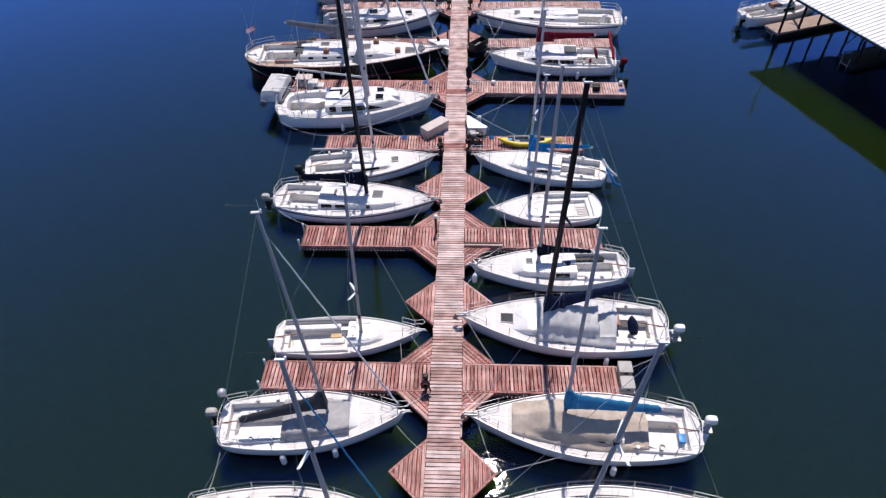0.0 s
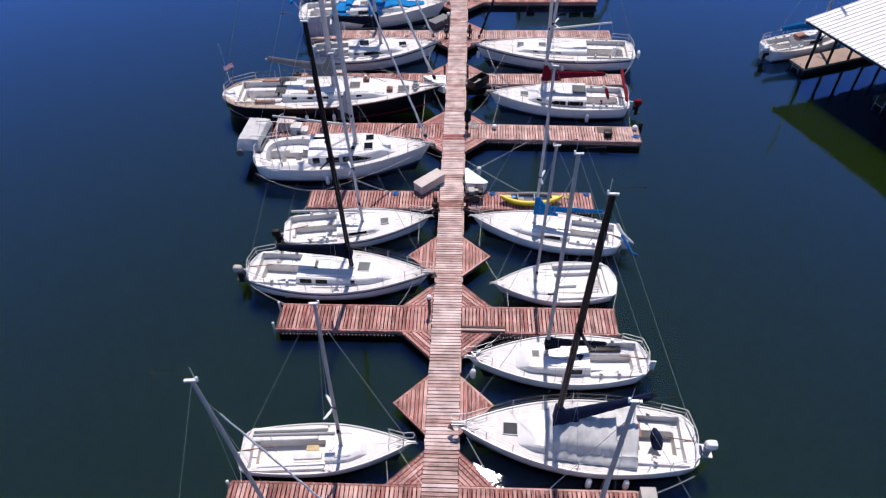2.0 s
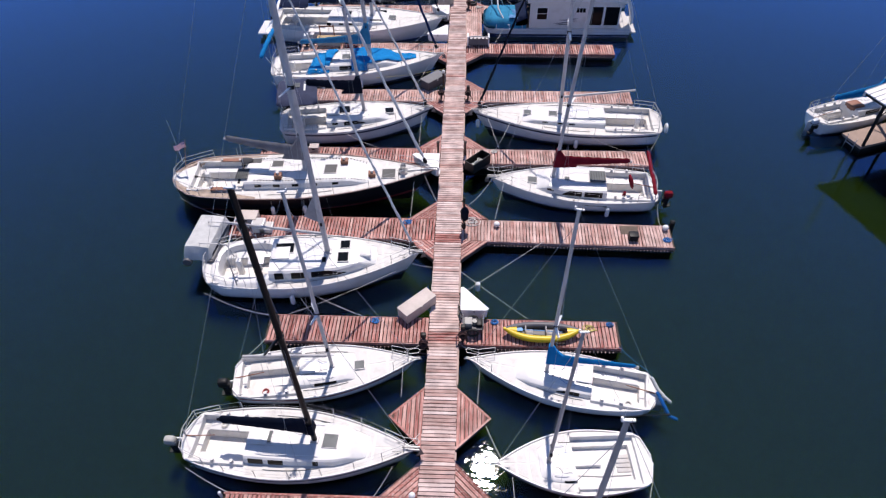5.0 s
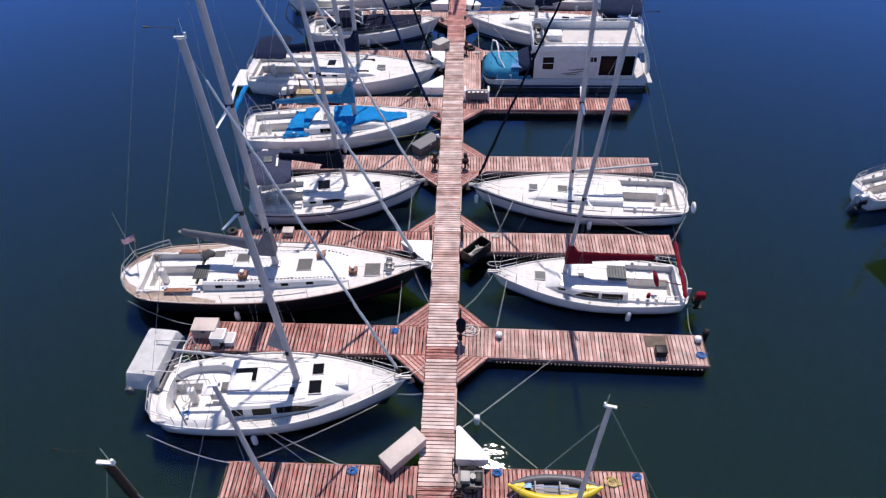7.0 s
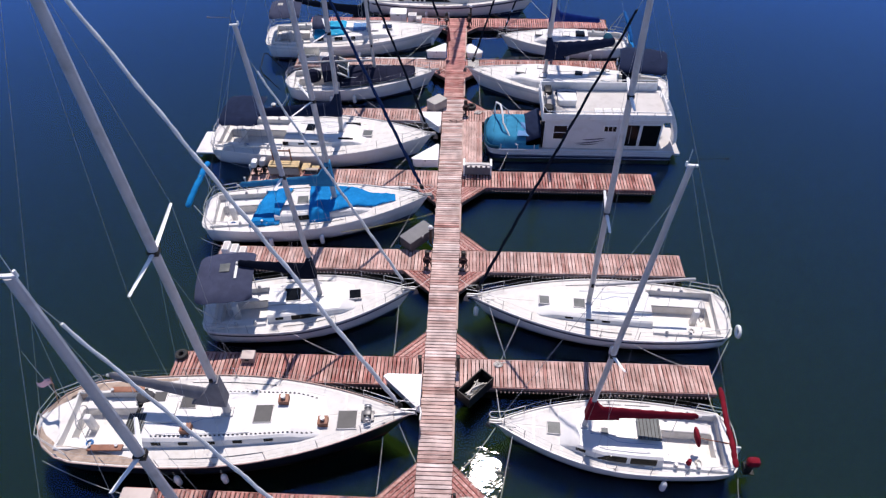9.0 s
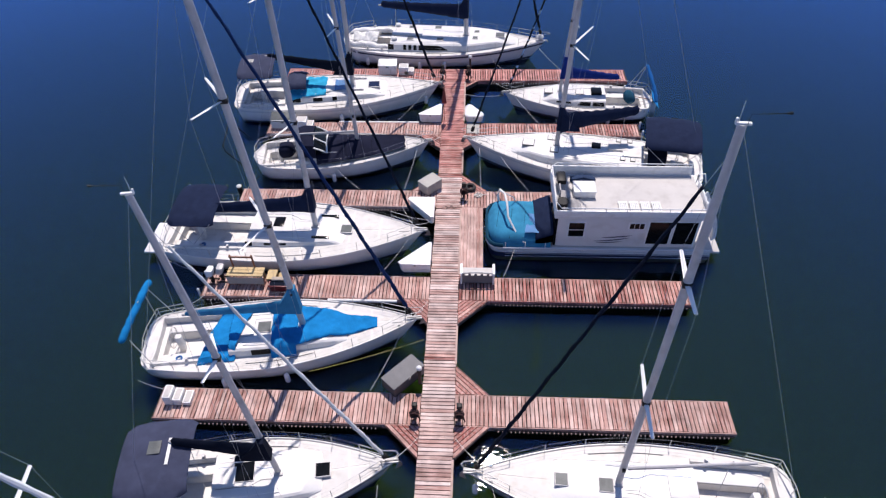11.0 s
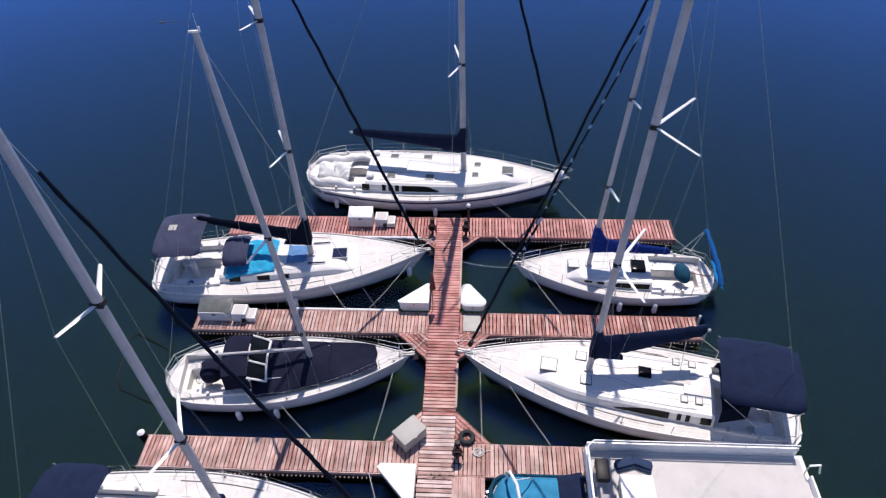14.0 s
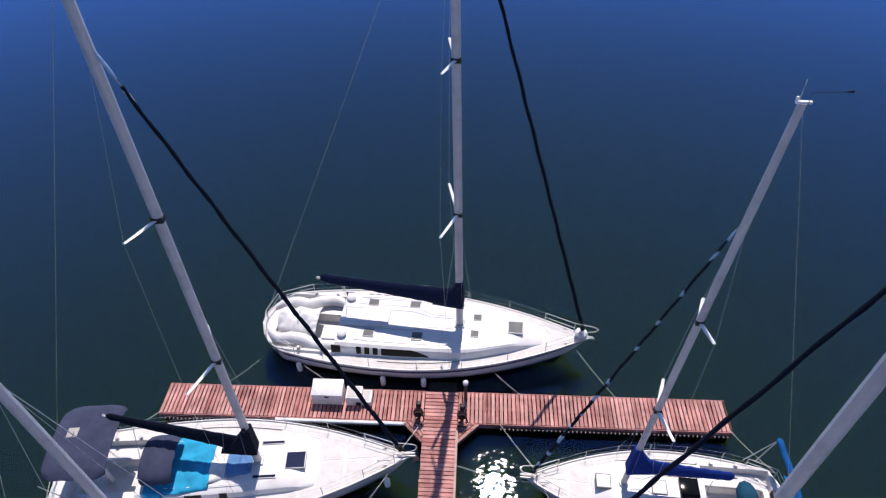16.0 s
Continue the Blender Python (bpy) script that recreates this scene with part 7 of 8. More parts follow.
def corner_box(corner, sx, sy, a, c, z1=0.95, rounded=0.0, label="white triangular fibreglass dock box in a dock corner"):
    """A three-sided locker in a corner; a, c: its legs along x and y, sx, sy their senses."""
    t = thing("dock_box", Matrix.Translation((corner[0], corner[1], DECK_Z)), label, "dock box", "corner dock boxes")

    def tri(f):
        k = 0.10 + rounded
        pts = [(0, 0), (a * f - k * a, 0), (a * f, 0.10 * c), (0.10 * a, c * f), (0, c * f - k * c * 0.3)]
        return [(sx * x, sy * y) for x, y in pts]
    hgt = z1 - DECK_Z
    part("body", Shape().prism(tri(0.94), 0.01, hgt - 0.06, tri(0.98)), BOX_WHITE, t, bevel=0.012)
    part("lid", Shape().prism([(x + sx * -0.01, y - sy * 0.01) for x, y in tri(1.02)], hgt - 0.06, hgt), BOX_WHITE, t, bevel=0.015)
    part("latch", Shape().box(*sorted((sx * a * 0.45, sx * a * 0.45 + sx * 0.08)), *sorted((-sy * 0.02, sy * 0.005)), hgt - 0.14, hgt - 0.02), STEEL, t)


crate((-1.17, 32.80), 45, 1.62, 0.62, 0.98, BOX_BEIGE, BOX_BEIGE, "beige plywood dock box set diagonally on the dock corner")
crate((-1.36, 51.02), 47, 1.52, 0.72, 1.02, BOX_GREY, mat("weathered_grey_lid", (0.15, 0.15, 0.155), 0.7, vary=0.15), "dark grey dock box with a weathered lid on the dock corner")
ob = crate((1.40, 42.80), 48, 1.36, 0.62, 1.02, BLACK, BLACK, "open black dock box holding tangled rope", open_top=True)
tang = Shape()
for k in range(7):
    tang.tube([(rng.uniform(-0.5, 0.5), rng.uniform(-0.2, 0.2), 0.14 + 0.03 * k) for _ in range(6)], 0.03, 5)
part("rope_tangle", tang, ROPE, ob, "tangled white rope and hose")
crate((-0.98, 62.50), 45, 0.98, 0.70, 1.02, BOX_STONE, BOX_STONE, "rounded stone-grey resin deck box on the dock corner")
corner_box((0.68, 32.42), 1, 1, 1.18, 1.28)
corner_box((-0.64, 43.20), -1, -1, 1.45, 1.40)
corner_box((-0.65, 56.68), -1, 1, 1.42, 1.42)
corner_box((-0.66, 61.25), -1, -1, 1.32, 1.46)
corner_box((-0.68, 68.46), -1, 1, 1.30, 1.12)
rb = thing("dock_box", Matrix.Translation((0.68, 68.46, DECK_Z)), "rounded white fibreglass dock box with a domed lid", "dock box", "corner dock boxes")


def lobe(grow, z):
    """A three-cornered outline with wide round corners."""
    ring = []
    for (px, py), a0, r in (((0.26, 0.22), 180, 0.24), ((0.80, 0.22), 270, 0.24), ((0.24, 0.98), 22, 0.22)):
        for k in range(9):
            a = radians(a0 + (90, 112, 158)[(a0 == 270) + 2 * (a0 == 22)] * k / 8)
            ring.append((px + (r + grow) * math.cos(a), py + (r + grow) * math.sin(a), z))
    return ring


part("body", Shape().loft([lobe(-0.05, 0.01), lobe(-0.02, 0.12), lobe(-0.01, 0.36)]), BOX_WHITE, rb, smooth=40)
part("lid", Shape().loft([lobe(0.02, 0.34), lobe(0.035, 0.37), lobe(0.03, 0.42), lobe(-0.03, 0.47), lobe(-0.12, 0.50)]), BOX_WHITE, rb, "white domed lid with a rolled rim", smooth=40)
part("latch", Shape().box(0.45, 0.53, -0.06, 0.02, 0.28, 0.40), STEEL, rb)

bn = thing("dock_bench", Matrix.Translation((1.44, 56.33, DECK_Z)), "pale grey storage bench with arm rests on the finger dock", "bench")
part("seat", Shape().box(-0.66, 0.66, -0.20, 0.32, 0.36, 0.42), BENCH_GREY, bn, bevel=0.015)
part("seat_box", Shape().box(-0.62, 0.62, -0.16, 0.28, 0.02, 0.36), BENCH_GREY, bn, bevel=0.01)
panel = Shape()
for k in range(5):
    xa = -0.66 + 0.264 * k
    panel.box(xa, xa + 0.264, -0.262, -0.238, 0.06, 0.52)
    panel.box(xa, xa + 0.11, -0.262, -0.238, 0.522, 0.62)
# The panel's dark colour carries the shade on the side away from the sun.
part("backrest", panel, BENCH_SHADED, bn, "back panel coloured dark for its shaded side, with square cut-outs", smooth=0)
part("back_rail", Shape().tube([(-0.66 + 0.132 * k, -0.25, 0.66 + 0.05 * math.sin(math.pi * k / 10)) for k in range(11)], 0.040, 6), BENCH_GREY, bn, "arched top rail")
for sx in (-1, 1):
    part("armrest", Shape().box(*sorted((sx * 0.64, sx * 0.76)), -0.28, 0.34, 0.60, 0.66), BOX_WHITE, bn, bevel=0.02)
    for yy in (-0.25, 0.28):
        part("leg", Shape().box(*sorted((sx * 0.66, sx * 0.74)), yy - 0.04, yy + 0.04, 0, 0.60), BOX_WHITE, bn)


def mount_steps(x, y, side=1, label="white fibreglass boarding steps with a grey tread", n=2, m_=None):
    t = thing("boarding_steps", Matrix.Translation((x, y, DECK_Z + 0.005)), label, "boarding steps", "boarding steps")
    run, rise = (0.35, 0.24) if n == 2 else (0.34, 0.16)
    for k in range(n):
        part("step", Shape().box(-0.3 + side * run * k, side * run * k + (0.3 if n == 2 else 0.01), -0.28, 0.28, 0, 0.50 - rise * k), m_ or BOX_WHITE, t, bevel=0.02)
        part("tread", Shape().box(-0.24 + side * run * k, side * run * k + (0.24 if n == 2 else -0.03), -0.23, 0.23, 0.50 - rise * k, 0.512 - rise * k), GREY_DECK, t)
    return t


def locker(x, y, ln, wd, hgt, m_=None, label="white fibreglass dock locker with a grey lid", lid=None, rise=0.0):
    t = thing("dock_locker", Matrix.Translation((x, y, DECK_Z + 0.005)), label, "dock box", "dock lockers")
    ends = lambda d, z0, z1: Shape().add([(sx * (ln / 2 + d), sy * (wd / 2 + d), z) for z in (0, 1) for sx, sy in ((-1, -1), (1, -1), (1, 1), (-1, 1))], [(3, 2, 1, 0), (4, 5, 6, 7), (0, 1, 5, 4), (1, 2, 6, 5), (2, 3, 7, 6), (3, 0, 4, 7)])
    for nm_, d, z0, z1, m2, bv in (("body", 0.0, 0.0, hgt - 0.05, m_ or BOX_WHITE, 0.02), ("lid", 0.015, hgt - 0.05, hgt, lid or m_ or BOX_WHITE, 0.02)):
        sh = ends(d, z0, z1)
        sh.v = [(vx, vy, (z0 + (rise if nm_ == "lid" and vy > 0 else 0)) if vz == 0 else z1 + (rise if vy > 0 else 0)) for vx, vy, vz in sh.v]
        part(nm_, sh, m2, t, bevel=bv)
    part("handle", Shape().box(-0.08, 0.08, -wd / 2 - 0.04, -wd / 2 - 0.014, hgt - 0.12, hgt - 0.07), BLACK, t)
    return t


locker(-4.30, 74.02, 1.15, 0.62, 0.62, rise=0.16)
mount_steps(-3.30, 73.98)
lk_ = locker(-9.68, 68.02, 1.35, 0.62, 0.50, lid=HATCH_GREY, rise=0.22, label="white dock locker with a slanted dark grey lid")
part("grab_rail", Shape().tube([(-0.6, -0.33, 0.10), (-0.6, -0.36, 0.56), (0.5, -0.36, 0.56), (0.66, -0.33, 0.10)], 0.02, 6), ALU_WHITE, lk_)
mount_steps(-8.62, 67.95)
locker(-9.75, 38.05, 1.0, 0.66, 0.55, BOX_BEIGE, "weathered beige dock locker")
mount_steps(-9.1, 37.62, 1)
mount_steps(-9.95, 49.95, 1, "pale grey slatted boarding steps at the dock end", 3, BOX_WHITE)
locker(-7.6, 44.05, 0.5, 0.4, 0.3, BOX_BEIGE, "small beige wooden step box")
locker(8.72, 37.42, 0.42, 0.36, 0.34, BLACK, "small black box on the finger dock")
locker(6.98, 16.25, 0.5, 0.5, 0.42, BOX_STONE, "grey weathered dock step box")
locker(6.98, 15.62, 0.5, 0.55, 0.30, BOX_STONE, "low grey weathered dock step box")

lg = thing("dock_landing", Matrix.Translation((6.98, 15.93, 0)), "short weathered timber landing at a finger dock end", "dock", kind="structure")
part("deck", Shape().box(-0.28, 0.30, -0.62, 0.62, 0.34, 0.42), KERB_WOOD, lg, bevel=0.01)
part("float", Shape().box(-0.24, 0.26, -0.55, 0.55, -0.3, 0.34), FLOAT_AND_SHADE, lg)
mt = thing("rubber_mat", Matrix.Translation((8.65, 38.02, DECK_Z + 0.006)), "dark brown door mat lying on the finger dock", "mat")
part("mat", Shape().box(-0.42, 0.42, -0.28, 0.28, 0, 0.015), mat("brown_coir", (0.12, 0.09, 0.07), 0.9, vary=0.3), mt)
pp = thing("plywood_sheet", Matrix.Translation((1.15, 67.85, DECK_Z + 0.006)), "pale grey plywood panel lying on the finger dock", "panel")
part("sheet", Shape().box(-0.36, 0.36, -0.45, 0.45, 0, 0.03), BOX_STONE, pp, bevel=0.005)

# timber bench, barrel-like seat, bin and outboard gear on the seventh finger
tb = thing("work_bench", Matrix.Translation((-8.7, 56.0, DECK_Z + 0.005)), "rough yellow timber bench on the finger dock", "bench")
for k in range(3):
    part("top_board", Shape().box(-0.8, 0.8, -0.26 + 0.18 * k, -0.10 + 0.18 * k, 0.55, 0.60), WOOD_YELLOW, tb)
for dx in (-0.7, 0.7):
    for dy in (-0.2, 0.2):
        part("leg", Shape().box(dx - 0.04, dx + 0.04, dy - 0.04, dy + 0.04, 0, 0.55), WOOD_YELLOW, tb)
part("front_panel", Shape().box(-0.8, 0.8, -0.29, -0.265, 0.1, 0.5), BOX_STONE, tb)
for dx in (-0.6, 0.35):
    part("upright", Shape().box(dx - 0.035, dx + 0.035, 0.24, 0.28, 0.0, 1.35), TEAK, tb)
part("cross_rail", Shape().box(-0.65, 0.40, 0.20, 0.24, 1.22, 1.30), TEAK, tb)
for k in range(2):
    st = thing("timber_step", Matrix.Translation((-7.55 + 0.45 * k, 55.98, DECK_Z + 0.005)), "yellow timber boarding step", "step", "timber steps")
    part("tread", Shape().box(-0.2, 0.2, -0.28, 0.28, 0.42 - 0.16 * k, 0.47 - 0.16 * k), WOOD_YELLOW, st)
    for dx in (-0.16, 0.16):
        part("side", Shape().box(dx - 0.02, dx + 0.02, -0.26, 0.26, 0, 0.42 - 0.16 * k), WOOD_YELLOW, st)
bi = thing("storage_bin", Matrix.Translation((-7.12, 55.62, DECK_Z + 0.005)), "dark red plastic bin standing on the finger dock", "bin")
part("body", Shape().prism([(-0.42, -0.22), (0.42, -0.22), (0.42, 0.22), (-0.42, 0.22)], 0, 0.36, [(-0.46, -0.26), (0.46, -0.26), (0.46, 0.26), (-0.56, 0.26)]), RED_PLASTIC, bi, bevel=0.02)
part("rim", Shape().box(-0.49, 0.49, -0.29, -0.24, 0.34, 0.40).box(-0.49, 0.49, 0.24, 0.29, 0.34, 0.40).box(-0.49, -0.44, -0.24, 0.24, 0.34, 0.40).box(0.44, 0.49, -0.24, 0.24, 0.34, 0.40), RED_PLASTIC, bi, bevel=0.01)
# Flat black inset paints the shade inside the open bin.
part("shade_inset", Shape().box(-0.43, 0.43, -0.23, 0.23, 0.362, 0.378), CANVAS["black"], bi, "flat black inset for the shaded inside of the bin")
part("folded_sack", Shape().box(-0.40, 0.25, 0.02, 0.22, 0.38, 0.50), CANVAS["tan"], bi, "folded tan sack on the bin", bevel=0.04)
for dx, dy, m_, lb in ((-10.25, 55.9, BOX_WHITE, "white cowled outboard motor on a stand"), (-9.85, 56.05, ALU, "silver engine part on a stand")):
    om = thing("outboard_motor", Matrix.Translation((dx, dy, DECK_Z + 0.005)), lb, "outboard motor")
    part("cowl", Shape().loft([[(0.22 * (z - 0.6) + r * math.copysign(abs(math.cos(a)) ** 0.5, math.cos(a)), r * 1.35 * math.copysign(abs(math.sin(a)) ** 0.5, math.sin(a)), z) for a in [(k + 0.5) * math.pi / 8 for k in range(16)]] for z, r in ((0.48, 0.10), (0.52, 0.15), (0.72, 0.165), (0.84, 0.14), (0.87, 0.07))]), m_, om)
    part("leg", Shape().box(-0.07, 0.07, -0.05, 0.05, 0.0, 0.52), BLACK, om)
    part("stand", Shape().box(-0.25, 0.25, -0.2, -0.15, 0, 0.05).box(-0.25, 0.25, 0.15, 0.2, 0, 0.05), FRAME_WOOD, om)

# the inflatable kayak
ky = thing("inflatable_kayak", Matrix.Translation((4.02, 31.62, DECK_Z + 0.01)) @ Matrix.Scale(0.92, 4), "yellow inflatable kayak with a grey cockpit on the finger dock", "kayak")
for sg in (1, -1):
    pts, rr = [], []
    for i in range(17):
        u = -1 + 2 * i / 16
        pts.append((u * 1.62, sg * 0.39 * (1 - abs(u) ** 2.4), 0.20 + 0.18 * abs(u) ** 3))
        rr.append(0.155 * (1 - 0.45 * abs(u) ** 4))
    part("side_tube", Shape().tube(pts, rr, 10), YELLOW if sg < 0 else KAYAK_GREY, ky, "yellow inflated side tube" if sg < 0 else "dark grey inflated side tube", smooth=70)
for sg in (1, -1):
    part("end_cap", Shape().tube([(sg * 1.15, 0, 0.24), (sg * 1.45, 0, 0.32), (sg * 1.72, 0, 0.42)], [0.24, 0.17, 0.05], 10, 0.7), YELLOW, ky, "yellow upturned end", smooth=60)
part("paddle", Shape().tube([(-0.9, 0.05, 0.3), (0.9, -0.05, 0.3)], 0.018, 6).box(-1.25, -0.85, -0.04, 0.14, 0.29, 0.31), BLUE_PLASTIC, ky, "blue and white paddle")
part("floor", Shape().prism([(1.3 * math.cos(a), 0.27 * math.sin(a)) for a in [k * math.pi / 8 for k in range(16)]], 0.03, 0.10), KAYAK_GREY, ky)
for x in (-0.55, 0.35):
    part("seat", Shape().box(x - 0.18, x + 0.18, -0.2, 0.2, 0.10, 0.16).box(x - 0.2, x - 0.14, -0.2, 0.2, 0.16, 0.42), CANVAS["grey"], ky, bevel=0.03)
for k in range(3):
    part("marking", Shape().add([(0.55 + 0.16 * k, -0.605, 0.20), (0.63 + 0.16 * k, -0.605, 0.20), (0.70 + 0.16 * k, -0.600, 0.10), (0.62 + 0.16 * k, -0.600, 0.10), (0.55 + 0.16 * k, -0.56, 0.20), (0.63 + 0.16 * k, -0.56, 0.20), (0.70 + 0.16 * k, -0.56, 0.10), (0.62 + 0.16 * k, -0.56, 0.10)], [(0, 1, 2, 3), (7, 6, 5, 4), (0, 4, 5, 1), (1, 5, 6, 2), (2, 6, 7, 3), (3, 7, 4, 0)]), BLACK, ky)

ct = thing("dock_cart", Matrix.Translation((1.2, 31.78, DECK_Z + 0.005)) @ Matrix.Scale(1.35, 4), "dark two-wheeled dock cart with a white bucket", "cart")
part("tray", Shape().box(-0.32, 0.32, -0.22, 0.22, 0.28, 0.32).box(-0.32, -0.29, -0.22, 0.22, 0.32, 0.5).box(0.29, 0.32, -0.22, 0.22, 0.32, 0.5), BOX_GREY, ct)
part("handle", Shape().tube([(-0.3, -0.2, 0.3), (-0.45, -0.2, 0.95), (-0.45, 0.2, 0.95), (-0.3, 0.2, 0.3)], 0.018, 6), BLACK, ct)
for yy in (-0.26, 0.26):
    part("wheel", Shape().ring((0, yy, 0.2), 0.16, 0.035, "y", 16, 6), RUBBER, ct)
for dx in (-0.28, 0.28):
    part("leg", Shape().tube([(dx, 0, 0), (dx, 0, 0.3)], 0.02, 6), BLACK, ct)
part("bucket", Shape().loft([[(0.05 + q_ * math.cos(a), q_ * math.sin(a), z) for a in [k * math.pi / 6 for k in range(12)]] for z, q_ in ((0.32, 0.06), (0.46, 0.075))]), BOX_STONE, ct)
part("gearbox", Shape().box(-0.26, -0.02, -0.16, 0.12, 0.32, 0.50), BOX_STONE, ct, bevel=0.02)
part("motor", Shape().box(0.10, 0.28, -0.14, 0.14, 0.32, 0.44), BLACK, ct, bevel=0.03)
# pedestals, hose reels, coils and posts
def pedestal(x, y, reel=True, lamp=False):
    t = thing("power_pedestal", Matrix.Translation((x, y, DECK_Z)), "dark dock utility post with a coiled hose" if reel else "slim dark dock post with a round white lamp", "utility post", "utility posts")
    part("post", Shape().box(-0.06, 0.06, -0.06, 0.06, 0, 0.85), FRAME_WOOD, t, bevel=0.01)
    part("cap", Shape().box(-0.08, 0.08, -0.08, 0.08, 0.85, 0.90), BLACK, t, bevel=0.01)
    if reel:
        s = Shape()
        for k in range(5):
            s.ring((0.01 * math.sin(3 * k), -0.09 - 0.035 * k, 0.55 - 0.012 * k), 0.13 + 0.018 * (k % 3), 0.030, "y", 16, 6)
        part("hose_coil", s, HOSE, t, "dark brown coiled hose")
        part("hose_tail", Shape().tube([(0.12, -0.16, 0.50), (0.20, -0.24, 0.20), (0.12, -0.34, 0.03), (-0.14, -0.32, 0.03), (-0.16, -0.16, 0.03), (0.05, -0.12, 0.06)], 0.030, 6), HOSE, t, "hose end trailing on the boards")
        part("outlet_box", Shape().box(-0.10, 0.10, -0.02, 0.12, 0.62, 0.84), BLACK, t, bevel=0.01)
    if lamp:
        part("globe", Shape().ball((0, 0, 1.0), 0.11, 12, 8), BOX_WHITE, t, "white lamp globe")


for x, y, r, l in ((-0.76, 15.35, True, False), (-0.74, 24.25, False, True), (0.80, 31.3, True, False), (-0.80, 49.45, True, False), (0.82, 49.45, True, False), (-0.80, 73.35, True, False), (0.80, 73.30, True, False), (-0.74, 43.75, False, False), (0.72, 43.80, False, False), (-0.72, 50.9, False, True), (0.74, 61.9, True, False), (-0.76, 30.85, True, False), (0.90, 74.2, False, True)):
    pedestal(x, y, r, l)


def coil(x, y, m_, z=DECK_Z, label="blue rope lying in a loose tangle on the dock", r=0.16):
    t = thing("rope_coil", Matrix.Translation((x, y, z + 0.01)), label, "rope", "rope coils")
    pts, a = [], rng.uniform(0, 6)
    for k in range(64):
        q_ = r * (0.55 + 0.5 * noise.noise(Vector((k * 0.13, x, y))) + 0.25 * math.sin(k * 0.21))
        pts.append((q_ * 1.3 * math.cos(a), q_ * math.sin(a), 0.014 + 0.010 * (k // 13) + 0.006 * math.sin(k * 1.7)))
        a += 0.52 + 0.12 * noise.noise(Vector((k * 0.3, y, x)))
    pts.append((pts[-1][0] + r * 1.6, pts[-1][1] + r * 0.4, 0.014))
    part("rope", Shape().tube(pts, 0.016, 5), m_, t)


for x, y in ((-2.9, 32.15), (2.1, 32.2), (6.9, 32.2), (10.3, 37.35), (-2.0, 38.3)):
    coil(x, y, ROPE_BLUE)
coil(1.09, 38.45, ROPE, label="large loops of cream hose beside the utility post", r=0.34)
coil(6.0, 32.0, ROPE_YELLOW, label="orange and pale line strewn on the finger dock", r=0.22)
for x, y in ((2.32, 38.10), (10.35, 38.08)):
    by = thing("mooring_buoy", Matrix.Translation((x, y, DECK_Z + 0.005)), "small round white mooring buoy lying on the dock boards", "buoy", "dock buoys")
    part("ball", Shape().ball((0, 0, 0.15), 0.15, 14, 9, 0.92), BOX_WHITE, by)
    part("eye", Shape().ring((0, -0.13, 0.22), 0.035, 0.012, "x", 10, 5), ROPE, by, "rope eye")
tp_ = thing("dock_post", Matrix.Translation((0.74, 37.92, DECK_Z)), "tall slim black dock post with a dark bag tied to it", "post")
part("pole", Shape().box(-0.045, 0.045, -0.045, 0.045, 0, 1.95), BLACK, tp_, bevel=0.01)
part("bag", Shape().loft([[(0.03 + r_ * math.cos(a) * (1 + 0.15 * math.sin(2 * a + z)), -0.04 + 0.8 * r_ * math.sin(a), z) for a in [k * math.pi / 6 for k in range(12)]] for z, r_ in ((0.55, 0.07), (0.70, 0.17), (0.95, 0.16), (1.15, 0.19), (1.32, 0.13), (1.42, 0.06))]), CANVAS["black"], tp_, "dark cloth bag", smooth=60)
part("socket_box", Shape().box(-0.09, 0.09, -0.10, -0.045, 0.10, 0.42), BLACK, tp_, bevel=0.015)
for x, y in ((2.3, 44.1), (1.45, 62.0)):
    coil(x, y, ROPE, label="pale rope lying coiled on the dock")
for x, y, s_ in ((1.05, 62.55, 1.0), (-10.35, 44.1, 0.8)):
    ty = thing("tyre", Matrix.Translation((x, y, DECK_Z + 0.005)), "old black rubber tyre lying on the dock as a fender", "tyre", "dock tyres")
    part("tread", Shape().ring((0, 0, 0.09), 0.22 * s_, 0.09, "z", 20, 8), RUBBER, ty)
hs = thing("garden_hose", Matrix.Translation((0, 60.9, DECK_Z + 0.02)), "pale garden hose lying in loops across the walkway", "hose")
part("hose", Shape().tube([(-0.62, 0.1, 0), (-0.3, 0.12, 0), (-0.15, 0.3, 0), (-0.02, 0.15, 0.02), (-0.15, 0.05, 0), (0.05, 0.2, 0), (0.18, 0.34, 0), (0.28, 0.15, 0.02), (0.2, 0.05, 0), (0.45, 0.25, 0), (0.62, 0.5, 0)], 0.018, 6), KERB_WOOD, hs)
fp = thing("flag_pole", Matrix.Translation((-0.52, 68.75, DECK_Z)), "short pole with a hanging maroon flag on the walkway", "flag")
part("pole", Shape().tube([(0, 0, 0), (0, 0, 2.1)], 0.02, 6), TEAK, fp)
part("cloth", Shape().loft([[(0.02 + r * math.cos(a), r * 0.6 * math.sin(a), z) for a in [k * math.pi / 4 for k in range(8)]] for z, r in ((1.1, 0.14), (1.4, 0.11), (1.8, 0.07), (2.05, 0.03))]), RED_PLASTIC, fp, "hanging maroon cloth", smooth=60)
for k in range(2):
    bl = thing("timber_beam", Matrix.Translation((1.55, 23.30 + 0.14 * k, DECK_Z + 0.01)), "dark timber beam lying along the finger dock", "timber", "loose timbers")
    part("beam", Shape().box(-0.9, 0.9, -0.05, 0.05, 0, 0.09), FRAME_WOOD if k else KERB_WOOD, bl, bevel=0.006)
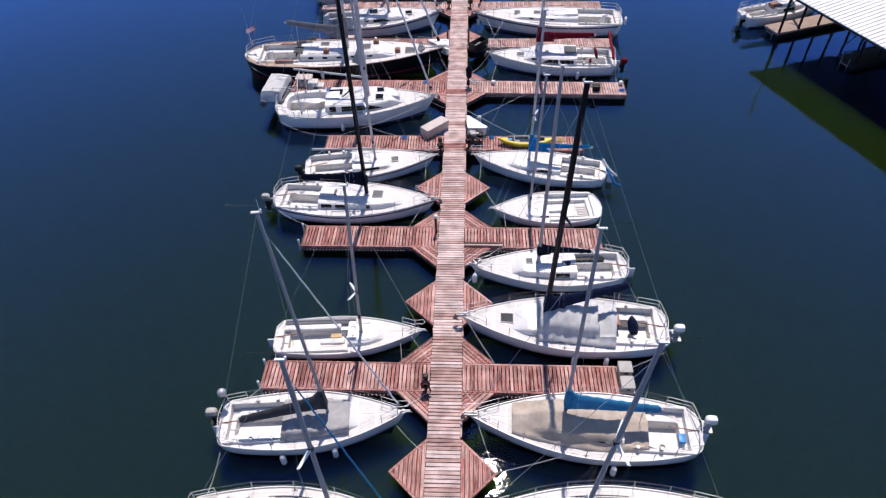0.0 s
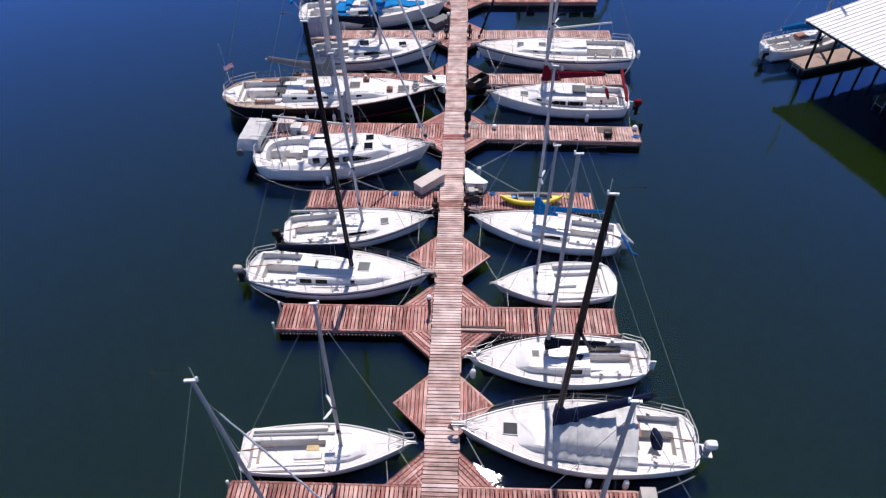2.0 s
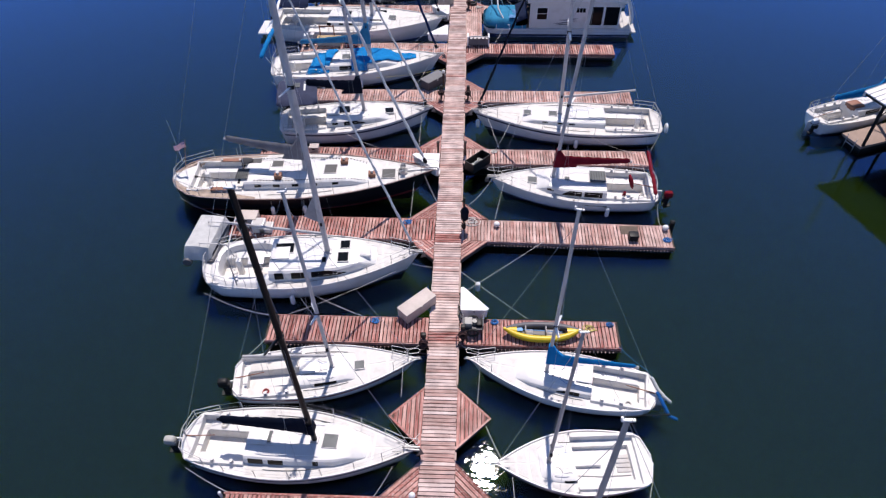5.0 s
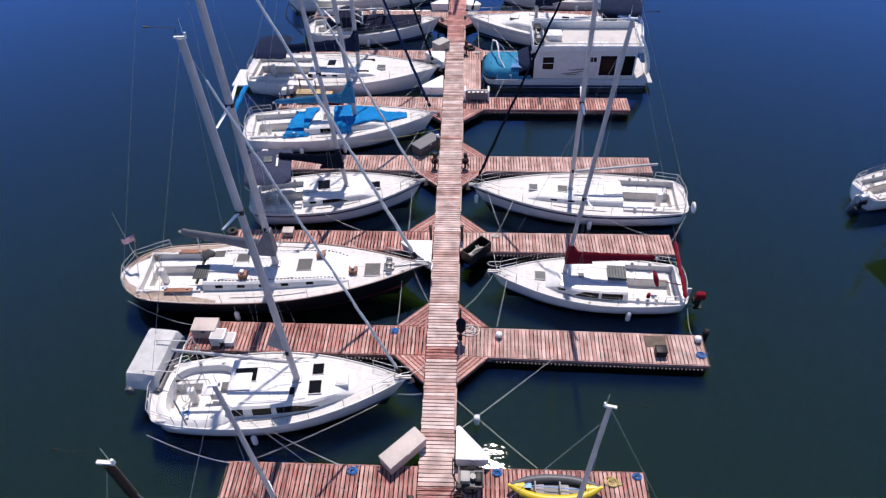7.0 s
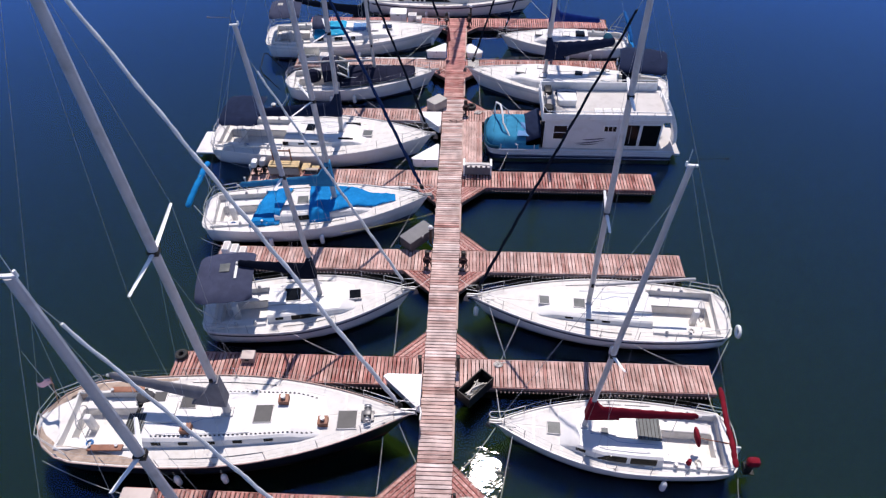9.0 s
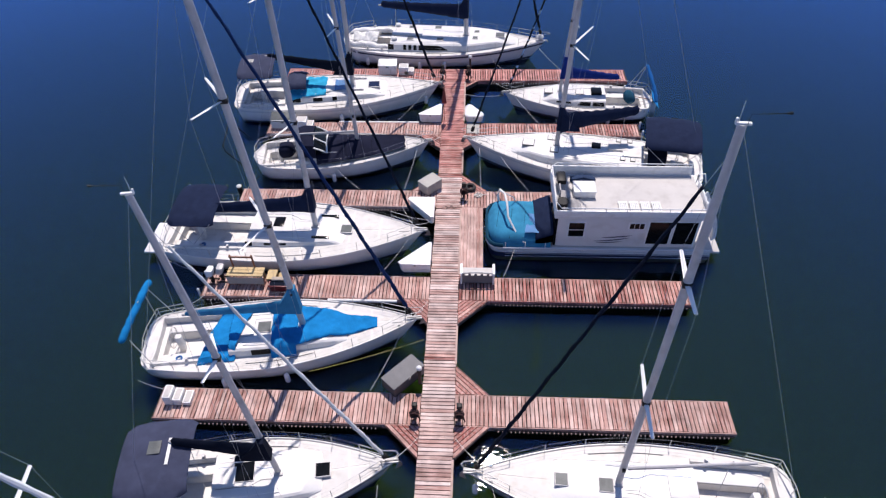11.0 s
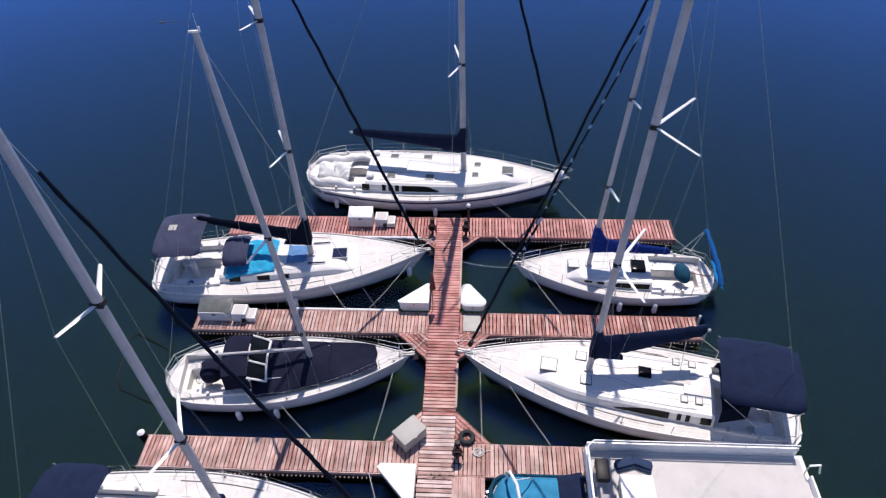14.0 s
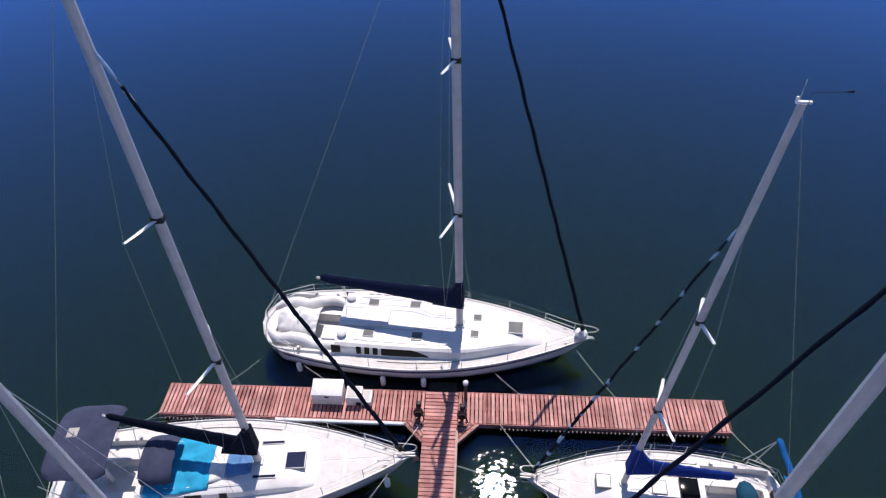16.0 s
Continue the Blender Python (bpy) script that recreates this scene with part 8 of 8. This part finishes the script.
for xa, xb, y in ((-6.6, -2.0, 68.50), (-6.2, -1.3, 73.04), (-5.0, -2.0, 55.02)):
    bp_ = thing("dock_bumper", Matrix.Translation(((xa + xb) / 2, y, 0.36)), "white vinyl bumper strip along the finger dock edge", "bumper", "dock bumpers")
    part("strip", Shape().tube([((xa - xb) / 2, 0, 0), ((xb - xa) / 2, 0, 0)], 0.07, 8), BOX_WHITE, bp_)
for nm, side in (("b", -1), ("a", -1), ("i", 1), ("g", -1)):
    f_ = [f for f in FINGERS if f[0] == nm][0]
    xe = side * ((f_[3] if side < 0 else f_[4]) + 0.07)
    for yy in (f_[1] + 0.15, f_[2] - 0.15):
        pg = thing("piling_guide", Matrix.Translation((xe, yy, 0)), "short grey post at a finger dock end", "post", "finger end posts")
        part("post", Shape().tube([(0, 0, -0.3), (0, 0, 0.62)], 0.05, 8), GREYSIDE, pg)
        part("cap", Shape().ball((0, 0, 0.63), 0.06, 8, 5), BOX_WHITE, pg)

for x, y, top_m, lb in ((-10.78, 62.30, BOX_WHITE, "round dark piling with a white cap at a finger dock end"), (10.76, 38.44, BLACK, "round black piling at a finger dock end")):
    pl = thing("piling", Matrix.Translation((x, y, 0)), lb, "piling", "dock pilings")
    part("shaft", Shape().tube([(0, 0, -0.5), (0, 0, 0.60)], 0.13, 14), BLACK, pl)
    part("cap", Shape().loft([[(q_ * math.cos(a), q_ * math.sin(a), z) for a in [k * math.pi / 7 for k in range(14)]] for z, q_ in ((0.60, 0.135), (0.64, 0.135), (0.70, 0.06))]), top_m, pl)

# the side deck beside the house boat
sd_ = thing("side_deck", Matrix.Translation((0, 0, 0)), "narrow side deck of worn lengthwise boards beside the walkway", "dock", kind="structure")
part("frame", Shape().box(0.66, 1.70, 56.5, 61.1, 0.16, 0.38), FRAME_WOOD, sd_)
for k in range(7):
    part("board", Shape().box(0.655 + 0.15 * k, 0.655 + 0.15 * k + 0.138, 56.48, 61.1, 0.385, 0.42 + rng.uniform(-0.003, 0.003)), FINGER_WORN, sd_, smooth=0)

hf = thing("hanging_fender", Matrix.Translation((1.42, 34.36, 0.235)), "white vinyl fender tied on a crossing dock line", "fender")
part("body", Shape().loft([[(q_ * math.cos(a), q_ * math.sin(a), z) for a in [k * math.pi / 5 for k in range(10)]] for z, q_ in ((-0.25, 0.03), (-0.22, 0.10), (0.22, 0.11), (0.28, 0.04))]), BOX_WHITE, hf)
part("eye", Shape().tube([(0, 0, 0.2), (0, 0, 0.30)], 0.02, 6), ROPE, hf)

# ---- mooring lines ----
for a, b_, sag, m_ in (
    ((-1.9, 14.0, 0.95), (-0.62, 15.2, 0.44), 0.1, ROPE), ((-1.7, 13.4, 0.95), (-0.62, 12.6, 0.44), 0.15, ROPE), ((-8.0, 14.0, 0.85), (-7.2, 15.25, 0.45), 0.1, ROPE), ((-7.9, 12.3, 0.8), (-8.1, 9.9, 0.8), 0.3, ROPE),
    ((1.2, 13.7, 0.95), (1.75, 12.2, 0.45), 0.1, ROPE), ((1.8, 11.93, 0.44), (4.6, 12.55, 0.85), 0.05, ROPE), ((9.0, 14.4, 0.85), (6.7, 15.3, 0.45), 0.2, ROPE), ((1.3, 14.2, 0.95), (0.66, 15.4, 0.44), 0.1, ROPE),
    ((-1.5, 17.7, 0.7), (-0.62, 16.6, 0.44), 0.1, ROPE), ((-1.9, 17.3, 0.7), (-1.8, 16.6, 0.44), 0.05, ROPE), ((-7.0, 16.9, 0.6), (-6.9, 16.5, 0.44), 0.03, ROPE),
    ((0.9, 18.1, 1.0), (1.9, 16.6, 0.45), 0.08, ROPE), ((1.0, 18.6, 1.0), (0.64, 19.4, 0.45), 0.08, ROPE_BLUE), ((8.6, 16.9, 0.9), (6.9, 16.3, 0.5), 0.1, ROPE),
    ((1.3, 21.4, 1.0), (0.64, 20.6, 0.45), 0.08, ROPE), ((1.6, 22.1, 0.95), (2.3, 23.2, 0.44), 0.08, ROPE), ((7.9, 22.6, 0.85), (7.1, 23.3, 0.45), 0.08, ROPE),
    ((-1.5, 25.4, 1.05), (-2.1, 24.6, 0.45), 0.06, ROPE), ((-8.6, 25.2, 0.9), (-7.1, 24.6, 0.45), 0.12, ROPE), ((-1.1, 26.2, 1.05), (-0.7, 27.0, 0.45), 0.08, ROPE),
    ((2.3, 25.9, 0.6), (1.7, 27.4, 0.44), 0.1, ROPE), ((2.6, 25.4, 0.55), (2.65, 24.65, 0.44), 0.03, ROPE), ((7.4, 25.5, 0.5), (7.1, 24.6, 0.44), 0.04, ROPE),
    ((-1.5, 30.3, 0.85), (-0.68, 31.2, 0.45), 0.1, ROPE), ((-1.5, 29.6, 0.85), (-1.5, 28.5, 0.45), 0.06, ROPE), ((-7.9, 29.8, 0.75), (-7.3, 31.1, 0.45), 0.1, ROPE), ((1.6, 30.3, 0.85), (0.7, 31.0, 0.45), 0.08, ROPE), ((1.5, 29.8, 0.85), (1.4, 28.3, 0.45), 0.1, ROPE), ((8.1, 29.7, 0.7), (7.1, 31.1, 0.45), 0.1, ROPE_BLUE),
    ((-1.6, 35.3, 1.25), (-0.66, 36.6, 0.45), 0.1, ROPE), ((-1.5, 34.8, 1.2), (-0.66, 35.3, 0.45), 0.05, ROPE), ((-2.2, 34.4, 1.1), (-6.6, 32.4, 0.45), 0.12, ROPE), ((-6.5, 33.6, 1.0), (-3.4, 32.35, 0.45), 0.15, ROPE), ((-10.3, 33.0, 1.0), (-7.2, 32.3, 0.45), 0.3, ROPE), ((-10.4, 35.8, 1.0), (-9.8, 37.2, 0.45), 0.1, ROPE),
    ((0.66, 33.72, 0.45), (4.5, 37.1, 0.45), 0.04, ROPE), ((0.66, 35.05, 0.45), (3.5, 32.42, 0.45), 0.04, ROPE),
    ((-1.3, 40.9, 1.3), (-0.66, 39.9, 0.45), 0.1, ROPE), ((-1.8, 40.4, 1.25), (-1.9, 38.7, 0.45), 0.1, ROPE), ((-13.4, 39.2, 1.0), (-10.5, 38.4, 0.45), 0.3, ROPE), ((-1.4, 41.7, 1.3), (-0.7, 43.0, 0.45), 0.1, ROPE),
    ((2.7, 40.7, 1.0), (2.25, 38.6, 0.46), 0.04, ROPE), ((2.3, 41.4, 1.0), (2.2, 43.0, 0.45), 0.05, ROPE), ((2.1, 41.0, 1.0), (0.66, 39.4, 0.45), 0.3, ROPE), ((10.2, 39.5, 0.8), (10.3, 38.2, 0.45), 0.35, ROPE), ((10.1, 42.0, 0.8), (10.2, 43.1, 0.45), 0.1, ROPE),
    ((-1.8, 46.5, 1.1), (-1.85, 44.4, 0.45), 0.05, ROPE), ((-1.5, 47.3, 1.1), (-0.66, 48.6, 0.45), 0.1, ROPE), ((-9.3, 44.5, 0.9), (-8.6, 44.3, 0.45), 0.04, ROPE), ((-6.0, 45.0, 0.95), (-4.0, 44.3, 0.45), 0.1, ROPE),
    ((1.9, 46.8, 1.1), (2.6, 44.4, 0.45), 0.05, ROPE), ((3.2, 46.0, 1.05), (2.4, 44.3, 0.45), 0.08, ROPE), ((1.5, 47.4, 1.1), (0.7, 48.6, 0.45), 0.08, ROPE), ((7.6, 44.9, 0.95), (10.0, 44.1, 0.45), 0.12, ROPE), ((11.4, 45.2, 0.9), (10.5, 43.8, 0.45), 0.1, ROPE),
    ((-0.72, 52.94, 0.46), (-4.93, 51.0, 0.9), 0.10, ROPE_YELLOW), ((-1.6, 52.6, 1.15), (-2.6, 50.5, 0.45), 0.1, ROPE), ((-1.3, 53.4, 1.2), (-0.7, 54.9, 0.45), 0.08, ROPE), ((-11.6, 53.2, 1.0), (-10.4, 55.1, 0.45), 0.12, ROPE), ((-11.4, 50.4, 0.9), (-10.3, 50.3, 0.45), 0.1, ROPE),
    ((-1.7, 58.0, 1.2), (-2.9, 56.5, 0.45), 0.1, ROPE), ((-1.5, 58.9, 1.2), (-2.3, 61.1, 0.45), 0.1, ROPE), ((-12.6, 56.8, 0.9), (-10.4, 56.3, 0.45), 0.2, ROPE), ((1.9, 59.6, 0.7), (1.4, 59.4, 0.44), 0.02, ROPE), ((3.2, 58.2, 0.68), (2.6, 56.5, 0.45), 0.05, ROPE),
    ((-1.8, 64.8, 1.1), (-2.3, 62.4, 0.45), 0.05, ROPE), ((-1.6, 65.5, 1.1), (-0.7, 67.0, 0.45), 0.1, ROPE), ((-10.0, 63.0, 0.85), (-10.4, 62.2, 0.45), 0.06, ROPE), ((-6.0, 63.6, 0.9), (-4.6, 62.4, 0.45), 0.1, ROPE), ((1.5, 65.0, 1.2), (1.6, 62.4, 0.45), 0.05, ROPE), ((1.6, 65.5, 1.2), (1.0, 67.2, 0.45), 0.1, ROPE), ((2.6, 64.4, 1.1), (4.0, 62.4, 0.45), 0.06, ROPE), ((12.0, 65.0, 1.0), (10.4, 67.3, 0.45), 0.12, ROPE),
    ((-1.6, 70.6, 1.25), (-3.3, 68.45, 0.45), 0.1, ROPE), ((-5.0, 69.2, 1.1), (-4.2, 68.45, 0.45), 0.06, ROPE), ((-1.4, 71.3, 1.25), (-0.7, 73.1, 0.45), 0.08, ROPE), ((-12.2, 71.3, 1.0), (-10.6, 73.2, 0.45), 0.12, ROPE), ((3.3, 70.6, 1.0), (0.68, 71.4, 0.45), 0.15, ROPE), ((3.4, 71.0, 1.0), (2.2, 73.1, 0.45), 0.06, ROPE), ((3.6, 70.4, 0.95), (4.9, 68.4, 0.45), 0.08, ROPE), ((11.4, 71.4, 0.85), (10.5, 73.2, 0.45), 0.08, ROPE),
    ((-7.2, 75.2, 1.1), (-8.6, 74.4, 0.45), 0.06, ROPE), ((-5.4, 75.0, 1.1), (-4.0, 74.45, 0.45), 0.05, ROPE), ((5.2, 76.0, 1.2), (6.6, 74.4, 0.45), 0.06, ROPE), ((2.0, 74.9, 1.1), (3.0, 74.4, 0.45), 0.04, ROPE),
):
    mooring(a, b_, sag, m_)


# ---- deck boards, last ----
def board_mesh(name, a, b, t, material, along_x=True):
    """A board of length a and width b with slightly rounded upper edges."""
    e = 0.006
    x, y = (a / 2, b / 2) if along_x else (b / 2, a / 2)
    vs = [(-x, -y, -t), (x, -y, -t), (x, y, -t), (-x, y, -t), (-x, -y, -e), (x, -y, -e), (x, y, -e), (-x, y, -e), (-x + e, -y + e, 0), (x - e, -y + e, 0), (x - e, y - e, 0), (-x + e, y - e, 0)]
    fs = [(3, 2, 1, 0)] + [(i, (i + 1) % 4, 4 + (i + 1) % 4, 4 + i) for i in range(4)] + [(4 + i, 4 + (i + 1) % 4, 8 + (i + 1) % 4, 8 + i) for i in range(4)] + [(8, 9, 10, 11)]
    me = bpy.data.meshes.new(name)
    me.from_pydata(vs, [], fs)
    me.materials.append(material)
    return me


def lay(mesh, parent, x, y, z, turn=0.0):
    ob = new("board", mesh)
    ob.parent = parent
    ob.location = (x, y, z)
    ob.rotation_euler = (rng.gauss(0, 0.006), rng.gauss(0, 0.006), turn + rng.gauss(0, 0.007))
    return ob


walk_meshes = [board_mesh("walk_board", 2 * HALF + d, STEP - g, 0.035, WALK_PLANK) for d, g in ((0.0, 0.026), (0.02, 0.034), (-0.015, 0.022))]
new_meshes = [board_mesh("walk_board", 2 * HALF + d, STEP - g, 0.035, WALK_NEW) for d, g in ((0.0, 0.022), (0.02, 0.030))]
red_meshes = [board_mesh("walk_board", 2 * HALF + d, STEP - g, 0.035, WALK_RED) for d, g in ((0.0, 0.026), (0.02, 0.034))]
RED_RUNS = ((31.0, 31.75), (37.0, 37.6), (52.0, 52.3), (63.4, 66.8))
y = WALK_Y0 + STEP / 2
while y < WALK_Y1:
    z = DECK_Z + rng.uniform(-0.004, 0.005)
    if 22.5 < y < 66.8:
        lay(rng.choice(red_meshes if any(a < y < b for a, b in RED_RUNS) else walk_meshes), walkway, rng.uniform(-0.012, 0.012), y, z)
    elif y >= 66.8:
        lay(rng.choice(new_meshes), walkway, rng.uniform(-0.01, 0.01), y, z)
    else:
        lay(rng.choice(walk_meshes), walkway_near, rng.uniform(-0.012, 0.012), y - WALK_Y0, z)
    y += STEP

for nm, y0, y1, xl, xr, gs, ml, mr in FINGERS:
    for side, reach, m_ in ((-1, xl, ml), (1, xr, mr)):
        f = finger_obs[nm, side]
        hw = (y1 - y0) / 2
        slit = 0.010 if m_ is FINGER_WORN else 0.0
        ms = [board_mesh("finger_board", y1 - y0 - d - (0.082 if nm in "ab" else 0.0), STEP - g + slit, 0.035, m_, False) for d, g in ((0.080, 0.036), (0.088, 0.046), (0.076, 0.030))]
        x = STEP / 2 + 0.012
        while x < reach - HALF - 0.02:
            lay(rng.choice(ms), f, side * x, rng.uniform(-0.003, 0.003), DECK_Z + rng.uniform(-0.005, 0.005))
            x += STEP
        for key in gs:
            if (key[0] == "l") != (side < 0):
                continue
            sy = -1 if key[1] == "n" else 1
            q = thing("gusset", Matrix.Translation((side * HALF, (y1 if sy > 0 else y0), 0)), "triangular timber corner brace deck with diagonal red boards", "dock", "dock corner gussets", "structure")
            leg = 0.85 if nm == "j" else GUSSET
            part("frame", Shape().prism([(side * a, sy * c) for a, c in ((0.03, 0.02), (leg - 0.06, 0.02), (0.03, leg - 0.06))], 0.16, 0.38), FRAME_WOOD, q, smooth=0)
            c, st = 0.03, 0.21
            while c < leg:
                d = min(c + st - 0.040, leg)
                zz = DECK_Z + rng.uniform(-0.004, 0.004)
                pts = [(c, 0.015), (d, 0.015), (0.015, d), (0.015, c)]
                part("board", Shape().prism([(side * a, sy * e) for a, e in pts], zz - 0.035, zz), GUSSET_PLANK, q, smooth=0)
                c += st
for yc in DIAMONDS:
    for side in (-1, 1):
        q = thing("gusset", Matrix.Translation((side * HALF, yc, 0)), "triangular timber side deck of reddish boards on the walkway", "dock", "dock side triangles", "structure")
        part("frame", Shape().prism([(0, -GUSSET + 0.05), (side * (GUSSET - 0.05), 0), (0, GUSSET - 0.05)], 0.16, 0.38), FRAME_WOOD, q, smooth=0)
        x = 0.015
        while x < GUSSET - 0.05:
            d = min(x + STEP - 0.036, GUSSET)
            zz = DECK_Z + rng.uniform(-0.004, 0.004)
            if GUSSET - d > 0.14:
                part("board", Shape().prism([(side * x, -(GUSSET - x - 0.12)), (side * d, -(GUSSET - d - 0.12)), (side * d, GUSSET - d - 0.12), (side * x, GUSSET - x - 0.12)], zz - 0.035, zz), FINGER_PLANK, q, smooth=0)
            x += STEP
        for sg in (1, -1):
            part("rim_board", Shape().prism([(0, sg * GUSSET), (side * GUSSET, 0), (side * (GUSSET - 0.11), 0), (0, sg * (GUSSET - 0.11))], DECK_Z - 0.035, DECK_Z + 0.002), GUSSET_PLANK, q, smooth=0)
